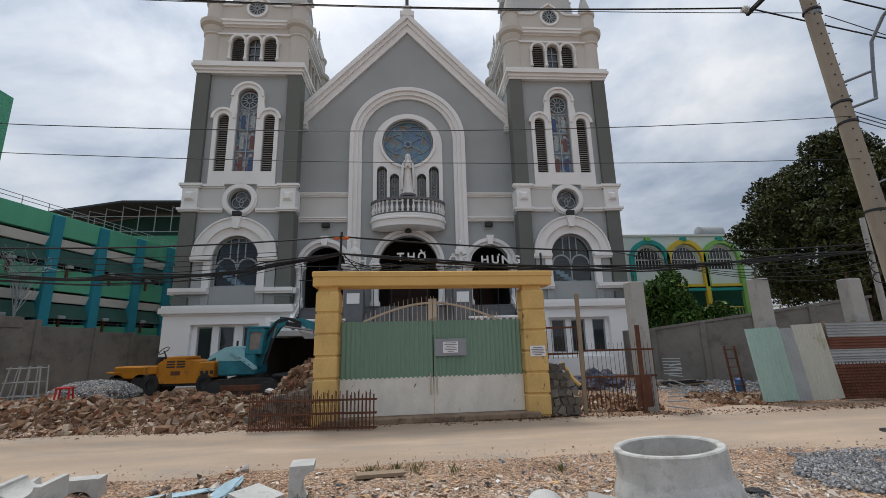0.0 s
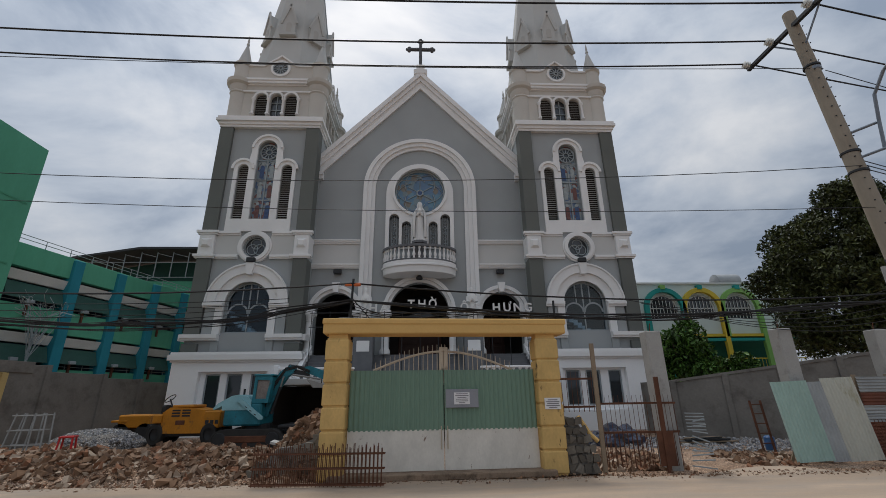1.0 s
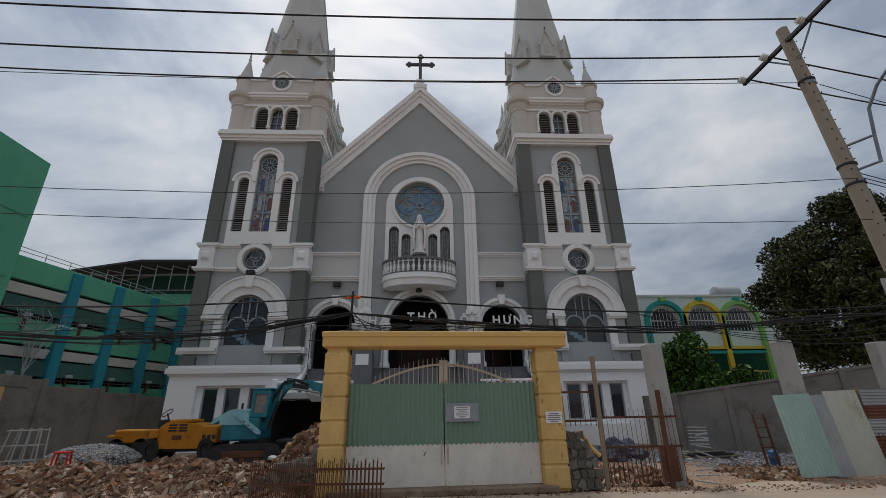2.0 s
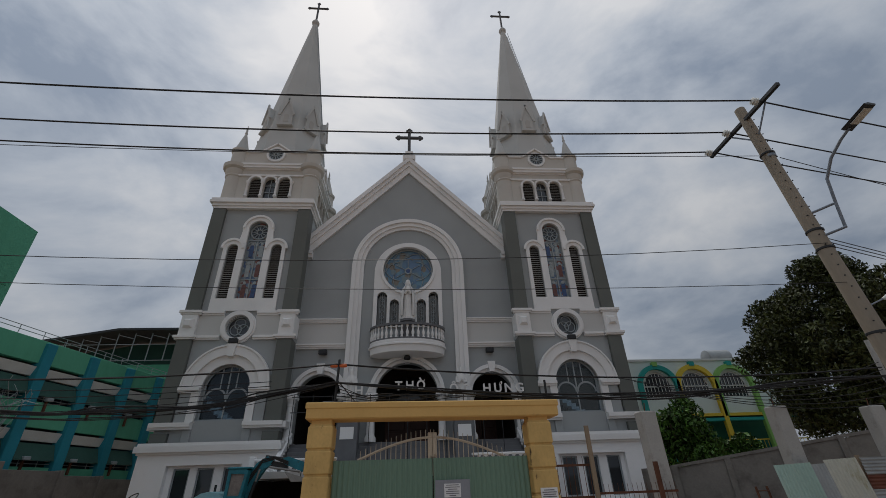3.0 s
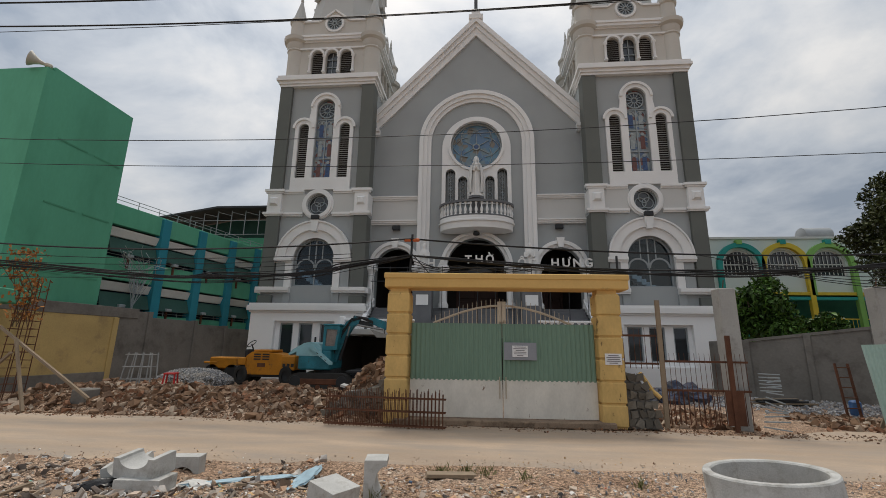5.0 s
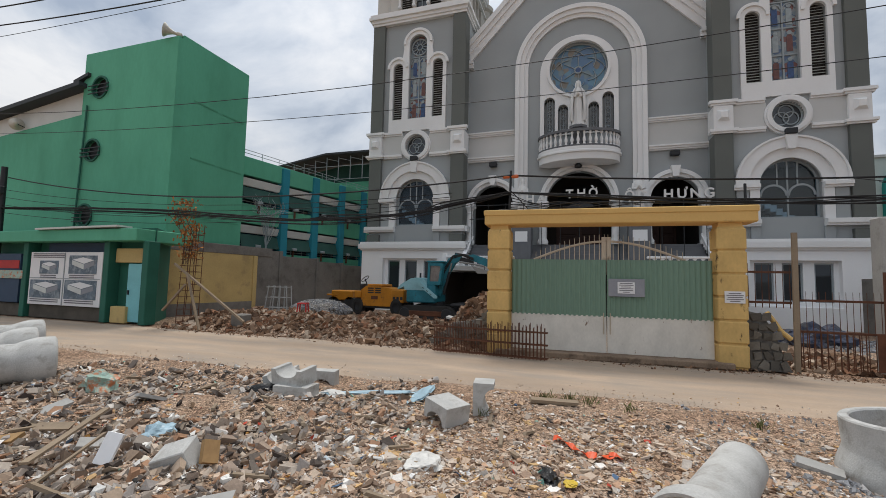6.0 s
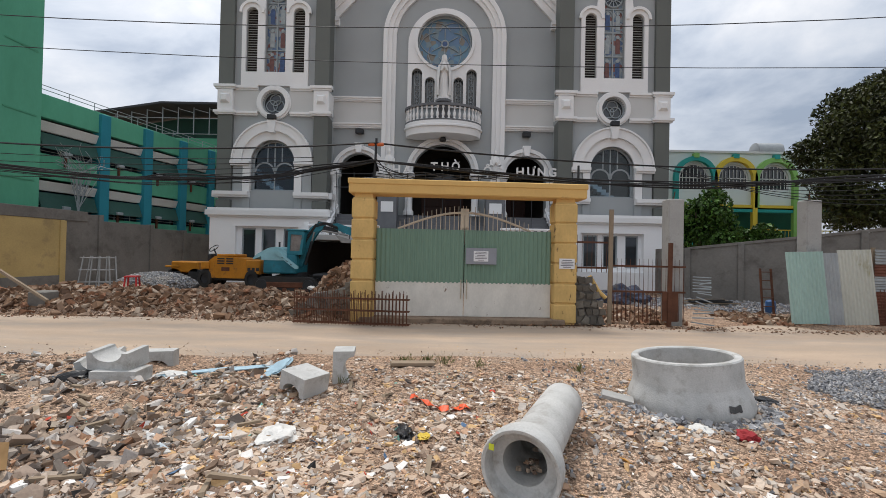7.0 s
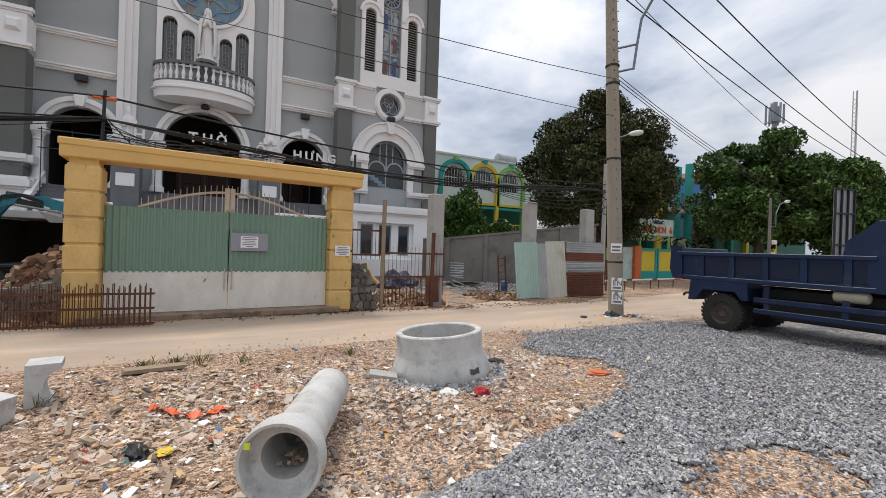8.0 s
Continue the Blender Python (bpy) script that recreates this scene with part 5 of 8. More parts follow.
for z, x0 in ((1.98, 3.4), (1.36, 3.4), (1.42, 4.3), (.80, 4.3)):
    x1 = 4.2 if x0 < 4 else 6.1
    part("rail", beam(B(), (x0, 10.3, z), (x1, 10.32, z), .03, .045), M_RUST, fence)
for i in range(7):
    x = 3.45 + i * .12
    part("bar", rod(B(), (x, 10.3, 1.25), (x, 10.3, 2.16), .009, 5, .004), M_RUST, fence)
for i in range(17):
    x = 4.32 + i * .108
    part("bar", rod(B(), (x, 10.3, .1), (x, 10.3, 1.6), .009, 5, .004), M_RUST, fence)
for i in range(11):
    part("lower_bar", rod(B(), (4.35 + i * .1, 10.28, .08), (4.35 + i * .1, 10.28, .8), .01, 5), M_RUST, fence)
part("fence_plate", box(B(), 5.5, 5.88, 10.22, 10.25, .1, .82, .004), M_RUST, fence, "rusty steel plate")
for x, z1 in ((4.22, 2.78), (5.66, 2.0)):
    t = thing("timber_stake", "weathered upright timber stake by the fence", "stake", "stakes", (x, 10.22, 0))
    part("stake", beam(B(), (0, 0, -.05), (.02, 0, z1), .09, .06, (0, 1, 0)), M_WOOD if x < 5 else M_RUST, t)
bent = thing("bent_grille", "bent pale steel grille leaning on the concrete post", "railing", at=(6.15, 10.15, 0))
for i in range(11):
    part("slat", beam(B(), (-.02 + .02 * i, -.05, .12 + i * .1), (.62 - .01 * i, .1, .02 + i * .105 + .1 * math.sin(i * .9)), .02, .025), M_LEAD, bent)
for i in range(6):
    part("slat", beam(B(), (.0, -.06, .85 + i * .07), (.5, .05, .83 + i * .07), .02, .02), M_LEAD, bent)
# concrete posts
def post(x0, x1, y0, y1, h, label):
    t = thing("concrete_post", label, "post", "concrete posts", ((x0 + x1) / 2, (y0 + y1) / 2, -.05))
    w, d = (x1 - x0) / 2, (y1 - y0) / 2
    part("shaft", box(B(), -w, w, -d, d, 0, h, .025), M_CONC, t)
    part("rebar", rod(B(), (.05, .1, h - .05), (.1, .1, h + .22), .012, 5), M_RUST, t)
    return t


post(5.72, 6.1, 10.4, 10.75, 3.15, "tall raw concrete post beside the iron fence")
post(9.75, 10.15, 11.15, 11.5, 3.3, "tall raw concrete post behind leaning sheets")
post(12.5, 12.93, 11.15, 11.5, 3.25, "tall raw concrete post behind rusty sheets")

# ---------- concrete pieces in front ----------
def pipe(at, rz, ry, length, r, label, socket=True):
    t = thing("concrete_pipe", label, "pipe", "concrete pipes", at, rz)
    w = .2 * r
    prof = [(r - w, 0), (r, .012), (r, length)] if not socket else [(r + .05, 0.004), (r + .07, .0), (r + .078, .015), (r + .075, .14), (r + .04, .26), (r, .36), (r - .005, length - .02), (r - .02, length), (r - w, length), (r - w, .125), (r + .03, .11), (r + .046, .02), (r + .05, .004)]
    bm = lathe(B(), prof, 40, None, False)
    bmesh.ops.remove_doubles(bm, verts=bm.verts, dist=.0005)
    m = pose(0, 0, 0, 0, 90, 0)
    bmesh.ops.transform(bm, matrix=Matrix.Translation((0, 0, r + .078 if socket else r)) @ pose(0, 0, 0, 0, ry, 0) @ m, verts=bm.verts)
    part("pipe_body", bm, M_PIPE, t, smooth=True)
    return t


def lying_pipe():
    t = pipe((.72, 2.62, .0), 64.5, 0.5, 1.5, .185, "pale concrete drain pipe with a flared socket lying on rubble")
    part("paint_mark", box(B(), -.004, .0, .17, .205, .36, .40), M_YMARK, t, "yellow paint mark")
    bm = B()
    rnd = random.Random(12)
    for i in range(14):
        vs, fs = [], []
        chip(vs, fs, (rnd.uniform(.2, .6), rnd.uniform(-.07, .07), .16), .02, .02, .015, Euler((0, 0, rnd.random() * 6)), rnd)
        add(bm, vs, fs)
    part("pipe_dirt", bm, M_CHIPS, t)["kind"] = "stuff"


M_YMARK = mat("yellow_paint", (0.6, 0.65, 0.05), 0.7, 0.1, 4, 30, 0.0)
lying_pipe()
ring = thing("manhole_ring", "pale cast concrete manhole ring with a flared foot standing on rubble", "manhole ring", at=(2.96, 4.86, .0))
ring.matrix_basis = pose(3.04, 4.82, .0, -2.6, -4.4, 0)
ring.scale = (.88, .88, .97)
bm = lathe(B(), [(.71, -.08), (.735, .02), (.70, .14), (.648, .24), (.638, .27), (.638, .53), (.625, .545), (.555, .545), (.54, .53), (.54, -.08)], 56, None, False)
part("ring_body", bm, M_PIPE, ring, smooth=True)
M_SMEAR = mat("dark_tar_smear", (0.07, 0.07, 0.07), 0.9, 0.3, 5, 40, 0.2)
sv, sf = [], []
for k in range(7):
    a = radians(-84 + 2.2 * k)
    lo, hi = (.06 + .006 * math.sin(k * 2.1), .125 + .008 * math.sin(k * 1.3 + 1))
    for z in (lo, (lo + hi) / 2, hi):
        rr = .738 - .25 * max(0, z - .02) + .004
        sv.append((rr * math.cos(a), rr * math.sin(a), z))
for k in range(6):
    for q in range(2):
        sf.append((3 * k + q, 3 * k + 3 + q, 3 * k + 4 + q, 3 * k + 1 + q))
part("tar_smear", add(B(), sv, sf), M_SMEAR, ring, "dark tar smear")


def saddle_block(at, rot, w=.52, d=.36, h=.3, label="pale concrete pipe saddle block with a curved hollow"):
    """A block with a hollow cut across its top."""
    t = thing("saddle_block", label, "concrete block", "saddle blocks", at)
    t.matrix_basis = pose(*at, *rot)
    pts = [(-w / 2, 0), (w / 2, 0), (w / 2, h)] + [(.72 * w / 2 * math.cos(radians(a)), h - .5 * h * math.sin(radians(a)) * 1.0) for a in range(0, 181, 15)] + [(-w / 2, h)]
    bm = plate(B(), pts, [], -d / 2, d / 2)
    part("block_body", bm, M_PIPE, t)
    return t


saddle_block((-1.12, 5.2, .2), (0, 90, 8), .44, .30, .25, "pale concrete pipe saddle block standing on end")
saddle_block((-1.34, 4.8, .25), (180, 8, -32), .40, .36, .22, "pale concrete pipe saddle block lying hollow side down")
saddle_block((-3.5, 4.86, .22), (180, 0, 4), .5, .32, .21, "pale concrete pipe saddle block at the foot of a small pile")
saddle_block((-3.6, 4.95, .22), (6, 0, -4), .5, .32, .21, "pale concrete pipe saddle block on top of a small pile")
saddle_block((-3.9, 5.15, .02), (0, -14, 25), .44, .32, .3, "pale concrete pipe saddle block leaning in a small pile")
saddle_block((-3.62, 5.7, .24), (180, 0, 12), .4, .2, .24, "pale concrete pipe saddle block behind a small pile")
cube = thing("concrete_cube", "rough pale concrete block with red paint marks", "concrete block", at=(-3.1, 2.95, .0))
cube.matrix_basis = pose(-2.9, 2.66, .04, 14, -18, 20)
cube.scale = (.72, .72, .74)
part("cube_body", box(B(), -.19, .19, -.17, .17, .0, .34, .012), M_PIPE, cube)
M_REDMARK = mat("red_marker_paint", (0.35, 0.03, 0.06), 0.7, 0.1, 4, 30, 0.0)
for i, (x, z, w, h) in enumerate(((-.08, .2, .012, .05), (-.02, .2, .03, .01), (.02, .19, .01, .045), (.07, .18, .03, .01))):
    part("paint_mark", box(B(), x - w, x + w, -.174, -.170, z - h / 2, z + h / 2), M_REDMARK, cube)
# row of drain pipes at the road edge
for i, (x, y, z) in enumerate(((-7.38, 4.28, .0), (-8.7, 4.75, .02), (-9.9, 5.5, .03))):
    t = thing("concrete_pipe", "pale concrete drain pipe lying beside others at the road edge", "pipe", "concrete pipes", (x, y, z), 246 + 2 * i)
    t.scale = (.95, .95, .95)
    bm = lathe(B(), [(.34, 0), (.365, .02), (.37, .2), (.34, .32), (.29, .46), (.285, 2.6), (.22, 2.6), (.22, .05), (.28, 0)], 32, None, False)
    bmesh.ops.transform(bm, matrix=Matrix.Translation((0, 0, .36)) @ pose(0, 0, 0, 0, 90, 0), verts=bm.verts)
    part("pipe_body", bm, M_PIPE, t, smooth=True)
# loose litter
def litter(name, label, cat, at, size, material, seed, flat=.35):
    rnd_ = random.Random(seed)
    t = B()
    bmesh.ops.create_icosphere(t, subdivisions=3, radius=1)
    for v_ in t.verts:
        k = 1 + .5 * noise.noise(v_.co * 1.7 + Vector((seed, 0, 0))) + .25 * noise.noise(v_.co * 4 + Vector((0, seed, 0)))
        v_.co = Vector((v_.co.x * size[0] * k, v_.co.y * size[1] * k, max(-.15, v_.co.z) * size[2] * k))
    ob = part(name, t, material, None)
    ob.matrix_basis = pose(at[0], at[1], height(at[0], at[1]) + .02, 0, 0, rnd_.uniform(0, 360))
    return tagged(ob, label, cat)


M_REDCLOTH = mat("red_cloth", (0.28, 0.02, 0.025), 0.8, 0.25, 8, 50, 0.3)
M_BAGTEAL = mat("pale_green_plastic", (0.30, 0.42, 0.36), 0.4, 0.25, 5, 40, 0.3, stain=(0.5, 0.18, 0.08), stain_at=(.5, .6))
M_BAGWHITE = mat("dirty_white_plastic", (0.62, 0.61, 0.58), 0.45, 0.15, 6, 40, 0.3)
M_BAGBLUE = mat("pale_blue_plastic", (0.33, 0.47, 0.55), 0.4, 0.2, 6, 40, 0.3)
M_BLACKP = mat("black_plastic", (0.02, 0.02, 0.022), 0.35, 0.3, 6, 40, 0.4)
M_YELP = mat("yellow_plastic", (0.6, 0.42, 0.05), 0.5, 0.15, 6, 40, 0.1)
litter("red_cloth", "crumpled red cloth on the rubble", "cloth", (2.98, 3.78), (.12, .08, .06), M_REDCLOTH, 1)
litter("plastic_bag", "crumpled pale green and orange plastic bag", "bag", (-6.25, 4.2), (.3, .2, .22), M_BAGTEAL, 2)
litter("plastic_bag", "flattened dirty white plastic bag", "bag", (-1.15, 3.5), (.2, .15, .06), M_BAGWHITE, 3)
litter("plastic_bag", "crumpled pale blue plastic bag", "bag", (-3.75, 3.1), (.14, .12, .08), M_BAGBLUE, 4)
litter("black_bag", "torn black plastic bag under the blocks", "bag", (-3.95, 4.78), (.2, .12, .08), M_BLACKP, 5)
litter("black_bag", "torn black plastic scrap on the rubble", "bag", (-.1, 3.72), (.16, .07, .05), M_BLACKP, 6)
litter("black_bag", "small black plastic bag at the foot of the pole", "bag", (9.3, 7.3), (.16, .14, .14), M_BLACKP, 7)
litter("plastic_scrap", "small yellow plastic scrap on rubble", "litter", (.07, 3.7), (.07, .05, .015), M_YELP, 8)
litter("plastic_bag", "white plastic sheet draped beside the blocks", "bag", (-3.1, 5.15), (.24, .14, .07), M_BAGWHITE, 9)
litter("plastic_bag", "pale blue plastic strip on the ground", "bag", (-2.6, 5.35), (.55, .08, .03), M_BAGBLUE, 10)
litter("plastic_bag", "pale blue plastic strip trailing along the road edge", "bag", (-1.95, 5.6), (.5, .1, .03), M_BAGBLUE, 13)
litter("paper_scrap", "pale torn sack on the rubble", "litter", (2.72, 4.0), (.12, .12, .02), M_BAGWHITE, 11)
litter("plastic_scrap", "orange plastic scrap on the gravel", "litter", (4.9, 3.85), (.16, .1, .02), M_ORANGE, 12)
litter("dark_debris", "dark rag at the road edge", "litter", (8.4, 7.35), (.22, .1, .06), M_BLACKP, 14)
litter("dark_debris", "dark rag beside the ring", "litter", (3.85, 4.75), (.13, .09, .05), M_BLACKP, 15)
M_GRASS = mat("dry_grass", (0.13, 0.14, 0.045), 0.8, 0.3, 6, 30, 0.0, per_piece=.5)
rnd = random.Random(52)
for x, y, q in ((-.35, 6.2, 26), (.0, 6.3, 30), (.25, 6.2, 16), (.75, 6.15, 14), (2.15, 5.95, 16), (-1.0, 5.05, 10)):
    vs, fs = [], []
    for i in range(q * 2):
        a, d, L_ = rnd.uniform(0, 6.3), rnd.gauss(0, .07), rnd.uniform(.06, .16)
        c_ = Vector((x + d * math.cos(a), y + d * math.sin(a), height(x, y)))
        u = Vector((math.cos(a), math.sin(a), 0))
        w = Vector((-u.y, u.x, 0)) * .004
        tip = c_ + u * rnd.uniform(.02, .1) + Vector((0, 0, L_))
        k = len(vs)
        vs += [tuple(c_ - w), tuple(c_ + w), tuple(c_.lerp(tip, .6) + w + Vector((0, 0, .015))), tuple(tip)]
        fs.append((k, k + 1, k + 2, k + 3))
    tagged(raw_mesh("grass_tuft", vs, fs, M_GRASS, False), "sparse dry grass tuft at the road edge", "grass", kind="stuff")
M_RIBBON = mat("bright_orange_red_film", (0.72, 0.10, 0.03), 0.45, 0.15, 6, 40, 0.2)
t = thing("orange_strap", "torn orange-red plastic ribbon lying on the rubble", "strap")
rnd = random.Random(41)
vs, fs = [], []
for i in range(25):
    f_ = i / 24
    x, y = -.12 + .64 * f_, 4.56 - .24 * f_ + .05 * math.sin(f_ * 9)
    w = .028 + .022 * abs(math.sin(f_ * 14))
    for sgn in (-1, 1):
        vs.append((x + .01 * rnd.gauss(0, 1), y + sgn * w, height(x, y) + .045 + .02 * math.sin(f_ * 22 + sgn)))
fs = [(2 * i, 2 * i + 2, 2 * i + 3, 2 * i + 1) for i in range(24)]
rb = part("ribbon", add(B(), vs, fs), M_RIBBON, t)
rb.modifiers.new("thickness", "SOLIDIFY").thickness = .003
M_YWALL0 = mat("broken_ochre_tile", (0.36, 0.22, 0.10), 0.8, 0.2, 4, 30, 0.1)
for i, (x, y, w, d, rx, ry, rz, m_) in enumerate(((-3.48, 2.45, .065, .12, 68, 12, 20, M_WHITE), (-2.32, 2.2, .26, .1, 6, -8, 30, M_CONC), (-2.12, 2.02, .13, .09, -5, 4, 16, M_WHITE), (2.2, 4.75, .17, .09, 4, 8, -20, M_CONC),
                                               (-4.3, 2.95, .2, .08, 14, 10, 50, M_CONC), (-5.2, 3.0, .22, .07, 12, 3, 35, M_WOOD), (-2.75, 2.75, .07, .09, 60, 20, 70, M_YWALL0),
                                               (-5.1, 2.6, .16, .07, 20, -12, 10, M_YWALL0), (-4.9, 3.9, .16, .1, -15, 20, 60, M_CONC), (-5.8, 3.4, .16, .08, 10, -14, 80, M_CONC), (-.2, 5.95, .32, .07, 2, 2, 14, M_WOOD))):
    t = thing("broken_slab", "broken pale slab lying on the rubble", "slab", "broken slabs")
    t.matrix_basis = pose(x, y, height(x, y) + (.03 if rx < 50 else .12), rx, ry, rz)
    part("slab", prism(B(), [(-w, -.02), (w * .9, -.022), (w, .02), (-w * .95, .022)], -d, d), m_, t)
rnd = random.Random(77)
pk = thing("timber_plank", "long weathered plank lying in the rubble", "plank", "timber scraps")
part("plank", beam(B(), (-4.15, 2.25, .1), (-4.85, 3.35, .16), .06, .022), M_WOOD, pk)
pk = thing("timber_plank", "thin pale lath sticking out of the rubble", "plank", "timber scraps")
part("plank", beam(B(), (-3.75, 2.1, .06), (-3.98, 2.75, .2), .025, .02), M_WOOD, pk)
for i in range(46):
    x, y = rnd.uniform(-6.5, .2), rnd.uniform(1.8, 5.0)
    t = thing("wood_scrap", "splintered timber scrap on the rubble", "timber", "timber scraps")
    t.matrix_basis = pose(x, y, height(x, y) + .03, rnd.gauss(0, 6), rnd.gauss(0, 9), rnd.uniform(0, 180))
    L = rnd.uniform(.06, .22) * (1.6 if i < 4 else 1)
    part("splinter", prism(B(), [(-L, -.012), (L, -.008), (L * .93, .012), (-L * .9, .014)], -.018, .02), M_WOOD, t)
# ---------- buildings to the west ----------
M_GREEN = mat("bright_green_wall_paint", (0.105, 0.40, 0.26), 0.8, 0.10, 0.35, 12, 0.08, stain=(0.08, 0.32, 0.205), stain_at=(0.45, 0.7), zscale=.35)
M_TEAL = mat("teal_column_paint", (0.02, 0.22, 0.29), 0.8, 0.12, 0.8, 20, 0.08)
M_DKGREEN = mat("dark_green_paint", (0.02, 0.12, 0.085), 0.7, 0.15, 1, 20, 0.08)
M_BANDW = mat("dirty_white_band_paint", (0.60, 0.62, 0.60), 0.8, 0.1, 1, 20, 0.05)
M_YWALL = mat("faded_yellow_wall_paint", (0.50, 0.37, 0.16), 0.9, 0.16, 1, 20, 0.15, stain=(0.30, 0.22, 0.12), stain_at=(0.55, 0.75))
M_AWN = mat("dark_green_awning", (0.03, 0.09, 0.075), 0.7, 0.2, 1, 20, 0.1)
M_CYAN = mat("pale_turquoise_door_paint", (0.20, 0.52, 0.56), 0.6, 0.12, 1.5, 20, 0.05)
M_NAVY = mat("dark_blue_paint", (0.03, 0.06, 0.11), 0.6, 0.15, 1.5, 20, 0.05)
M_ROOFM = mat("dark_metal_roof", (0.03, 0.035, 0.04), 0.6, 0.2, 1, 20, 0.1)
M_HORN = mat("cream_loudspeaker_plastic", (0.5, 0.48, 0.42), 0.5, 0.1, 3, 30, 0.0)
M_VINE = mat("dry_orange_leaves", (0.33, 0.14, 0.04), 0.8, 0.3, 5, 30, 0.1, per_piece=.4)
M_TWIG = mat("dry_twig", (0.12, 0.09, 0.06), 0.9, 0.2, 5, 30, 0.1)

# wall green darkened to paint the shadow of faint grooves
M_GROOVE = mat("groove_shadow_green", (0.075, 0.31, 0.195), 0.8, 0.1, 1, 20, 0.05)
stair_block = thing("stair_block", "tall windowless green stair block with round barred vents", "building")
VX = [-19.35, -19.55, -19.7]
VZ = [9.55, 6.82, 4.05]
vents = [circle(x, z, .46, 24) for x, z in zip(VX, VZ)]
part("front_wall", plate(B(), [(-20.4, 0), (-15.08, 0), (-15.08, 11.15), (-20.4, 11.15)], vents, 12.03, 12.28), M_GREEN, stair_block)
part("side_wall", box(B(), -15.33, -15.08, 12.28, 15.8, 0, 11.3), M_GREEN, stair_block)
part("rear_wall", box(B(), -20.4, -15.33, 15.55, 15.8, 0, 11.15), M_GREEN, stair_block)
part("far_wall", box(B(), -20.4, -20.15, 12.28, 15.55, 0, 11.15), M_GREEN, stair_block)
part("roof_slab", box(B(), -20.15, -15.33, 12.28, 15.55, 10.9, 11.1), M_CEM, stair_block)
for x, z in zip(VX, VZ):
    vt = part("round_vent", archivolt(B(), x, z, .42, .5, 11.98, 12.1, 0, 360, 28), M_DKGREEN, stair_block, smooth=True)
    part("vent_back", plate(B(), circle(x, z, .46, 24), [], 12.2, 12.21), M_IRON, vt)
    for k in range(3):
        part("vent_bar", beam(B(), (x - .6, 11.93, z - .28 + .17 * k), (x + .62, 11.93, z - .26 + .17 * k), .03, .035), M_IRON, vt)
for i in range(3):
    for k in range(2):
        # thin strips on the wall face, groove shadows painted as darker green
        part("groove_shadow_strip", box(B(), -15.075, -15.06, 12.9 + 1.5 * k, 14.1 + 1.5 * k, 8.8 - 2.4 * i, 8.86 - 2.4 * i), M_GROOVE, stair_block)
part("drain_pipe", rod(B(), (-20.2, 11.97, 3.4), (-20.0, 11.97, 8.8), .04, 6), M_DKGREEN, stair_block)
low_hall = thing("green_hall", "low green hall with a sloping dark metal roof", "building")
part("hall_wall", prism(B(), [(-34, 0), (-20.41, 0), (-20.41, 8.5), (-34, 7.3)], 12.1, 12.4), M_GREEN, low_hall)
part("hall_gable", prism(B(), [(-34, 7.3), (-20.41, 8.5), (-20.41, 9.6), (-34, 7.9)], 12.2, 12.4), M_BANDW, low_hall)
part("hall_roof", prism(B(), [(-34.5, 7.9), (-20.2, 9.62), (-20.2, 9.8), (-34.5, 8.1)], 11.7, 20), M_ROOFM, low_hall)
part("gable_trim", prism(B(), [(-20.9, 9.85), (-20.0, 10.1), (-20.0, 10.25), (-20.9, 10.0)], 11.9, 12.4), M_ROOFM, low_hall)
for x, z, r in ((-15.3, 11.3, 40), (-24.3, 8.35, -30)):
    t = thing("horn_loudspeaker", "cream horn loudspeaker on the green building", "loudspeaker", "horn loudspeakers", (x, 12.1 if z > 10 else 11.75, z), r)
    part("horn", lathe(B(), [(.05, 0), (.08, .14), (.16, .3), (.27, .42), (.28, .44), (.24, .42), (.04, .1)], 18, pose(0, 0, 0, 0, -80, 0), False), M_HORN, t, smooth=True)
    part("driver", lathe(B(), [(.07, 0), (.09, .04), (.09, .16), (.05, .2)], 12, pose(0, 0, 0, 0, 100, 0)), M_HORN, t, smooth=True)
    part("bracket", rod(B(), (0, 0, 0), (0, .3, -.12), .02, 5), M_IRON, t)

shop = thing("street_shop", "closed green street shop with billboards under a concrete canopy", "shop")
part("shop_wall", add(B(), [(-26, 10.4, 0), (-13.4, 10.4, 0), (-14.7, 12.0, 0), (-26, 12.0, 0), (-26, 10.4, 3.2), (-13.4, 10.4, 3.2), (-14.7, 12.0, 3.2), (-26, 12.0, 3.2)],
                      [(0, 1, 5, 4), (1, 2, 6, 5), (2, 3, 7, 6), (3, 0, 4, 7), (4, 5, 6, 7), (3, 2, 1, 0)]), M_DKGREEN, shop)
part("canopy", box(B(), -26, -13.45, 9.75, 11.9, 2.72, 3.12, .02), M_GREEN, shop)
part("canopy_sheet", beam(B(), (-18.3, 9.9, 3.16), (-14.2, 9.9, 3.2), .5, .06), M_BANDW, shop)
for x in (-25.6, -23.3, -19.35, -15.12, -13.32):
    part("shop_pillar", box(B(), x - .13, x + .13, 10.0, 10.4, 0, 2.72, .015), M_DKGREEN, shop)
for x0, x1 in ((-19.1, -15.32), (-23.1, -19.55)):
    part("stone_base", box(B(), x0, x1, 10.12, 10.4, 0, .46, .01), M_STONE, shop)
dr = part("shop_door", box(B(), -14.32, -13.52, 10.2, 10.28, .05, 1.98, .01), M_CYAN, shop, "faded turquoise sheet door")
part("door_handle", box(B(), -14.25, -14.2, 10.16, 10.2, .95, 1.1), M_IRON, dr)
part("door_head", box(B(), -14.95, -13.52, 10.2, 10.38, 2.02, 2.5, .01), M_YWALL, shop)
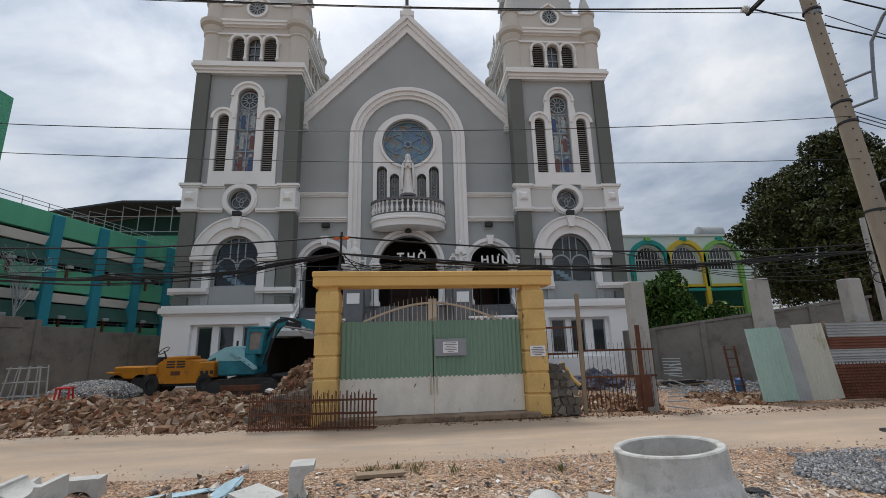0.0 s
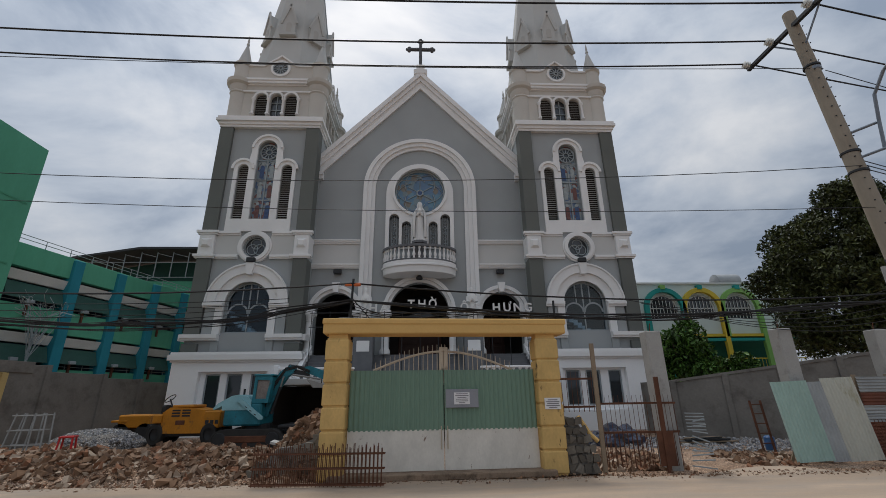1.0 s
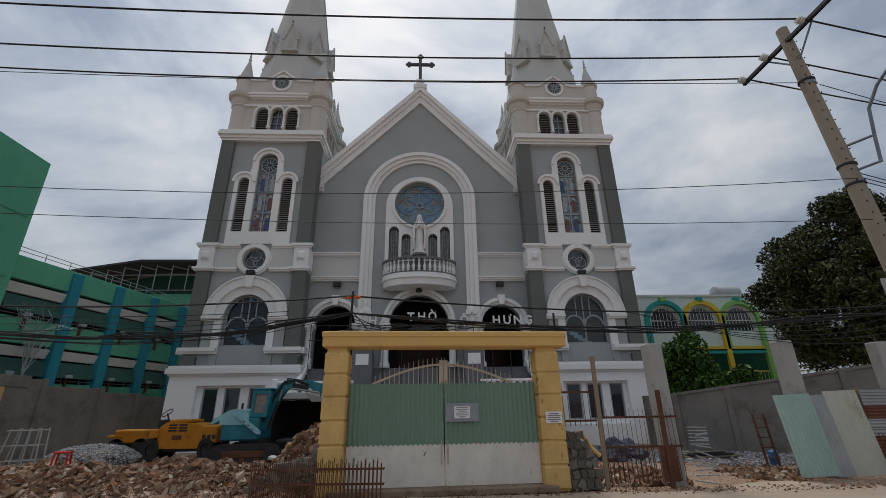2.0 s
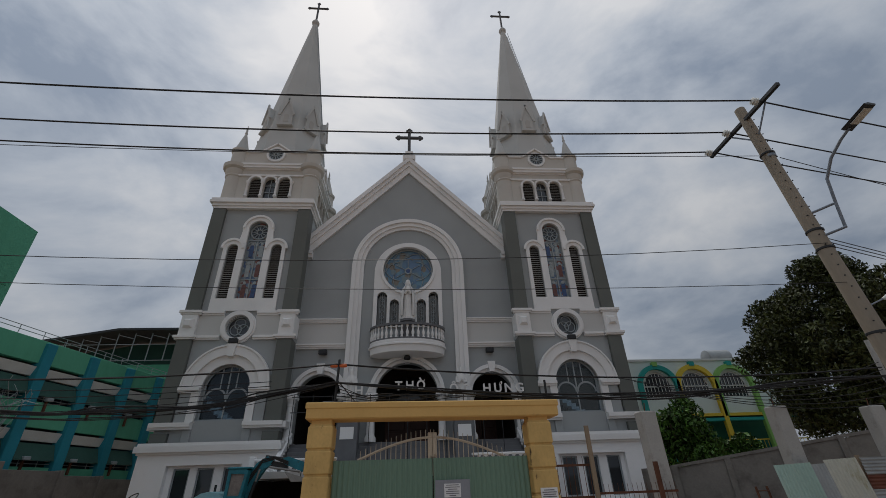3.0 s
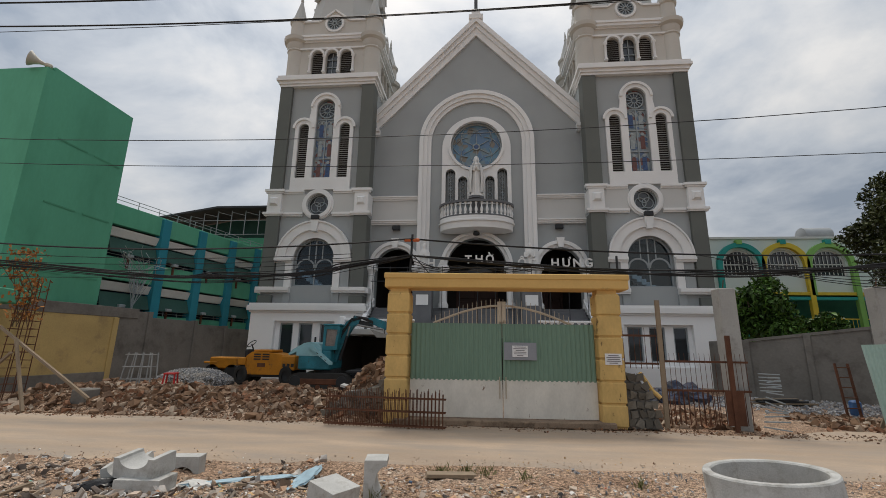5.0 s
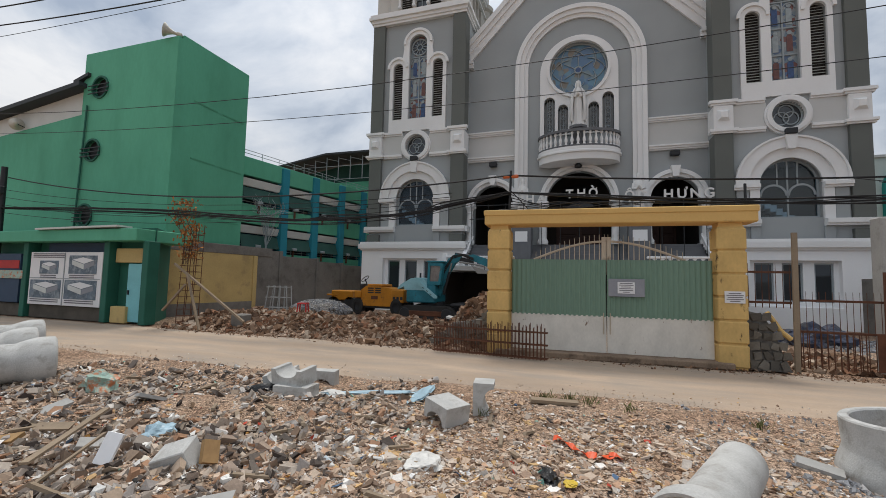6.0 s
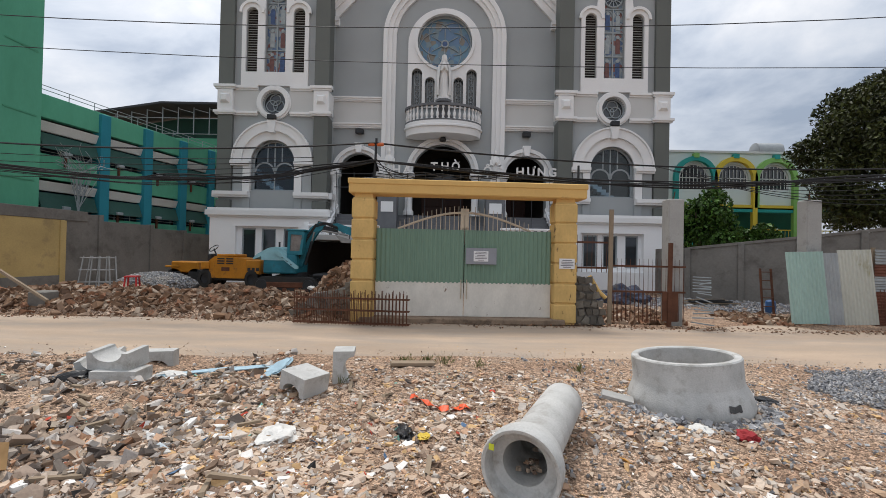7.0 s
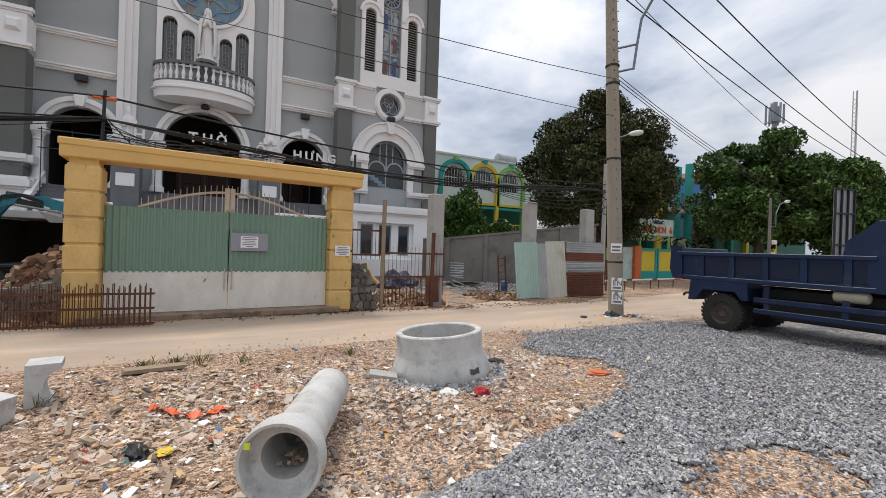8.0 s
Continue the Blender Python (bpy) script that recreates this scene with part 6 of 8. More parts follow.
part("door_step", box(B(), -14.9, -14.2, 10.1, 10.38, 0, .55, .02), M_YWALL, shop)
part("blue_board", box(B(), -18.6, -15.4, 10.3, 10.36, 2.35, 2.7), M_NAVY, shop)
bb = part("billboard", box(B(), -19.05, -15.3, 10.02, 10.1, .48, 2.36, .01), M_PAPER, shop, "white billboard with four pictures of planned buildings")
M_PIC = mat("grey_blue_print", (0.12, 0.16, 0.20), 0.6, 0.5, 2.5, 16, 0.0, stain=(0.25, 0.29, 0.32), stain_at=(.5, .6))
for i, (x0, x1, z0, z1) in enumerate(((-18.5, -17.5, 1.58, 2.05), (-16.95, -15.55, 1.6, 2.24), (-18.95, -17.3, .72, 1.36), (-17.1, -15.5, .72, 1.38))):
    pc = part("picture", box(B(), x0, x1, 10.005, 10.018, z0, z1), M_PIC, bb)
    w_, h_ = x1 - x0, z1 - z0
    part("drawn_block", prism(B(), [(x0 + .12 * w_, z0 + .5 * h_), (x0 + .55 * w_, z0 + .25 * h_), (x0 + .55 * w_, z0 + .52 * h_), (x0 + .12 * w_, z0 + .74 * h_)], 9.998, 10.003), M_BANDW, pc)
    part("drawn_block", prism(B(), [(x0 + .57 * w_, z0 + .25 * h_), (x0 + .92 * w_, z0 + .48 * h_), (x0 + .92 * w_, z0 + .72 * h_), (x0 + .57 * w_, z0 + .52 * h_)], 9.998, 10.003), M_SIGNGREY, pc)
    part("drawn_roof", prism(B(), [(x0 + .14 * w_, z0 + .77 * h_), (x0 + .55 * w_, z0 + .55 * h_), (x0 + .9 * w_, z0 + .75 * h_), (x0 + .5 * w_, z0 + .9 * h_)], 9.998, 10.003), M_PAPER, pc)
    for k in range(2):
        part("caption_line", box(B(), x0 + .05, x1 - .1, 10.005, 10.018, z0 - .07 - .07 * k, z0 - .04 - .07 * k), M_INK, bb)
for k in range(3):
    part("caption_line", box(B(), -18.9, -17.2, 10.005, 10.018, 2.28 - .06 * k, 2.31 - .06 * k), M_INK, bb)
part("panel_seam", box(B(), -17.2, -17.17, 10.0, 10.018, .5, 2.34), M_LEAD, bb)
part("panel_seam", box(B(), -19.0, -15.34, 10.0, 10.004, 1.42, 1.44), M_LEAD, bb)
po = part("poster", box(B(), -22.6, -19.65, 10.03, 10.1, .5, 2.3), M_NAVY, shop, "blue and red advertising poster")
M_POSTRED = mat("poster_red", (0.42, 0.03, 0.03), 0.6, 0.15, 2, 20, 0.0)
part("red_band", box(B(), -22.5, -19.7, 10.015, 10.028, 1.75, 2.05), M_POSTRED, po)
part("green_strip", box(B(), -22.8, -19.4, 9.98, 10.01, 1.38, 1.68), M_BAGTEAL, po)
part("white_sheet", box(B(), -22.6, -21.3, 9.99, 10.02, .55, 1.3), M_PAPER, po)

# boundary walls running back to the church
wall_west = thing("yellow_boundary_wall", "faded yellow boundary wall with a raw cement top", "wall")
WD = Vector((1.5, 12.6, 0)).normalized()
def wall_m(s):
    p = Vector((-15.0, 12.02, 0)) + WD * s
    m = Matrix((WD, Vector((-WD.y, WD.x, 0)), Vector((0, 0, 1)))).transposed().to_4x4()
    m.translation = p
    return m


part("wall_body", box(B(), 0, 4.3, 0, .2, 0, 2.62, .01, wall_m(0)), M_YWALL, wall_west)
part("wall_foot", box(B(), 0, 4.3, -.05, 0, 0, .5, .01, wall_m(0)), M_CEM, wall_west)
part("wall_top", box(B(), 0, 5.2, -.02, .25, 2.62, 3.02, .01, wall_m(0)), M_CEM, wall_west)
part("end_pilaster", box(B(), 4.1, 4.32, -.06, .22, 0, 2.6, .01, wall_m(0)), M_YWALL, wall_west)
gw = thing("cement_boundary_wall", "raw grey cement boundary wall in panels", "wall")
for a, b, h in ((4.32, 5.9, 2.92), (5.9, 8.6, 2.7), (8.6, 10.8, 2.55), (10.8, 14.6, 2.45)):
    part("wall_panel", box(B(), a, b - .2, .03, .2, 0, h, .01, wall_m(0)), M_CEM, gw)
    part("wall_pier", box(B(), b - .2, b, -.04, .24, 0, h + .03, .01, wall_m(0)), M_CEM, gw)

gal = thing("school_gallery", "green school wing with teal columns and open balconies", "building")
gal.matrix_basis = pose(-15.46, 16.1, 0, 0, 0, math.degrees(math.atan2(8.8, 1.66)))
L = 12.0
part("top_fascia", box(B(), -.2, L, 0, .3, 6.6, 7.5, .01), M_GREEN, gal)
part("mid_parapet", box(B(), -.2, L, .02, .25, 4.25, 5.2, .01), M_GREEN, gal)
part("low_parapet", box(B(), -.2, L, .02, .25, 1.5, 2.85, .01), M_GREEN, gal)
for z in (6.1, 3.78):
    part("white_band", add(B(), [(-.2, -.02, z + .36), (L, -.02, z + .36), (L, .12, z), (-.2, .12, z), (-.2, .3, z + .36), (L, .3, z + .36), (L, .3, z), (-.2, .3, z)],
                           [(0, 1, 2, 3), (4, 7, 6, 5), (0, 4, 5, 1), (3, 2, 6, 7), (0, 3, 7, 4), (1, 5, 6, 2)]), M_BANDW, gal)
part("floor_slab", box(B(), -.2, L, .25, 6, 4.3, 4.5), M_CEM, gal)
part("roof_slab", box(B(), -.2, L, .3, 6, 6.7, 6.9), M_CEM, gal)
# back wall in navy, the shade of the open balconies put into its colour
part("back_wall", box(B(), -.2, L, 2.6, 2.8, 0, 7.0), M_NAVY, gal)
part("end_wall", box(B(), L, L + .2, 0, 6, 0, 7.5), M_GREEN, gal)
for s in (2.55, 4.75, 6.95, 9.05, 11.2):
    part("column", box(B(), s - .22, s + .22, -.16, .3, 0, 7.42, .02), M_TEAL, gal)
for i, (a, b) in enumerate(((.1, 2.3), (2.8, 4.5), (5.0, 6.7), (7.2, 8.8))):
    for z in (6.02, 3.7):
        part("awning", add(B(), [(a, .1, z), (b, .1, z), (b, -.12, z - .62), (a, -.12, z - .62), (a, .14, z), (b, .14, z), (b, -.08, z - .62), (a, -.08, z - .62)],
                           [(0, 1, 2, 3), (4, 7, 6, 5), (0, 4, 5, 1), (3, 2, 6, 7), (0, 3, 7, 4), (1, 5, 6, 2)]), M_AWN, gal)
for zb in (5.2, 2.85):
    for dz in (.12, .24, .36):
        part("hand_rail", rod(B(), (0, .08, zb + dz), (L, .08, zb + dz), .014, 5), M_LEAD, gal)
    for i in range(16):
        part("rail_post", rod(B(), (.1 + i * .78, .08, zb), (.1 + i * .78, .08, zb + .38), .014, 5), M_LEAD, gal)
for i in range(12):
    part("roof_rail_post", rod(B(), (.1 + i * 1.05, .1, 7.5), (.1 + i * 1.05, .1, 7.86), .016, 5), M_LEAD, gal)
for dz in (.2, .36):
    part("roof_rail", rod(B(), (0, .1, 7.5 + dz), (L, .1, 7.5 + dz), .016, 5), M_LEAD, gal)
for s in (1.0, 3.3, 5.4, 7.6):
    for z in (5.12, 2.95):
        fl = part("flood_lamp", box(B(), s - .14, s + .14, -.2, -.02, z + .12, z + .26, .02), M_LEAD, gal)
        part("lamp_bracket", box(B(), s - .04, s + .04, -.06, .02, z - .35, z + .12), M_RUST, fl)
for i in range(5):
    part("window_grille", box(B(), .3 + i * 2.2, 1.5 + i * 2.2, 2.5, 2.58, 2.9, 3.6), M_IRON, gal)

rear = thing("rear_school_wing", "green rear school wing with a dark trussed metal roof", "building")
part("wing_wall", box(B(), -30, -12.5, 32, 32.3, 0, 10.0), M_GREEN, rear)
for i in range(3):
    part("wing_window", box(B(), -17.8 + 1.9 * i, -16.2 + 1.9 * i, 31.95, 32.02, 7.2, 8.6), M_GLASSD, rear)
part("wing_pillar", box(B(), -15.6, -15.2, 31.8, 32.0, 0, 9), M_BANDW, rear)
part("metal_roof", prism(B(), [(-28, 10.9), (-20.6, 12.1), (-12.6, 12.1), (-12.6, 12.25), (-20.6, 12.25), (-28, 11.05)], 30.5, 40), M_ROOFM, rear)
part("truss_screen", prism(B(), [(-27, 10.0), (-12.6, 10.0), (-12.6, 12.0), (-20.6, 12.0), (-27, 10.95)], 33.6, 33.7), M_AWN, rear)
for i in range(13):
    x = -26.5 + 1.15 * i
    part("truss_post", rod(B(), (x, 31, 10.0), (x, 31, min(12.0, 11.0 + .16 * (x + 27))), .04, 5), M_LEAD, rear)
    part("truss_brace", rod(B(), (x, 31, min(11.9, 10.95 + .16 * (x + 27))), (x + 1.15, 31, min(11.6, 10.7 + .16 * (x + 27))), .025, 5), M_LEAD, rear)
for z in (10.05, 11.2):
    part("truss_rail", rod(B(), (-27, 31, z), (-12.6, 31, z), .03, 5), M_LEAD, rear)
part("aerial", rod(B(), (-15.9, 33, 12), (-15.9, 33, 15), .03, 5), M_LEAD, rear)

# rebar cage of a column with dry creeper
cage = thing("rebar_cage", "upright rusty rebar cage overgrown with dry orange creeper", "rebar", at=(-11.9, 10.45, 0))
for x, y in ((-.3, -.15), (.3, -.15), (-.3, .15), (.3, .15), (0, -.15), (0, .15)):
    part("bar", rod(B(), (x, y, 0), (x * .75 + .12, y, 3.2 + .3 * x), .012, 5), M_RUST, cage)
for i in range(15):
    z = .15 + i * .2
    part("stirrup", tube(B(), [(-.3 + .02 * i * .3, -.16, z), (.3, -.16, z + .02), (.3, .16, z), (-.3, .16, z - .01), (-.3 + .02 * i * .3, -.16, z)], .008, 4), M_RUST, cage)
for a, b in (((-.3, -.3, 2.0), (2.6, -.35, .3)), ((.3, -.35, 1.7), (1.2, -.6, 0)), ((-.7, -.3, .5), (.2, -.3, 1.35))):
    part("prop", beam(B(), a, b, .06, .06), M_WOOD, cage)
rnd = random.Random(31)
vs, fs = [], []
for i in range(420):
    z = rnd.uniform(2.2, 4.1)
    x, y = rnd.gauss(-.05 + (-.5 if z > 3.3 else .1) * rnd.random(), .22), rnd.gauss(-.05, .15)
    chip(vs, fs, (x, y, z), .05, .03, .004, Euler((rnd.uniform(0, 6), rnd.uniform(0, 6), rnd.uniform(0, 6))), rnd)
cr = part("creeper", add(B(), vs, fs), M_VINE, cage, "dry orange creeper leaves")
cr["kind"] = "stuff"
for i in range(8):
    part("creeper_stem", tube(B(), [(rnd.gauss(0, .15), -.1, 2.0), (rnd.gauss(-.05, .2), -.1, 2.9), (rnd.gauss(-.3, .3), -.1, 3.8)], .012, 4), M_TWIG, cage)
part("cage_block", box(B(), 2.0, 2.4, -.25, .2, .1, .5, .03), M_CEM, cage)

# dry bush on the green wall
tw = thing("dry_bush", "leafless dry bush before the school gallery", "shrub", at=(-14.8, 17.0, 4.6))
for i in range(26):
    a = rnd.uniform(0, 6.3)
    p = Vector((rnd.gauss(0, .2), rnd.gauss(.3, .3), 0))
    q = p + Vector((rnd.gauss(0, .3), rnd.gauss(0, .5), rnd.uniform(.3, .9)))
    part("twig", tube(B(), [(0, .2, -1.9 + .05 * i), p, q, q + Vector((rnd.gauss(0, .2), rnd.gauss(0, .3), rnd.uniform(-.1, .4)))], .012, 4), M_LEAD, tw)
# steel trestle, red stool
M_GALVTUBE = mat("dull_steel_tube", (0.27, 0.27, 0.26), 0.5, 0.15, 3, 30, 0.05, metal=.3)
tr = thing("steel_trestle", "pale steel trestle frame leaning by the cement wall", "trestle", at=(-9.6, 11.8, .3), rz=8)
tr.scale = (1.1, 1.2, 1.05)
for k in (0, .25):
    for x in (-.4, -.12, .12, .4):
        part("tube", rod(B(), (x, k, 0), (x * .75 - .12, k + .25, 1.0), .018, 6), M_GALVTUBE, tr)
    for z in (.3, .62, .95):
        part("tube", rod(B(), (-.42 + .02 - .1 * z, k + .25 * z, z), (.4 - .2 * z, k + .25 * z, z), .016, 6), M_GALVTUBE, tr)
M_REDPL = mat("red_plastic", (0.45, 0.02, 0.02), 0.4, 0.1, 3, 30, 0.0)
st = thing("plastic_stool", "small red plastic stool on the earth bank", "stool", at=(-8.15, 11.3, .58), rz=20)
part("seat", box(B(), -.15, .15, -.15, .15, .24, .28, .01), M_REDPL, st)
for x in (-.12, .12):
    for y in (-.12, .12):
        part("leg", beam(B(), (x * 1.15, y * 1.15, 0), (x, y, .24), .035, .035, (0, 1, 0)), M_REDPL, st)
heap = B()
bmesh.ops.create_icosphere(heap, subdivisions=4, radius=1)
for v_ in heap.verts:
    k = 1 + .2 * noise.noise(v_.co * 2)
    v_.co = Vector((v_.co.x * 1.5 * k, v_.co.y * 1.2 * k, max(-.1, v_.co.z) * .6 * k))
hp = part("gravel_mound", heap, M_GRAVELBED)
hp.location = (-11.35, 17.0, .02)
tagged(hp, "heap of grey gravel in the church yard", "gravel heap")
vs, fs = [], []
scatter("heap_gravel", 2500, lambda r: (lambda a, d: (-11.35 + 1.5 * d * math.cos(a), 17 + 1.2 * d * math.sin(a), .02 + .6 * math.sqrt(max(0, 1 - d * d))))(r.uniform(0, 6.3), r.random() ** .5), lambda r, p: .02 + .03 * r.random(), (.5, .9), M_GRAVEL, "grey stones covering the gravel heap", 19, .8)

# ---------- machines ----------
M_CATY = mat("worn_orange_yellow_paint", (0.47, 0.185, 0.012), 0.55, 0.2, 1.6, 25, 0.1, stain=(0.13, 0.07, 0.03), stain_at=(0.6, 0.72))
M_RUBBER = mat("worn_black_rubber", (0.03, 0.029, 0.028), 0.85, 0.25, 3, 40, 0.3)
M_EXC = mat("turquoise_machine_paint", (0.018, 0.165, 0.215), 0.5, 0.3, 2.8, 25, 0.1, stain=(0.05, 0.07, 0.07), stain_at=(0.6, 0.72))
M_EXCL = mat("faded_pale_turquoise_paint", (0.25, 0.47, 0.52), 0.6, 0.15, 1.8, 25, 0.1)


M_CABPANE = mat("dusty_cab_pane", (0.20, 0.18, 0.165), 0.25, 0.35, 2.5, 20, 0.0)


def wheel(parent, x, y, z, r, w, name="wheel"):
    wv = part(name, lathe(B(), [(r * .55, -w / 2), (r * .9, -w / 2), (r, -w * .35), (r, w * .35), (r * .9, w / 2), (r * .55, w / 2)], 28, T(x, y, z, 90, 0, 0), False), M_RUBBER, parent, smooth=True)
    part("rim", lathe(B(), [(.04, -w * .2), (r * .56, -w * .32), (r * .56, w * .32), (.04, w * .2)], 20, T(x, y, z, 90, 0, 0)), M_IRON, wv, smooth=True)
    return wv


def roller(at, rz, label, s=1.0):
    t = thing("road_roller", label, "road roller", "road rollers", at, rz)
    part("engine_body", prism(B(), [(-.75, .38), (1.15, .38), (1.2, 1.12), (.35, 1.2), (-.45, 1.22), (-.75, 1.05)], -.62, .62), M_CATY, t)
    part("engine_hood", box(B(), -.45, .55, -.5, .5, 1.2, 1.3, .03), M_CATY, t)
    part("rear_ballast", box(B(), 1.2, 1.95, -.7, .7, .55, 1.1, .04), M_CATY, t)
    part("platform", box(B(), -1.12, -.7, -.7, .7, .72, 1.0, .03), M_CATY, t)
    part("chassis", box(B(), -1.2, 1.9, -.5, .5, .28, .42, .01), M_IRON, t)
    for k in range(2):
        for j in range(3):
            part("louvre_slot", box(B(), -.32 + .46 * k, .05 + .46 * k, -.632, -.621, .92 + .09 * j, .97 + .09 * j), M_IRON, t)
    part("badge", box(B(), -.1, .32, -.634, -.622, .66, .8, .004), M_RUST, t)
    for k in range(3):
        part("ballast_slot", box(B(), 1.3 + .22 * k, 1.45 + .22 * k, -.712, -.701, .68, .8), M_IRON, t)
    part("seat", box(B(), -1.12, -.9, -.25, .25, 1.0, 1.3, .04), M_IRON, t)
    part("steering_column", rod(B(), (-.7, 0, 1.1), (-.95, 0, 1.5), .03, 6), M_IRON, t)
    bm = tube(B(), [(.22 * math.cos(a), .22 * math.sin(a), 0) for a in np.linspace(0, 2 * math.pi, 22)], .018, 5)
    bmesh.ops.transform(bm, matrix=T(-.95, 0, 1.52, 0, -35, 0), verts=bm.verts)
    part("steering_wheel", bm, M_IRON, t)
    for y in (-.52, -.17, .17, .52):
        wheel(t, -.95, y, .36, .36, .28)
    for y in (-.6, -.3, 0, .3, .6):
        wheel(t, 1.5, y, .36, .36, .26)
    return t


roller((-8.67, 17.6, .06), 0, "worn orange-yellow rubber-tyred road roller in the church yard").scale = (.78, 1, 1.05)
t = thing("road_roller", "small rusty orange road roller behind the larger one", "road roller", "road rollers", (-11.6, 19.4, .04), 0)
part("engine_body", box(B(), -.5, .75, -.4, .4, .5, 1.0, .05), M_CATY, t)
part("drum", lathe(B(), [(.05, -.4), (.34, -.4), (.34, .4), (.05, .4)], 24, T(-.35, 0, .34, 90, 0, 0)), M_IRON, t, smooth=True)
part("drum", lathe(B(), [(.05, -.4), (.34, -.4), (.34, .4), (.05, .4)], 24, T(.6, 0, .34, 90, 0, 0)), M_IRON, t, smooth=True)
part("guard", box(B(), -.75, -.1, -.42, .42, .72, .8, .02), M_CATY, t)

ex = thing("excavator", "small worn turquoise excavator with a folded boom", "excavator", at=(-5.62, 16.4, .05), rz=0)
for y in (-.72, .72):
    tk = part("track", prism(B(), [(-1.2, .3), (-1.05, .08), (-.85, .0), (.85, .0), (1.05, .08), (1.2, .3), (1.05, .52), (.85, .6), (-.85, .6), (-1.05, .52)], y - .2, y + .2), M_RUBBER, ex)
    part("track_frame", box(B(), -.85, .85, y - .22, y + .22, .2, .42, .03), M_RUST, tk)
    for k in (-.86, .86):
        part("sprocket", lathe(B(), [(.05, -.23), (.2, -.23), (.22, -.2), (.22, .2), (.2, .23), (.05, .23)], 18, T(k, y, .3, 90, 0, 0)), M_IRON, tk, smooth=True)
    for k in range(3):
        part("track_roller", lathe(B(), [(.04, -.225), (.09, -.225), (.09, .225), (.04, .225)], 12, T(-.45 + .45 * k, y, .12, 90, 0, 0)), M_RUST, tk, smooth=True)
part("turntable", lathe(B(), [(.5, .55), (.5, .74)], 20), M_IRON, ex)
part("house", box(B(), -.92, .32, -.68, .68, .7, 1.42, .05), M_EXC, ex)
hood = B()
prism(hood, [(-.98, 1.2), (-.5, 1.2), (-.02, 1.2), (-.05, 1.5), (-.2, 1.64), (-.5, 1.7), (-.72, 1.66), (-1.15, 1.42), (-1.3, 1.26), (-1.26, 1.22), (-1.0, 1.34)], -.7, .7)
part("rear_hood", hood, M_EXCL, ex, "faded pale turquoise engine hood")
part("side_cover", prism(B(), [(-.5, 1.5), (-.34, 1.56), (.42, .98), (.42, .9), (.3, .9)], -.78, -.70), M_EXCL, ex, "faded pale turquoise open side cover")
for k in range(3):
    part("cover_slot", prism(B(), [(-.2 + .16 * k, 1.33 - .12 * k), (-.13 + .16 * k, 1.3 - .12 * k), (-.12 + .16 * k, 1.27 - .12 * k), (-.19 + .16 * k, 1.3 - .12 * k)], -.79, -.781), M_IRON, ex)
cab_pane = [(.06, 1.56), (.42, 1.56), (.5, 2.16), (.08, 2.18)]
cab = part("cab", plate(B(), [(-.04, 1.42), (.5, 1.42), (.6, 2.26), (.5, 2.32), (.02, 2.32), (-.02, 2.26)], [cab_pane], -.66, .1), M_EXC, ex)
part("cab_glass", plate(B(), cab_pane, [], -.62, -.61), M_CABPANE, cab, "dusty brown-grey cab window")
part("cab_roof", box(B(), -.05, .64, -.7, .14, 2.31, 2.37, .02), M_EXC, cab)
goose = [(.28, 1.0), (.42, 1.5), (.62, 2.02), (.86, 2.4), (1.12, 2.56)]
thick = (.3, .34, .34, .3, .22)
bmv = B()
for (p, q), w in zip(zip(goose[:-1], goose[1:]), thick):
    beam(bmv, (p[0], -.2, p[1]), (q[0], -.2, q[1]), .22, w, (-.8, 0, .55))
part("boom", bmv, M_EXC, ex)
for k, (p, w) in enumerate(zip(goose[1:], thick[1:])):
    part("boom_knuckle", lathe(B(), [(.03, -.125), (w * .48, -.125), (w * .48, .125), (.03, .125)], 14, T(p[0], -.2, p[1], 90, 0, 0)), M_EXC, ex, smooth=True)
part("boom_ram", rod(B(), (.55, -.34, 1.05), (.78, -.34, 1.95), .055, 8), M_IRON, ex)
part("boom_ram_rod", rod(B(), (.78, -.34, 1.95), (.86, -.34, 2.3), .03, 8), M_GALVTUBE, ex)
part("arm_link", beam(B(), (1.02, -.2, 2.5), (1.72, -.2, 2.36), .16, .16), M_IRON, ex)
part("arm_ram", rod(B(), (.95, -.2, 2.68), (1.55, -.2, 2.6), .05, 8), M_IRON, ex)
part("arm_ram_rod", rod(B(), (1.15, -.3, 2.36), (2.15, -.3, 2.2), .035, 8), M_GALVTUBE, ex)
part("dipper_arm", prism(B(), [(1.55, 2.62), (1.72, 2.66), (2.5, 2.4), (2.62, 2.2), (2.5, 2.1), (2.2, 2.2), (1.6, 2.44)], -.3, -.08), M_EXC, ex)
part("bucket", prism(B(), [(2.3, 2.3), (2.66, 2.42), (2.74, 2.1), (2.6, 1.86), (2.34, 1.88), (2.42, 2.08)], -.5, .12), M_EXC, ex)
part("bucket_lip", prism(B(), [(1.7, 2.2), (2.34, 2.02), (2.32, 1.9), (1.95, 1.9)], -.5, -.47), M_GALVTUBE, ex, "dull scraped steel plate")
for k in range(3):
    part("hose", tube(B(), [(.3, -.36, 1.25 + .1 * k), (.58, -.36, 1.95 + .08 * k), (.9, -.34, 2.5 + .05 * k), (1.3, -.33, 2.6 + .03 * k), (1.75, -.33, 2.42 + .04 * k)], .018, 5), M_RUBBER, ex)
part("hose", tube(B(), [(2.2, -.33, 2.2), (2.22, -.4, 1.95), (2.4, -.42, 1.8), (2.62, -.4, 1.86)], .016, 5), M_RUBBER, ex)
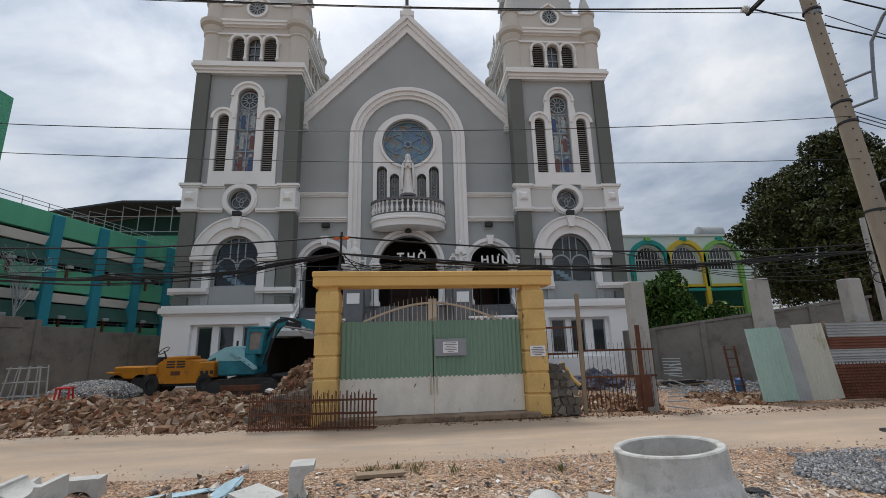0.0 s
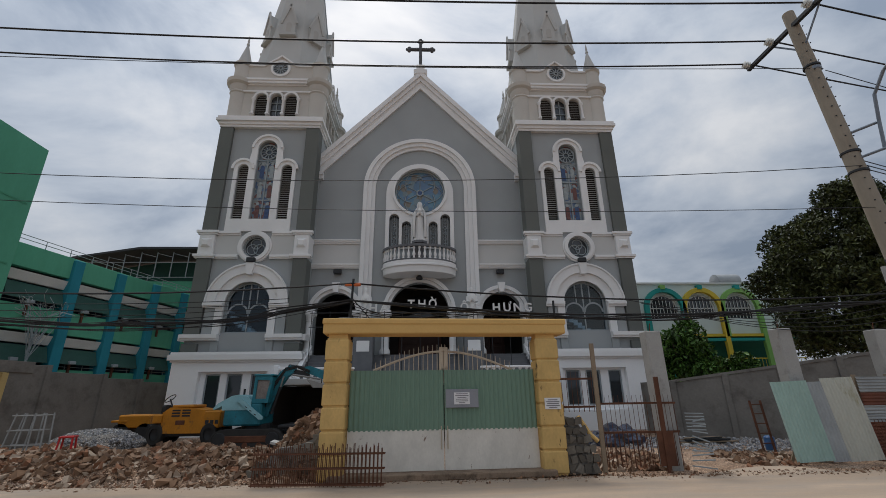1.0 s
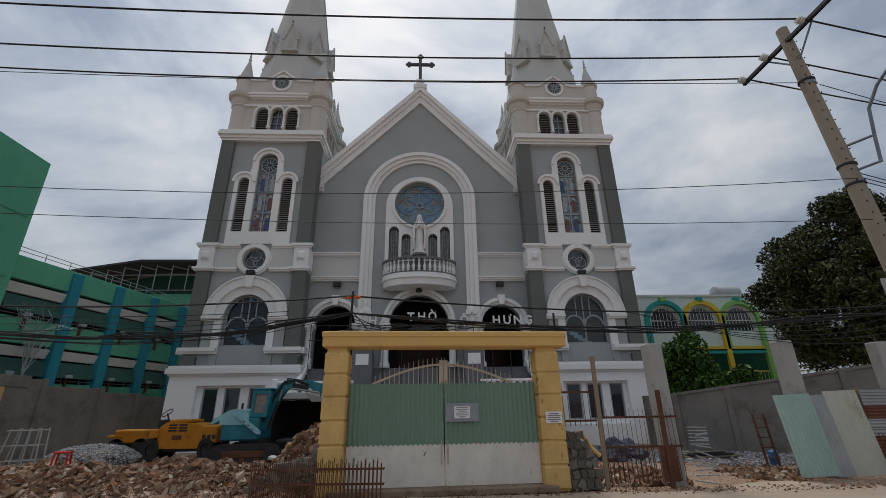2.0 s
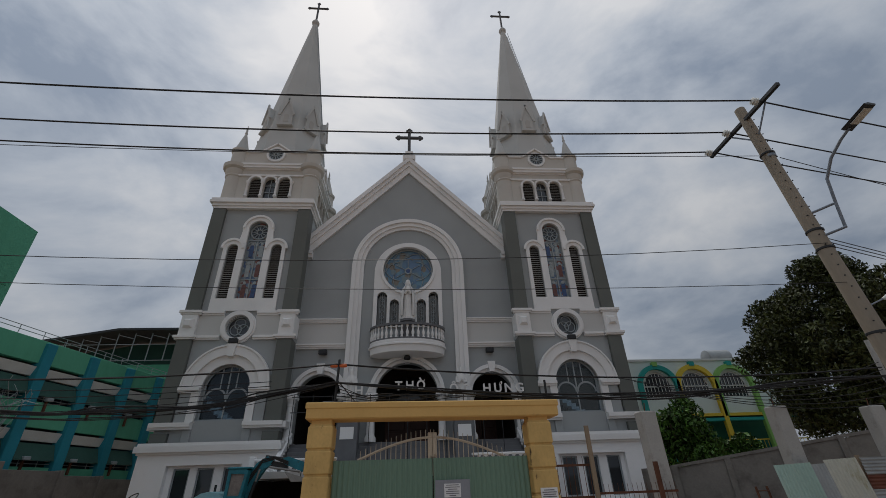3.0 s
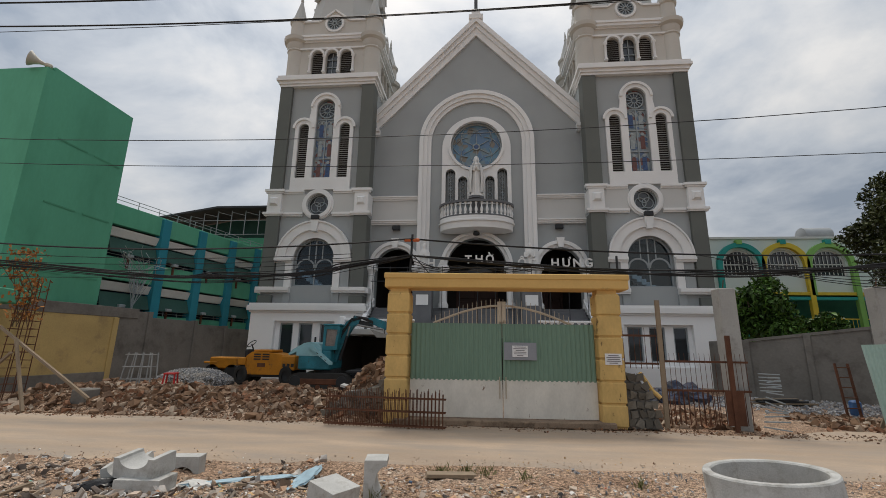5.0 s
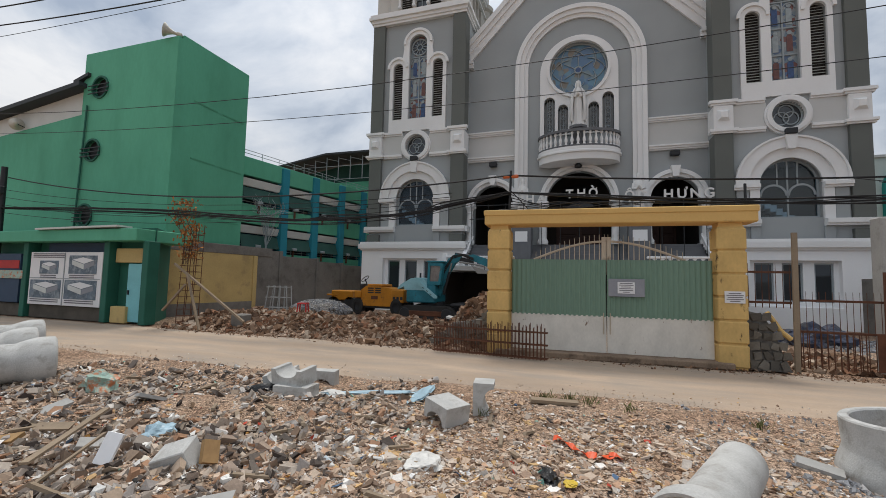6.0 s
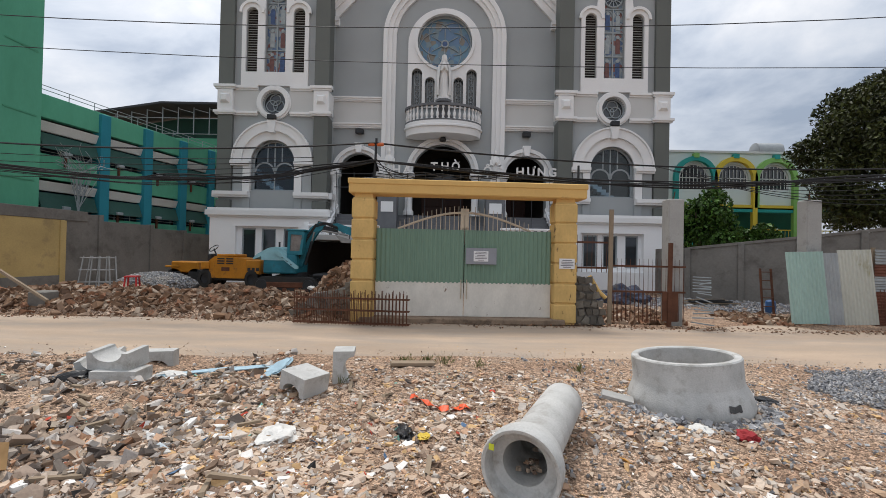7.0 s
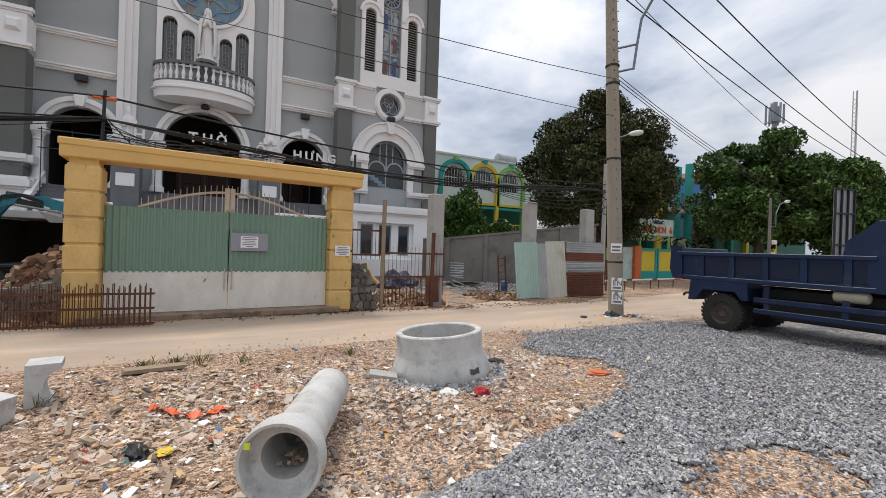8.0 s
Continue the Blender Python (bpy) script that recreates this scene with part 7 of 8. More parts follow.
part("exhaust", rod(B(), (-.7, .3, 1.6), (-.7, .3, 1.9), .04, 8), M_IRON, ex)
part("blade", box(B(), .95, 1.5, -.7, .7, .62, .72, .02), M_IRON, ex)
# tarpaulin-dark opening boards beside it, broken boards on the bank
for i, (x, y, z, w, r) in enumerate(((-3.5, 10.95, .55, .15, 20), (-3.1, 10.8, .66, .17, -15), (-3.9, 11.1, .45, .15, 5), (-2.7, 10.75, .72, .14, 40))):
    b_ = thing("broken_board", "broken pale board on the earth bank", "board", "broken boards")
    b_.matrix_basis = pose(x, y, z, 10 * i, 12, r)
    part("board", prism(B(), [(-w, -.03), (w, -.02), (w * .9, .03), (-w * .95, .025)], -.07, .08), M_PIPE if i % 2 else M_WOOD, b_)
# ---------- side yard and street to the east ----------
M_GALV = mat("faded_green_galvanised_sheet", (0.36, 0.50, 0.45), 0.6, 0.15, 1.2, 25, 0.08, metal=.1, stain=(0.36, 0.30, 0.22), stain_at=(0.58, 0.75), zscale=.4)
M_GALVW = mat("pale_galvanised_sheet", (0.50, 0.50, 0.44), 0.6, 0.12, 1.2, 25, 0.08, metal=.1, stain=(0.30, 0.27, 0.15), stain_at=(0.62, 0.72), zscale=.4)
M_GALVS = mat("grey_zinc_sheet", (0.34, 0.36, 0.37), 0.5, 0.15, 1.5, 25, 0.08, metal=.3)
M_RUSTSHEET = mat("rusted_red_sheet", (0.15, 0.055, 0.035), 0.8, 0.3, 2, 30, 0.15)
hoard = thing("sheet_hoarding", "leaning hoarding of faded corrugated metal sheets", "hoarding")
for x0, x1, h, m_, l in ((9.08, 10.05, 1.86, M_GALV, "faded green corrugated sheet"), (9.98, 10.45, 1.85, M_GALVS, "grey corrugated sheet"), (10.42, 11.28, 1.94, M_GALVW, "pale stained corrugated sheet")):
    mm = Matrix.Translation((x0, 10.78, 0)) @ pose(0, 0, 0, -5, -2.2, 0)
    part("sheet", corrugated(B(), 0, x1 - x0, .02, h, 0, .09, .022, mm), m_, hoard, l)
part("sheet_prop", beam(B(), (9.3, 11.2, 0), (9.9, 10.98, 1.5), .06, .06), M_WOOD, hoard)
zinc = thing("sheet_stack_fence", "fence of rusty and grey zinc sheets laid lengthwise", "fence")
flip = Matrix.Translation((11.35, 11.0, 0)) @ Matrix(((0, 0, 1, 0), (0, 1, 0, 0), (1, 0, 0, 0), (0, 0, 0, 1)))
for i, (z0, z1, m_) in enumerate(((.85, 1.08, M_GALVS), (1.06, 1.3, M_GALVS), (1.27, 1.62, M_RUSTSHEET), (1.58, 1.98, M_GALVS), (.0, .88, M_RUSTSHEET))):
    part("sheet", corrugated(B(), z0, z1, 0, 1.92, -.01 * i, .075, .02, flip), m_, zinc)
for x in (11.4, 12.3, 13.2):
    part("fence_post", box(B(), x - .04, x + .04, 11.03, 11.1, 0, 2.02), M_WOOD, zinc)
rg2 = thing("rusty_grille", "rusty window grille leaning on the zinc fence", "railing", at=(11.25, 10.7, 0))
for z in (.08, .45, .85):
    part("rail", beam(B(), (0, 0, z), (1.95, .05, z), .025, .03), M_RUST, rg2)
for i in range(20):
    part("bar", rod(B(), (.05 + .1 * i, 0, .03), (.05 + .1 * i, .08, .95), .009, 5), M_RUST, rg2)
ew = thing("east_boundary_wall", "grey cement boundary wall in panels behind the side yard", "wall")
A_, C_ = Vector((9.95, 17.0, 0)), Vector((16.4, 14.0, 0))
NP = 4
for i in range(NP):
    p, q = A_.lerp(C_, i / NP), A_.lerp(C_, (i + 1) / NP)
    z0, z1 = 2.09 + .9 * i / NP, 2.09 + .9 * (i + 1) / NP
    d = (q - p).normalized()
    m = Matrix((d, Vector((-d.y, d.x, 0)), Vector((0, 0, 1)))).transposed().to_4x4()
    m.translation = p
    ln = (q - p).length
    part("wall_panel", prism(B(), [(.1, 0), (ln - .1, 0), (ln - .1, z1 - .1), (.1, z0 - .1)], 0, .16, m), M_CEM, ew)
    part("wall_coping", prism(B(), [(0, z0 - .1), (ln, z1 - .1), (ln, z1), (0, z0)], -.04, .2, m), M_CEM, ew)
    part("wall_pier", box(B(), -.1, .1, -.06, .2, 0, z0 - .02, .01, m), M_CEM, ew)
back = thing("side_wall", "grey cement wall closing the yard beside the church", "wall")
part("wall_body", box(B(), 9.9, 10.1, 17.0, 19.5, 0, 2.05, .01), M_CEM, back)
lad = thing("wooden_ladder", "short rusty trestle ladder in the side yard", "ladder", at=(9.55, 12.4, .03))
for x in (0, .32):
    part("stile", beam(B(), (x, 0, 0), (x + .12, .3, 1.35), .04, .05, (0, 1, 0)), M_RUST, lad)
for i in range(5):
    part("rung", rod(B(), (.02 + .024 * i, .06 * i, .25 + .25 * i), (.34 + .024 * i, .06 * i, .25 + .25 * i), .015, 6), M_RUST, lad)
pl = thing("plank_stack", "stack of dark planks on the yard gravel", "planks", at=(9.6, 14.6, .05))
for i in range(9):
    part("plank", beam(B(), (-1.1 + .05 * i, .12 * (i % 4), .05 + .05 * (i // 3)), (1.0 - .07 * i, .3 + .1 * (i % 4), .04 + .06 * (i // 3)), .12, .035), M_IRON if i % 3 else M_WOOD, pl)
tarp = B()
bmesh.ops.create_icosphere(tarp, subdivisions=4, radius=1)
for v_ in tarp.verts:
    k = 1 + .35 * noise.noise(v_.co * 2.1) + .18 * noise.noise(v_.co * 6)
    v_.co = Vector((v_.co.x * .95 * k, v_.co.y * .6 * k, max(-.05, v_.co.z) * .75 * k))
M_TARP = mat("dark_blue_tarpaulin", (0.03, 0.043, 0.085), 0.5, 0.4, 3, 20, 0.4, stain=(0.10, 0.10, 0.11), stain_at=(.45, .6))
tp = part("tarpaulin", tarp, M_TARP)
tp.location = (6.6, 15.2, .03)
tp.scale = (1, 1, .75)
tagged(tp, "heap covered with a crumpled dark blue tarpaulin", "tarpaulin")
barrel = thing("blue_drum", "blue plastic drum behind the hoarding", "drum", at=(10.15, 12.9, .05))
barrel.scale = (.6, .6, .6)
part("drum_body", lathe(B(), [(.2, 0), (.22, .05), (.22, .3), (.23, .32), (.22, .34), (.22, .55), (.15, .62), (.05, .64)], 20), mat("blue_drum_plastic", (0.05, 0.13, 0.3), 0.4, 0.15, 3, 30, 0.05), barrel, smooth=True)

# utility pole, lamp arm, wires
M_POLE = mat("tan_concrete_pole", (0.29, 0.255, 0.205), 0.9, 0.12, 1.0, 30, 0.2, stain=(0.20, 0.17, 0.14), stain_at=(.55, .8), zscale=.3)
M_CABLE = mat("black_cable", (0.012, 0.012, 0.013), 0.6, 0.1, 4, 30, 0.0)
M_STEELB = mat("blue_grey_galvanised_steel", (0.20, 0.23, 0.27), 0.45, 0.1, 3, 30, 0.05, metal=.5)
pole = thing("utility_pole", "tall tan concrete utility pole with a steel crossarm and lamp arm", "utility pole", at=(9.69, 7.46, 0))
TOP = Vector((-.74, 0, 10.25))
m_pole = Matrix.Translation((0, 0, -.05)) @ TOP.to_track_quat("Z", "Y").to_matrix().to_4x4()
part("shaft", lathe(B(), [(.19, 0), (.185, 2), (.12, TOP.length), (.1, TOP.length + .02)], 20, m_pole), M_POLE, pole, smooth=True)
bm = B()
for i in range(34):
    for s in (-1, 1):
        p = TOP * ((1.5 + .25 * i) / TOP.length)
        lathe(bm, [(.014, 0), (.014, .02)], 6, Matrix.Translation(p + Vector((.09 * s, -.15 + .0013 * i, 0))) @ pose(0, 0, 0, 90, 0, 0))
part("step_hole", bm, M_IRON, pole)["kind"] = "stuff"
arm = part("crossarm", box(B(), -.82, -.73, -1.2, 1.4, 9.74, 9.84, .008), M_IRON, pole, "dark steel crossarm")
for y in (-.72, .55):
    part("arm_brace", beam(B(), (-.75, y, 9.74), (-.68, 0, 9.1), .04, .02, (1, 0, 0)), M_STEELB, arm)
WY = (-.62, .48, 1.26)
for y in WY:
    part("insulator", lathe(B(), [(.04, 0), (.1, .02), (.06, .05), (.1, .08), (.06, .11), (.09, .14), (.03, .17)], 14, T(-.86, y, 9.8, 0, -75, 0)), M_BANDW, arm, smooth=True)
part("top_clamp", lathe(B(), [(.14, 0), (.15, .02), (.15, .08), (.14, .1)], 16, T(-.6, 0, 8.5)), M_STEELB, pole)
la_pts = [(-.25, -.05, 6.2), (-.06, -.32, 6.3), (-.08, -.42, 6.9), (-.12, -.55, 7.45), (-.12, -.85, 7.8), (-.1, -1.2, 8.02), (-.09, -1.45, 8.12)]
lamp_arm = part("lamp_arm", tube(B(), la_pts[1:], .032, 8), M_STEELB, pole, "curved blue-grey lamp arm")
for z in (6.25, 6.85):
    part("arm_bracket", rod(B(), (-.45, -.1, z - .05), (-.07, -.36, z + .05), .028, 6), M_STEELB, lamp_arm)
part("lamp_head", prism(B(), [(-.1, -.03), (.1, -.04), (.13, .01), (0, .06), (-.13, .01)], -.5, .12, Matrix.Translation((-.08, -1.5, 8.15)) @ pose(0, 0, 0, -12, 0, 0)), M_IRON, lamp_arm, "dark flat LED lamp head")
part("lamp_lens", box(B(), -.09, .09, -.42, -.05, -.055, -.04, 0, Matrix.Translation((-.08, -1.5, 8.15)) @ pose(0, 0, 0, -12, 0, 0)), M_HORN, lamp_arm)
part("small_lamp", lathe(B(), [(.02, 0), (.06, .1), (.075, .3), (.05, .4), (.01, .42)], 12, T(.12, -.1, 4.72, 0, 78, -20)), M_BANDW, pole, "small pale street lamp head", smooth=True)
part("small_lamp_arm", rod(B(), (-.3, -.05, 4.55), (.14, -.1, 4.72), .018, 6), M_STEELB, pole)
for z in (8.6, 6.35, 5.9, 4.0, 1.35):
    part("pole_band", lathe(B(), [(.15 + .004 * (10 - z), 0), (.16 + .004 * (10 - z), .01), (.16 + .004 * (10 - z), .05), (.15 + .004 * (10 - z), .06)], 18, T(-.074 * z * .97, 0, z)), M_IRON, pole)
pole_papers = []
for z0, z1 in ((1.62, 1.86), (.66, .98), (.3, .62)):
    m_paper = Matrix.Translation((-.072 * z0, 0, 0)) @ pose(0, 0, 0, 0, 0, -44)
    nt = part("pole_notice", box(B(), -.13, .13, -.2, -.194, z0, z1, 0, m_paper), M_PAPER, pole, "white paper notice on the pole")
    pole_papers.append((nt, m_paper, z0, z1))
    for k in range(1 if z0 < 1 else 2):
        part("notice_line", box(B(), -.1, .1, -.205, -.201, z0 + .04 + .09 * k, z0 + .085 + .09 * k, 0, m_paper), M_INK, nt)


def wire(name, pts, r, label, group="overhead wires", k=5):
    ob = part(name, tube(B(), pts, r, k), M_CABLE)
    return tagged(ob, label, "wire", group)


px, pz = 9.69 - .88, 9.86
for i, y in enumerate(WY):
    dz = (0, 0, 0)[i]
    wire("power_line", sag((px, 7.46 + y, pz), (-22, 7.3 + y, pz + .6), .62, 24) , .021, "thick black overhead power line", "power lines")
    wire("power_line", sag((px, 7.46 + y, pz), (50, 7.46 + y + 5.4, pz - .6), .6, 24), .021, "thick black overhead power line", "power lines")
wire("thin_wire", sag((9.1, 7.4, 8.55), (-22, 7.3, 8.9), .4), .008, "thin black overhead wire")
wire("thin_wire", sag((9.2, 7.3, 6.0), (-22, 7.2, 6.86), .85), .008, "thin twisted overhead wire")
wire("thin_wire", sag((9.25, 7.35, 5.09), (-22, 7.3, 6.15), .55), .007, "thin black overhead wire")
for k in range(3):
    wire("thin_wire", sag((9.3, 7.4, 6.2 - .1 * k), (40 + 3 * k, 14, 6.8 - .9 * k), 1.0), .010, "thin overhead wire along the street")
wire("thin_wire", sag((9.3, 7.4, 8.5), (48, 15, 8.5), .9), .010, "thin overhead wire along the street")
# heavy cable bundle over the gate
MT = (-1.48, 9.97, 4.22)
LP = (-21.2, 10.2, 5.3)
RP = (14.2, 11.8, 4.35)
wire("telephone_cable", sag(MT, LP, .65), .022, "black telephone cable over the gate", "telephone cables")
wire("telephone_cable", sag(MT, RP, .3), .022, "black telephone cable over the gate", "telephone cables")
rnd = random.Random(9)
LOWL = [(-21.2, 10.1, 4.1), (-13.2, 10.1, 3.72), (-8.1, 10.0, 3.3), (-6.3, 10, 3.28), (-4.2, 10, 3.38), (-2.8, 10, 3.58), (-1.5, 9.96, 3.8)]
LOWR = [(-1.5, 9.96, 3.8), (1.0, 10.0, 3.53), (3.4, 10.2, 3.44), (5.2, 10.3, 3.43), (7.4, 10.6, 3.5), (10.5, 11.0, 3.8), (14.2, 11.8, 4.1)]


def curve(pts, k=6):
    """A smooth line through the places."""
    P = [Vector(p) for p in pts]
    out = []
    for i in range(len(P) - 1):
        a, b, c, d = P[max(i - 1, 0)], P[i], P[i + 1], P[min(i + 2, len(P) - 1)]
        for j in range(k):
            t = j / k
            out.append(.5 * ((2 * b) + (c - a) * t + (2 * a - 5 * b + 4 * c - d) * t * t + (3 * b - a - 3 * c + d) * t ** 3))
    return out + [P[-1]]


for side, base, n_c in (("l", LOWL, 9), ("r", LOWR, 6)):
    for k in range(n_c):
        pts = []
        for i, p in enumerate(base):
            edge = 0.35 if i in (0, len(base) - 1) else 1
            pts.append((p[0] + (.0 if edge < 1 else rnd.gauss(0, .15)), p[1] + rnd.gauss(0, .04), p[2] + edge * rnd.gauss(0, .035 if side == "l" else .05) - (.1 * edge if k > 5 else 0)))
        wire("cable", curve(pts), rnd.choice((.008, .012, .017)) if side == "l" else rnd.choice((.012, .016, .02)), "black cable in a sagging bundle over the gate", "cable bundle")
for k in range(5):
    p0 = Vector((-1.45, 9.95, 3.75 - .08 * k))
    q0 = Vector((.2 + .6 * k, 10.05, 3.42))
    wire("cable", curve([p0, p0.lerp(q0, .35) + Vector((0, 0, -.12)), p0.lerp(q0, .7) + Vector((0, 0, .03)), q0]), .009, "loose black cable on the gate", "cable bundle")
for k in range(4):
    wire("thin_wire", sag((-21.2, 10.1, 4.8 - .3 * k), (-3, 10.2, 3.9 - .1 * k), .45), .009, "thin black overhead wire")
for k in range(6):
    wire("cable", sag((14.2, 11.8, 3.4 + .22 * k), (7.5 - .4 * k, 10.7, 3.45 + .1 * k), .25 + .05 * k), .010, "loose cable running to the pole by the tree", "cable bundle")
p2 = thing("cable_pole", "slender pale concrete pole carrying cables beside the tree", "utility pole", at=(14.3, 11.9, 0))
part("shaft", lathe(B(), [(.1, 0), (.07, 5.2)], 12), M_CONC, p2, smooth=True)
for k in range(3):
    part("cable_coil", tube(B(), [(.0 + .25 * math.cos(a), -.12, 3.3 + .3 * k + .16 * math.sin(a)) for a in np.linspace(0, 6.28, 18)], .014, 5), M_CABLE, p2)
p3 = thing("cable_pole", "short dark pole carrying street cables", "utility pole", at=(-21.3, 10.1, 0))
part("shaft", lathe(B(), [(.14, 0), (.1, 5.7)], 12), M_IRON, p3, smooth=True)
part("cable_box", box(B(), -.3, .3, -.22, -.08, 4.6, 4.9, .02), M_IRON, p3)

# dump truck
M_TRUCK = mat("dark_blue_truck_paint", (0.006, 0.019, 0.058), 0.45, 0.18, 1.3, 25, 0.08, stain=(0.035, 0.045, 0.07), stain_at=(0.55, 0.7))
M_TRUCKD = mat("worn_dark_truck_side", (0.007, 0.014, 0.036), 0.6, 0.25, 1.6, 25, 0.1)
M_TANK = mat("cream_plastic_tank", (0.36, 0.35, 0.28), 0.5, 0.1, 3, 30, 0.05)
M_HUB = mat("dusty_brown_wheel_hub", (0.07, 0.058, 0.05), 0.7, 0.25, 4, 30, 0.1)
truck = thing("dump_truck", "dark blue small dump truck parked on the gravel", "truck")
X0, X1 = 9.98, 12.1
M4 = Matrix(((0, 1, 0, 0), (1, 0, 0, 0), (0, 0, 1, 0), (0, 0, 0, 1)))
bed = part("bed_side", prism(B(), [(6.1, 1.68), (6.12, 1.25), (5.9, 1.06), (2.55, 1.08), (2.55, 1.68)], X0, X0 + .06, M4), M_TRUCK, truck)
part("bed_side", prism(B(), [(6.1, 1.68), (6.12, 1.25), (5.9, 1.06), (2.55, 1.08), (2.55, 1.68)], X1 - .06, X1, M4), M_TRUCK, truck)
part("bed_rim", box(B(), X0 - .06, X0 + .08, 2.6, 6.0, 1.62, 1.7, .01), M_TRUCK, truck)
part("bed_sill", box(B(), X0 - .05, X0 + .08, 2.6, 5.9, 1.08, 1.17, .01), M_TRUCK, truck)
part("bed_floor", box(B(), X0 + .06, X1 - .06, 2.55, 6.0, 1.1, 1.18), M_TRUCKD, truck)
part("tailgate", box(B(), X0 - .02, X1 + .02, 6.02, 6.1, 1.1, 1.8, .02), M_TRUCK, truck)
part("tail_corner", prism(B(), [(6.16, 1.82), (5.9, 1.82), (5.88, 1.08), (6.1, 1.08), (6.18, 1.3)], X0 - .05, X0 + .02, M4), M_TRUCK, truck)
for i in range(5):
    y = 5.45 - i * .62
    part("bed_rib", prism(B(), [(y - .05, 1.63), (y + .05, 1.63), (y + .06, 1.14), (y - .06, 1.14)], X0 - .045, X0, M4), M_TRUCK, truck)
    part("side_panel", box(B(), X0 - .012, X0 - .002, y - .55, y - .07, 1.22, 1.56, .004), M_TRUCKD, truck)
part("cab_guard", prism(B(), [(3.05, 1.69), (3.0, 1.95), (2.62, 2.28), (1.4, 2.3), (1.4, 2.18), (2.3, 2.14), (2.42, 1.9), (2.45, 1.08), (2.72, 1.08), (2.72, 1.69)], X0 - .03, X0 + .1, M4), M_TRUCK, truck)
part("cab_guard", prism(B(), [(3.05, 1.69), (3.0, 1.95), (2.62, 2.28), (1.4, 2.3), (1.4, 2.18), (2.3, 2.14), (2.42, 1.9), (2.45, 1.08), (2.72, 1.08), (2.72, 1.69)], X1 - .1, X1 + .03, M4), M_TRUCK, truck)
part("guard_roof", box(B(), X0, X1, 1.4, 2.62, 2.2, 2.29, .01), M_TRUCK, truck)
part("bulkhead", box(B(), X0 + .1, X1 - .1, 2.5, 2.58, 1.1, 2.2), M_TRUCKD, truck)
for i in range(3):
    part("frame_timber", box(B(), X0 + .12, X0 + .2, 1.9, 2.4, 1.2 + .3 * i, 1.28 + .3 * i, .01), M_WOOD, truck)
part("chassis_rail", box(B(), X0 + .55, X0 + .68, -.6, 5.9, .78, .98, .01), M_IRON, truck)
part("chassis_rail", box(B(), X1 - .68, X1 - .55, -.6, 5.9, .78, .98, .01), M_IRON, truck)
part("fender", prism(B(), [(5.68, 1.1), (4.52, 1.1), (4.5, .72), (4.62, .72), (4.75, .88), (5.4, .88), (5.6, .62), (5.72, .62)], X0 - .04, X0 + .55, M4), M_TRUCK, truck)
for z in (.76, .54):
    part("side_guard", box(B(), X0 + .0, X0 + .06, 1.6, 4.42, z - .05, z + .05, .008), M_TRUCK, truck)
for y in (4.2, 3.0, 1.8):
    part("guard_stay", box(B(), X0 + .02, X0 + .06, y - .05, y + .05, .5, 1.05), M_TRUCK, truck)
part("water_tank", lathe(B(), [(.06, 0), (.1, .03), (.105, .1), (.105, .4), (.1, .47), (.05, .5)], 16, T(X0 + .1, 2.7, .98, -90, 0, 0)), M_TANK, truck, "cream plastic water tank", smooth=True)
# dark mass added between the rails, standing in for shadow under the truck
part("underside_shade_mass", box(B(), X0 + .5, X1 - .5, -.2, 4.35, .36, .8, .03), M_IRON, truck)
part("hoist_ram", rod(B(), (11.0, 3.9, .7), (11.0, 2.7, 1.1), .07, 8), M_IRON, truck)
part("tow_hook", tube(B(), [(X0 + .4, 5.8, .75), (X0 + .4, 6.05, .72), (X0 + .4, 6.1, .66)], .03, 6), M_IRON, truck)
def truck_wheel(x, y):
    r, w = .41, .24
    t = part("wheel", lathe(B(), [(r * .58, -w / 2), (r * .86, -w / 2), (r * .97, -w * .42), (r, -w * .3), (r, w * .3), (r * .97, w * .42), (r * .86, w / 2), (r * .58, w / 2)], 36, T(x, y, r, 0, 90, 0), False), M_RUBBER, truck, smooth=True)
    part("rim", lathe(B(), [(.03, -w * .05), (.09, -w * .2), (.13, -w * .12), (.2, -w * .1), (.24, -w * .42), (.245, w * .3), (.03, w * .3)], 24, T(x, y, r, 0, 90, 0)), M_HUB, t, smooth=True)
    bm = B()
    for i in range(30):
        a = 2 * math.pi * i / 30
        for s in (-1, 1):
            box(bm, -.02, .02, -.055, .055, -.012, .016, 0, T(x, y, r) @ pose(0, 0, 0, math.degrees(a), 0, 0) @ T(s * .07, 0, r, 0, 0, s * 55))
    part("tread", bm, M_RUBBER, t)["kind"] = "stuff"
    bm = B()
    for i in range(6):
        a = 2 * math.pi * i / 6
        lathe(bm, [(.016, 0), (.016, .03)], 6, T(x - w * .12, y + .1 * math.cos(a), r + .1 * math.sin(a), 0, -90, 0))
    part("wheel_nut", bm, M_IRON, t)


for x, y in ((X0 + .15, 5.04), (X0 + .43, 5.04), (X1 - .15, 5.04), (X1 - .43, 5.04), (X0 + .2, .9), (X1 - .2, .9)):
    truck_wheel(x, y)
cab = part("cab", prism(B(), [(1.9, .7), (-.15, .7), (-.3, 1.3), (.05, 2.15), (1.75, 2.17), (1.9, 1.9)], X0 + .1, X1 - .1, M4), M_TRUCK, truck)
part("cab_window", prism(B(), [(1.2, 1.4), (.05, 1.4), (.3, 1.98), (1.2, 2.0)], X0 + .09, X0 + .1, M4), M_GLASSD, cab)
part("front_axle", rod(B(), (X0 + .2, .9, .41), (X1 - .2, .9, .41), .06, 8), M_IRON, truck)
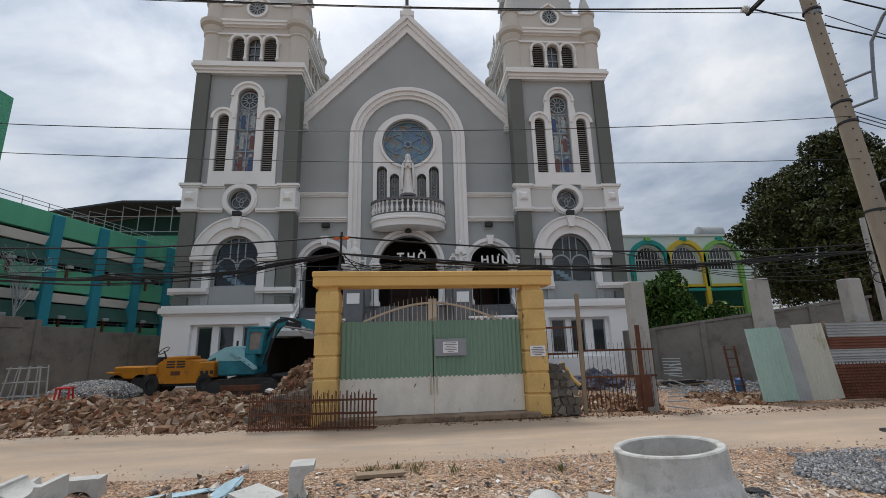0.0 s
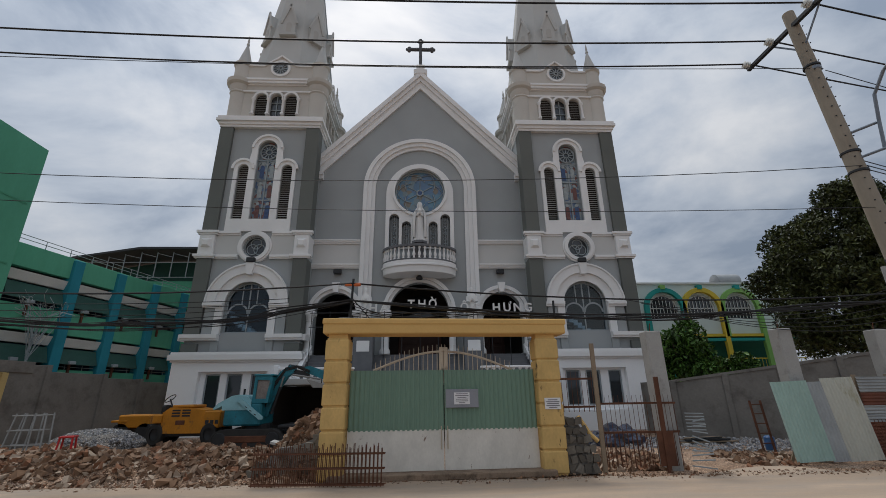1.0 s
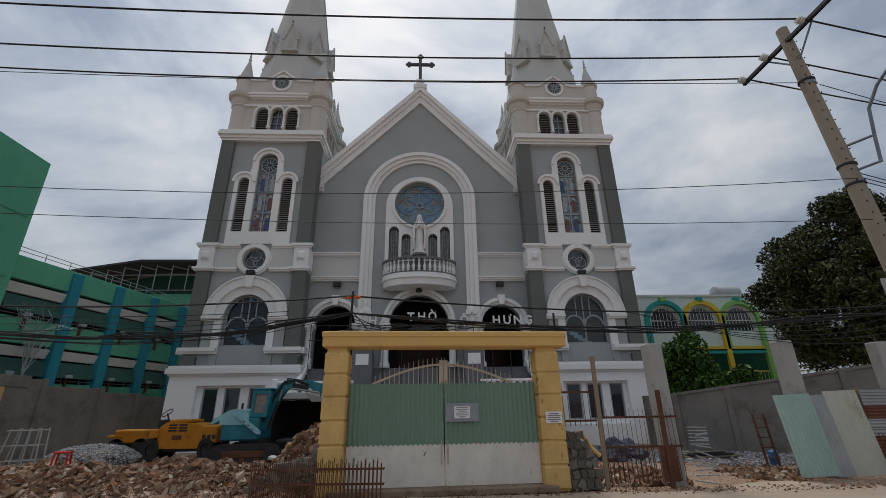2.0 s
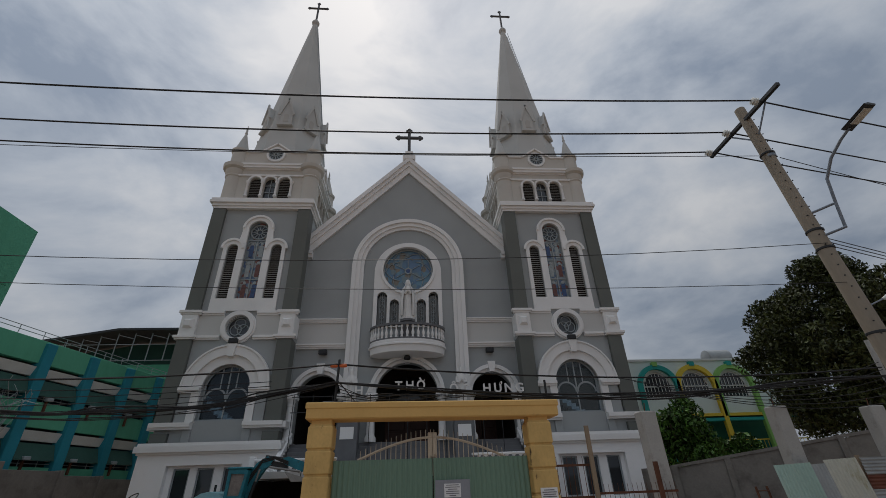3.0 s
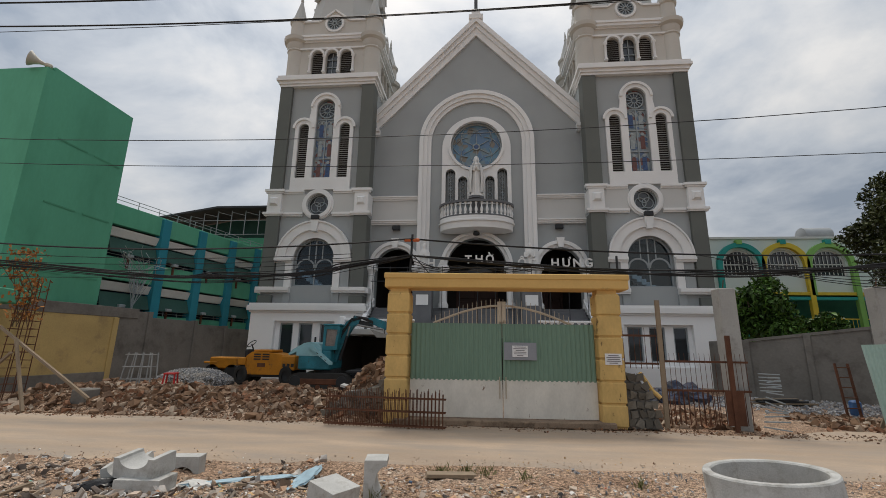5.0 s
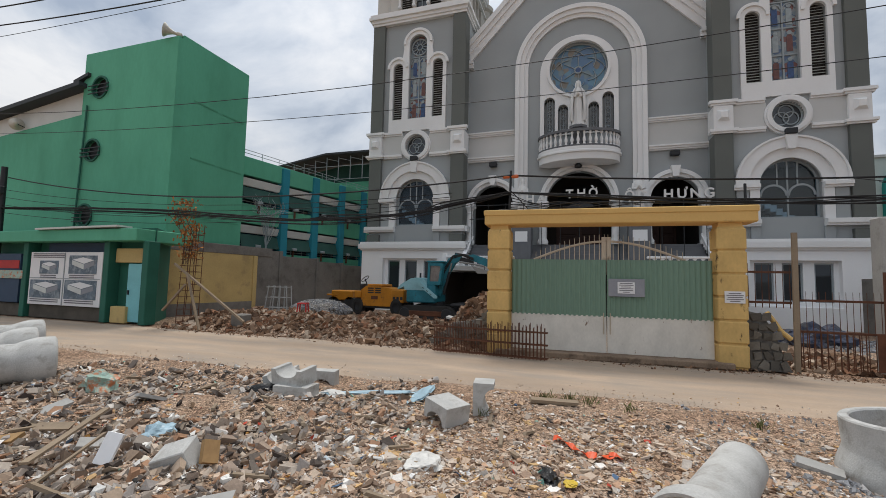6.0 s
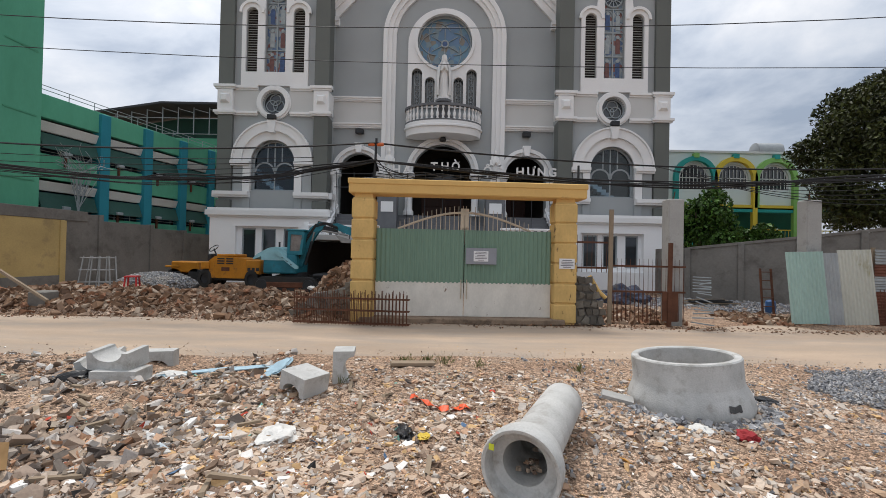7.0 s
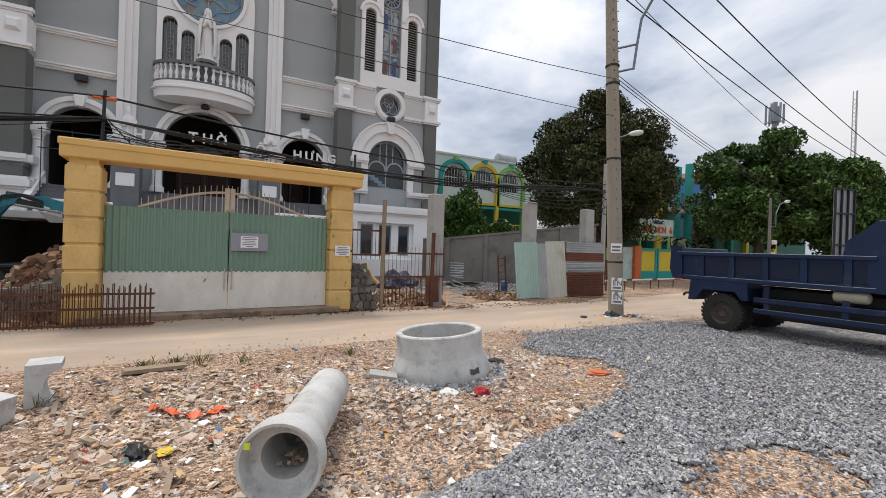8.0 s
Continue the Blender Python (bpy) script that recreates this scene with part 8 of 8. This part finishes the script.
part("rear_axle", rod(B(), (X0 + .2, 5.04, .41), (X1 - .2, 5.04, .41), .08, 8), M_IRON, truck)
bo = thing("metal_board", "back of an upright grey steel-framed hoarding board", "board", at=(14.4, 4.5, 0), rz=-18)
bo.scale = (.55, 1, 1)
part("board_sheet", box(B(), -.55, .55, 0, .02, 1.0, 3.45), M_GALVS, bo)
for x in (-.55, -.18, .18, .55):
    part("board_rib", box(B(), x - .025, x + .025, -.05, 0, 0, 3.45), M_IRON, bo)
for z in (1.2, 2.0, 2.8, 3.42):
    part("board_rail", box(B(), -.55, .55, -.045, -.005, z - .02, z + .02), M_IRON, bo)


# trees
M_BARK = mat("grey_brown_bark", (0.11, 0.085, 0.06), 0.95, 0.3, 4, 30, 0.6)
def leaf_mat(name, col):
    m = mat(name, col, 0.55, 0.3, .8, 12, 0.0, per_piece=.75, spec=.3)
    return m


M_LEAFD = leaf_mat("dark_green_leaves", (0.044, 0.054, 0.014))
M_LEAFM = leaf_mat("fresh_green_leaves", (0.052, 0.105, 0.021))
M_LEAFB = leaf_mat("bright_shrub_leaves", (0.055, 0.12, 0.02))


def crown_mesh(blobs, n, size, seed, down=.3):
    """Leaves on the shells of many small clumps."""
    rnd_ = random.Random(seed)
    wts = [float(w) for w in np.cumsum([b[3] ** 2 for b in blobs])]
    vs, fs = [], []
    for i in range(n):
        b = rnd_.choices(blobs, cum_weights=wts)[0]
        u = Vector((rnd_.gauss(0, 1), rnd_.gauss(0, 1), rnd_.gauss(.25, 1))).normalized()
        r = b[3] * (.55 + .5 * rnd_.random() ** .6)
        p = Vector(b[:3]) + Vector((u.x * r, u.y * r, u.z * r * .8))
        s = size * rnd_.uniform(.6, 1.3)
        q = Euler((rnd_.gauss(0, .8), rnd_.gauss(0, .8), rnd_.uniform(0, 6.3))).to_matrix()
        k = len(vs)
        for x, y, z in ((-1, 0, 0), (-.2, -.5, .12), (1, 0, -.2), (-.2, .5, .12)):
            vs.append(tuple(p + q @ Vector((x * s, y * s, z * s))))
        fs.append((k, k + 1, k + 2, k + 3))
    return vs, fs


def tree(at, blobs, n, size, material, seed, trunk_r, fork_z, label):
    t = thing("tree", label, "tree", "street trees", at)
    bm = B()
    tube(bm, [(0, 0, -.1), (.05, .03, fork_z * .5), (0, 0, fork_z)], trunk_r, 10)
    part("trunk", bm, M_BARK, t, smooth=True)
    rnd_ = random.Random(seed)
    for b in rnd_.sample(blobs, min(12, len(blobs))):
        part("limb", tube(B(), [(0, 0, fork_z - .2), (b[0] * .4, b[1] * .4, fork_z + (b[2] - fork_z) * .5), (b[0] * .85, b[1] * .85, b[2])], trunk_r * .3, 6), M_BARK, t)
    vs, fs = crown_mesh(blobs, n, size, seed)
    me = bpy.data.meshes.new("crown")
    me.from_pydata(vs, [], fs)
    me.materials.append(material)
    o = new("crown", me)
    o.parent = t
    o["kind"] = "stuff"
    return t


def blob_crown(seed, n, rx, ry, z0, z1, r0, r1, taper=.0):
    rnd_ = random.Random(seed)
    out = []
    for i in range(n):
        u = Vector((rnd_.gauss(0, 1), rnd_.gauss(0, 1), rnd_.gauss(0, 1))).normalized() * rnd_.random() ** .33
        z = (z0 + z1) / 2 + u.z * (z1 - z0) / 2
        k = 1 - taper * (z - z0) / (z1 - z0)
        out.append((u.x * rx * k, u.y * ry * k, z, rnd_.uniform(r0, r1)))
    return out


tree((21.4, 18.6, 0), blob_crown(1, 260, 5.3, 4.5, 1.9, 11.0, .5, 1.05, .22), 88000, .105, M_LEAFD, 21, .3, 2.6, "dense dark green tree behind the boundary wall")
tree((34.5, 15.6, 0), blob_crown(2, 120, 4.8, 4.2, 2.6, 10.4, .55, 1.15, .2), 36000, .16, M_LEAFM, 22, .35, 3.5, "broad fresh green street tree")
tree((37.5, 12.6, 0), blob_crown(3, 100, 3.4, 4.0, 1.8, 8.6, .55, 1.15, .2), 30000, .16, M_LEAFM, 23, .35, 3.4, "broad fresh green street tree beside another")
tree((41.5, 9.2, 0), blob_crown(4, 80, 3.8, 3.6, .8, 6.2, .55, 1.0, .2), 14000, .2, M_LEAFM, 24, .3, 2.6, "lower green street tree behind the truck")
tree((13.2, 21.5, 0), blob_crown(5, 34, 1.7, 1.5, 1.4, 5.2, .4, .8, .4), 6500, .14, M_LEAFB, 25, .1, 1.2, "bright green shrub tree by the yellow school")
tree((16.8, 22.5, 0), blob_crown(6, 20, 1.6, 1.3, 1.0, 3.4, .4, .7, .2), 3500, .14, M_LEAFB, 26, .08, 1.0, "low bright green shrub by the yellow school")
# filler crown added to close the bright sky gap under the street trees
tree((45, 23.5, 0), blob_crown(7, 70, 5.5, 3.0, .6, 7.5, .55, 1.1, .1), 14000, .22, M_LEAFD, 27, .25, 1.5, "added dark green filler trees closing the gap behind the school fence")
palm = thing("palm", "small palm with drooping fronds by the school gate", "palm", at=(29.5, 18.5, 0))
part("trunk", tube(B(), [(0, 0, 0), (.05, 0, 1.4), (0, 0, 2.6)], .12, 8), M_BARK, palm, smooth=True)
for i in range(16):
    a = 2 * math.pi * i / 16 + .2 * (i % 3)
    up = .5 + .5 * ((i * 7) % 5) / 5
    vs, fs = [], []
    for j in range(9):
        f_ = j / 8
        r_ = 1.7 * f_
        z = 2.6 + up * 1.5 * f_ - 1.5 * f_ * f_
        w = .22 * math.sin(math.pi * min(1, f_ + .12))
        for s in (-1, 1):
            vs.append((r_ * math.cos(a) - s * w * math.sin(a), r_ * math.sin(a) + s * w * math.cos(a), z - .1 * w))
    fs = [(2 * j, 2 * j + 1, 2 * j + 3, 2 * j + 2) for j in range(8)]
    fr_ = part("frond", add(B(), vs, fs), M_LEAFD, palm)

# yellow and green school behind
M_SKY = mat("pale_mint_wall_paint", (0.60, 0.69, 0.66), 0.8, 0.06, .5, 20, 0.05)
M_SYEL = mat("bright_yellow_paint", (0.62, 0.47, 0.05), 0.7, 0.08, .8, 20, 0.05)
M_SGRN = mat("light_green_paint", (0.22, 0.45, 0.12), 0.7, 0.08, .8, 20, 0.05)
M_STEAL = mat("school_teal_paint", (0.02, 0.30, 0.27), 0.7, 0.1, .8, 20, 0.05)
school = thing("arched_school", "pastel school block with coloured arches over balconies", "building")
SY = 30.0
sw_ = [(17.75, M_STEAL), (20.55, M_SYEL), (23.4, M_SGRN)]
holes = [arch(x, 1.05, 6.55, 7.35, 16) for x, _ in sw_]
part("upper_wall", plate(B(), [(15.0, 5.5), (27.5, 5.5), (27.5, 9.15), (15.0, 9.15)], holes, SY, SY + .3), M_SKY, school)
part("coping", box(B(), 14.9, 27.6, SY - .1, SY + .4, 9.15, 9.3), M_BANDW, school)
for x, m_ in sw_:
    a = part("coloured_arch", archivolt(B(), x, 7.35, 1.2, 1.52, SY - .25, SY + .01, 0, 180, 20), m_, school, smooth=True)
    part("arch_key", box(B(), x - .18, x + .18, SY - .3, SY, 8.75, 9.05), M_SGRN if m_ is M_STEAL else M_STEAL, a)
    for s in (-1, 1):
        b0, b1 = sorted((x + s * 1.2, x + s * 1.52))
        part("arch_leg", box(B(), b0, b1, SY - .25, SY + .01, 0 if s > 0 else 5.3, 7.35), m_, a)
    w = part("window", plate(B(), arch(x, 1.05, 6.55, 7.35, 16), [arch(x, .95, 6.65, 7.35, 16)], SY + .1, SY + .2), M_BANDW, school)
    part("pane", plate(B(), arch(x, .95, 6.65, 7.35, 16), [], SY + .14, SY + .15), M_GLASSD, w)
    for k in range(-3, 4):
        part("grille_bar", box(B(), x + k * .26 - .02, x + k * .26 + .02, SY + .08, SY + .1, 6.6, 7.4 + (.85 if abs(k) < 2 else .5)), M_BANDW, w)
    part("grille_rail", box(B(), x - 1, x + 1, SY + .08, SY + .1, 7.35, 7.42), M_BANDW, w)
for z, m_ in ((5.2, M_SYEL), (5.0, M_STEAL)):
    part("floor_band", box(B(), 15, 27.5, SY - .2, SY + .2, z, z + .3), m_, school)
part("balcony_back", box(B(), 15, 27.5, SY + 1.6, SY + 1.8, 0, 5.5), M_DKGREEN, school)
part("balcony_floor", box(B(), 15, 27.5, SY - .1, SY + 1.6, 2.6, 2.9), M_STEAL, school)
for i in range(48):
    part("baluster", rod(B(), (15.1 + .26 * i, SY, 2.9), (15.1 + .26 * i, SY, 3.75), .02, 4), M_SYEL if i > 30 else M_STEELB, school)
part("balcony_rail", box(B(), 15, 27.5, SY - .03, SY + .03, 3.75, 3.82), M_SYEL, school)
part("lower_wall", box(B(), 15, 27.5, SY, SY + .2, 0, 2.6), M_SGRN, school)
part("roof", box(B(), 15, 27.5, SY + .3, SY + 9, 9.0, 9.15), M_CEM, school)
tank = thing("roof_tank", "silver water tank on the school roof", "water tank", at=(24.3, 32, 9.15))
part("tank_body", lathe(B(), [(.2, 0), (.6, .1), (.62, 1.9), (.2, 2.1)], 18, T(-1, 0, .7, 0, 90, 0)), M_GALVS, tank, smooth=True)
for x in (-.7, .7):
    part("tank_leg", box(B(), x - .06, x + .06, -.3, .3, 0, .4), M_IRON, tank)

kg = thing("kindergarten", "teal and yellow kindergarten block with balconies", "building")
KY = 22.5
part("tower_wall", box(B(), 32.6, 36.3, KY, KY + 4, 0, 9.3), M_STEAL, kg)
part("tower_window", box(B(), 32.9, 35.3, KY - .06, KY - .005, 6.3, 8.8), M_GLASSD, kg)
for i in range(5):
    part("mullion", box(B(), 32.9 + .6 * i - .04, 32.9 + .6 * i + .04, KY - .1, KY - .06, 6.3, 8.8), M_GALVS, kg)
for z in (6.3, 7.5, 8.8):
    part("transom", box(B(), 32.86, 35.34, KY - .1, KY - .06, z - .04, z + .04), M_GALVS, kg)
for z in (2.7, 5.2):
    part("balcony_slab", box(B(), 26.5, 35.6, KY - 1.2, KY - .001, z, z + .28, .01), M_BANDW, kg)
    part("balcony_front", box(B(), 26.5, 32.4, KY - 1.25, KY - 1.2, z + .2, z + 1.0), M_SGRN, kg)
part("yellow_column", lathe(B(), [(.3, 0), (.3, 8.6)], 16, T(31.6, KY - 1.1, 0)), M_SYEL, kg, smooth=True)
part("teal_column", box(B(), 35.3, 35.9, KY - 1.3, KY - .9, 0, 9.3), M_STEAL, kg)
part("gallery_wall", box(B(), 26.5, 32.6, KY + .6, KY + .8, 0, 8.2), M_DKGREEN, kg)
part("side_wing", box(B(), 36.4, 52, KY - 3, KY - 2.8, 0, 4.8), M_DKGREEN, kg)
for i in range(4):
    part("wing_column", box(B(), 38 + 2.4 * i, 38.4 + 2.4 * i, KY - 3.3, KY - 3.0, 0, 5.2), M_SYEL if i % 2 else M_STEAL, kg)
M_SIGNP = mat("painted_sign_sky", (0.42, 0.52, 0.50), 0.6, 0.3, 2, 20, 0.0, stain=(0.65, 0.5, 0.2), stain_at=(.55, .7))
sg = thing("school_sign", "painted kindergarten signboard with orange lettering", "sign", at=(26.0, 17.6, 0))
part("sign_panel", box(B(), -1.75, 1.75, 0, .08, 2.85, 3.95, .01), M_SIGNP, sg)
for x in (-1.5, 1.5):
    part("sign_post", box(B(), x - .05, x + .05, .1, .2, 0, 3.9), M_SGRN, sg)


def lettering(text, size, material, parent, m, depth=.03, name="lettering"):
    cu = bpy.data.curves.new(name, "FONT")
    cu.body, cu.size, cu.extrude, cu.align_x = text, size, depth, "CENTER"
    cu.offset = size * .02
    tmp = new(name, cu)
    dg = bpy.context.evaluated_depsgraph_get()
    me = bpy.data.meshes.new_from_object(tmp.evaluated_get(dg))
    bpy.data.objects.remove(tmp)
    bpy.data.curves.remove(cu)
    me.materials.clear()
    me.materials.append(material)
    me.transform(m)
    o = new(name, me)
    if parent:
        o.parent = parent
    return o


for text, size, step, z, m_ in (("MẦM NON 6", .56, .36, 3.05, M_ORANGE), ("TRƯỜNG", .26, .19, 3.62, M_NAVY)):
    for i, ch in enumerate(text):
        if ch != " ":
            lettering(ch, size, m_, sg, Matrix.Translation(((i - (len(text) - 1) / 2) * step, -.03, z)) @ pose(0, 0, 0, 90, 0, 0), .02, "letter")
for nt, m_paper, z0, z1 in pole_papers[1:]:
    for k, ch in enumerate("ÊN"):
        lettering(ch, .17, M_INK, nt, m_paper @ Matrix.Translation((-.055 + .12 * k, -.203, z0 + .125)) @ pose(0, 0, 0, 90, 0, 0), .002, "letter")
kgate = thing("school_gate", "teal and yellow double school gate between orange pillars", "gate", at=(0, 0, 0))
for x in (22.9, 26.9, 31.2):
    part("gate_pillar", box(B(), x - .28, x + .28, 16.6, 17.1, 0, 2.1, .03), M_ORANGE, kgate)
for x0, x1 in ((23.25, 24.85), (24.95, 26.55)):
    lf = part("gate_leaf", box(B(), x0, x1, 16.8, 16.86, .15, 1.95), M_SYEL, kgate)
    for a, b in ((x0, x0 + .14), (x1 - .14, x1)):
        part("leaf_stile", box(B(), a, b, 16.74, 16.8, .12, 1.98), M_STEAL, lf)
    for z in (.12, 1.84):
        part("leaf_rail", box(B(), x0 + .14, x1 - .14, 16.74, 16.8, z, z + (.45 if z < 1 else .14)), M_STEAL, lf)
part("side_panel", box(B(), 19.6, 21.2, 16.8, 16.88, .1, 2.0), M_RUSTSHEET, kgate)
part("mural_panel", box(B(), 21.3, 22.6, 16.8, 16.88, .1, 2.0), M_SIGNP, kgate)
part("green_notice", box(B(), 20.2, 21.3, 16.7, 16.76, 1.2, 1.9), M_SGRN, kgate)
kf = thing("school_fence", "low rail fence of the school", "fence")
part("fence_wall", box(B(), 31.5, 60, 16.7, 16.95, 0, .5), M_CEM, kf)
for i in range(60):
    part("fence_bar", rod(B(), (31.6 + .3 * i, 16.8, .5), (31.6 + .3 * i, 16.8, 1.7), .02, 4), M_IRON, kf)
for i in range(3):
    bn = thing("street_barrier", "low rusty red rail barrier at the road edge", "barrier", "street barriers", (15.5 + 2.1 * i, 12.2 + .25 * i, 0), 7)
    part("barrier_rail", box(B(), -.8, .8, -.03, .03, .42, .48), M_BANDW, bn)
    for x in (-.7, .7):
        part("barrier_leg", rod(B(), (x, 0, 0), (x, 0, .44), .025, 6), M_RUST, bn)
# far things
apt = thing("blue_roofed_house", "far house with a blue wall and dark red roof", "building", at=(54.3, 32.2, 0))
apt.scale = (1, 1, .87)
part("wall", box(B(), -3, 4, 0, 6, 0, 12.6), M_NAVY, apt)
part("roof", prism(B(), [(-3.3, 12.6), (4.3, 12.6), (2, 14.6)], -.3, 6.3), M_RUSTSHEET, apt)
part("upper_wall", box(B(), -3.02, 4.02, -.05, 0, 10.8, 12.5), mat("bright_blue_paint", (0.05, 0.16, 0.42), 0.7, 0.1, 1, 20, 0.0), apt)
m1 = thing("cell_mast", "far grey mobile phone mast with panel antennas", "mast", at=(83.5, 36.3, 0))
part("mast_pole", lathe(B(), [(.5, 0), (.35, 28)], 10), M_STEELB, m1, smooth=True)
for i in range(6):
    a = i * 1.05
    part("antenna", box(B(), -.16, .16, -.1, .1, 24.3, 27.6, .03, T(1.2 * math.cos(a), 1.2 * math.sin(a), 0, 0, 0, math.degrees(a))), M_STEELB, m1)
part("mast_ring", lathe(B(), [(.3, 0), (1.0, .02), (1.0, .12), (.3, .14)], 12, T(0, 0, 24.6)), M_STEELB, m1)
m2 = thing("lattice_mast", "far slender red and white lattice radio mast", "mast", at=(160, 50, 0))
for k in range(3):
    a = k * 2.09
    part("leg", rod(B(), (.8 * math.cos(a), .8 * math.sin(a), 0), (.5 * math.cos(a), .5 * math.sin(a), 50), .12, 5), M_GALVS, m2)
bm = B()
for i in range(40):
    z = 1.2 * i
    for k in range(3):
        a, b = k * 2.09 + (2.09 if i % 2 else 0), k * 2.09 + (0 if i % 2 else 2.09)
        rod(bm, (.7 * math.cos(a), .7 * math.sin(a), z), (.7 * math.cos(b), .7 * math.sin(b), z + 1.2), .05, 4)
part("lacing", bm, M_GALVS, m2)
fb = thing("far_block", "far pale apartment block beyond the trees", "building", at=(110, 16, 0))
part("wall", box(B(), -12, 12, -6, 6, 0, 14), M_SKY, fb)
for i in range(6):
    for k in range(4):
        part("window", box(B(), -12.06, -12.0, -5.2 + 1.8 * i, -4.0 + 1.8 * i, 1.5 + 3.2 * k, 3.4 + 3.2 * k), M_GLASSD, fb)
p4 = thing("street_lamp", "concrete pole with a curved lamp and camera by the trees", "street lamp", at=(28.5, 12.3, 0))
p4.scale = (.8, .8, .78)
part("shaft", lathe(B(), [(.12, 0), (.08, 6.5)], 12), M_CEM, p4, smooth=True)
part("lamp_arm", tube(B(), [(.1, 0, 4.4), (.6, -.1, 4.4), (.6, -.1, 5.4), (.9, -.2, 6.1), (1.4, -.3, 6.3)], .035, 6), M_STEELB, p4)
part("lamp_head", lathe(B(), [(.02, 0), (.12, .1), (.12, .5), (.02, .6)], 10, T(1.4, -.3, 6.3, 0, 80, 0)), M_BANDW, p4, smooth=True)
part("camera_box", box(B(), .3, .7, -.2, .0, 3.1, 3.4, .03), M_BANDW, p4)
part("meter_box", box(B(), .12, .45, -.2, .0, 2.0, 2.5, .02), M_BANDW, p4)
# ---------- statues, pedestals, sign letters ----------
def figure(name, label, at, h, seed, arms=True, rz=0, mantle=False):
    """A robed standing stone figure as one plain turned and folded shape."""
    t = B()
    prof = [(.0, .25, .20), (.03, .26, .21), (.1, .235, .19), (.3, .20, .165), (.5, .185, .15), (.62, .195, .15), (.72, .225, .14), (.79, .20, .12), (.83, .10, .085), (.86, .078, .085), (.90, .088, .105), (.95, .082, .1), (.985, .045, .055), (1.0, .005, .005)]
    k = 28
    vs, fs = [], []
    for z, rx, ry in prof:
        for i in range(k):
            a = 2 * math.pi * i / k
            fold = 1 + (.13 * math.sin(7 * a + seed) + .08 * math.sin(11 * a + 2 * seed)) * max(0, 1 - z * 1.25)
            vs.append((rx * h * .5 * fold * math.cos(a) * 1.05, ry * h * .5 * fold * math.sin(a), z * h))
    for j in range(len(prof) - 1):
        fs += [(j * k + i, j * k + (i + 1) % k, (j + 1) * k + (i + 1) % k, (j + 1) * k + i) for i in range(k)]
    add(t, vs, fs)
    if arms:
        for s in (-1, 1):
            tube(t, [(s * .1 * h, 0, .76 * h), (s * .115 * h, -.03 * h, .64 * h), (s * .06 * h, -.085 * h, .62 * h), (0, -.105 * h, .70 * h)], .032 * h, 8)
    if mantle:
        # a veil and cloak open at the front, with wavy hems
        vs, fs, k = [], [], 30
        for z, r in ((.10, .15), (.16, .165), (.35, .17), (.52, .165), (.66, .15), (.74, .135), (.80, .10), (.85, .066), (.92, .062), (.975, .045), (1.008, .008)):
            for i in range(k + 1):
                a = radians(-90 + 38 * (1 - .5 * max(0, z - .6)) + (360 - 76 * (1 - .5 * max(0, z - .6))) * i / k)
                w = 1 + .06 * math.sin(z * 60 + i) * (1 if i in (0, 1, k - 1, k) else .3) + .05 * math.sin(9 * a) * max(0, 1 - z)
                vs.append((r * h * w * math.cos(a), r * h * .8 * w * math.sin(a), z * h))
        for j in range(10):
            fs += [(j * (k + 1) + i, j * (k + 1) + i + 1, (j + 1) * (k + 1) + i + 1, (j + 1) * (k + 1) + i) for i in range(k)]
        add(t, vs, fs)
    ob = part(name, t, M_STONEW, None, "", True)
    ob.matrix_basis = pose(*at, 0, 0, rz)
    return tagged(ob, label, "statue", "church statues")


figure("statue", "white stone statue with folded hands on the church balcony", (0, NY - .72, 9.33), 2.36, 1, mantle=True)
ped = thing("statue_pedestal", "white stone pedestal on the church balcony", "pedestal", at=(0, NY - .72, 8.285))
part("pedestal_body", lathe(B(), [(.46, 0), (.46, .2), (.38, .3), (.36, .9), (.44, .92), (.44, 1.045)], 8, pose(0, 0, 0, 0, 0, 22.5)), M_GRANITE, ped)
for s in (-1, 1):
    x = s * 2.62
    pd = thing("statue_pedestal", "grey pedestal with a stone plaque beside the church door", "pedestal", "door pedestals", (x, NY - 1.15, 3.0))
    part("pedestal_body", box(B(), -.46, .46, -.42, .42, -.7, 1.5, .02), M_GRANITE, pd)
    part("pedestal_cap", box(B(), -.54, .54, -.5, .5, 1.5, 1.72, .03), M_GRANITE, pd)
    part("pedestal_foot", box(B(), -.54, .54, -.5, .5, -.7, -.4, .03), M_GRANITE, pd)
    part("plaque", box(B(), -.3, .3, -.44, -.421, .6, 1.1, .005), M_TRIM, pd)
    figure("statue", "white stone robed statue on a pedestal by the door", (x, NY - 1.15, 4.725), 2.05, 2 + s, True)
# low iron fence with the standing letters
lf_ = thing("letter_stand", "white standing letters on a thin iron frame before the church doors", "sign", at=(0, 20.4, 0))
for z in (4.75, 5.42):
    part("frame_rail", rod(B(), (-5.2, .05, z), (5.3, .05, z), .02, 6), M_IRON, lf_)
for i in range(13):
    part("frame_post", rod(B(), (-5.1 + .86 * i, .05, 2.4), (-5.1 + .86 * i, .05, 5.5), .016, 6), M_IRON, lf_)
for word, x in (("NHÀ", -2.2), ("THỜ", .14), ("LỘC", 2.2), ("HƯNG", 4.55)):
    for i, ch in enumerate(word):
        lettering(ch, .56, M_STONEW, lf_, Matrix.Translation((x + (i - (len(word) - 1) / 2) * .52, 0, 5.64 if word == "THỜ" else 5.46)) @ pose(0, 0, 0, 90, 0, 0), .05, "letter")
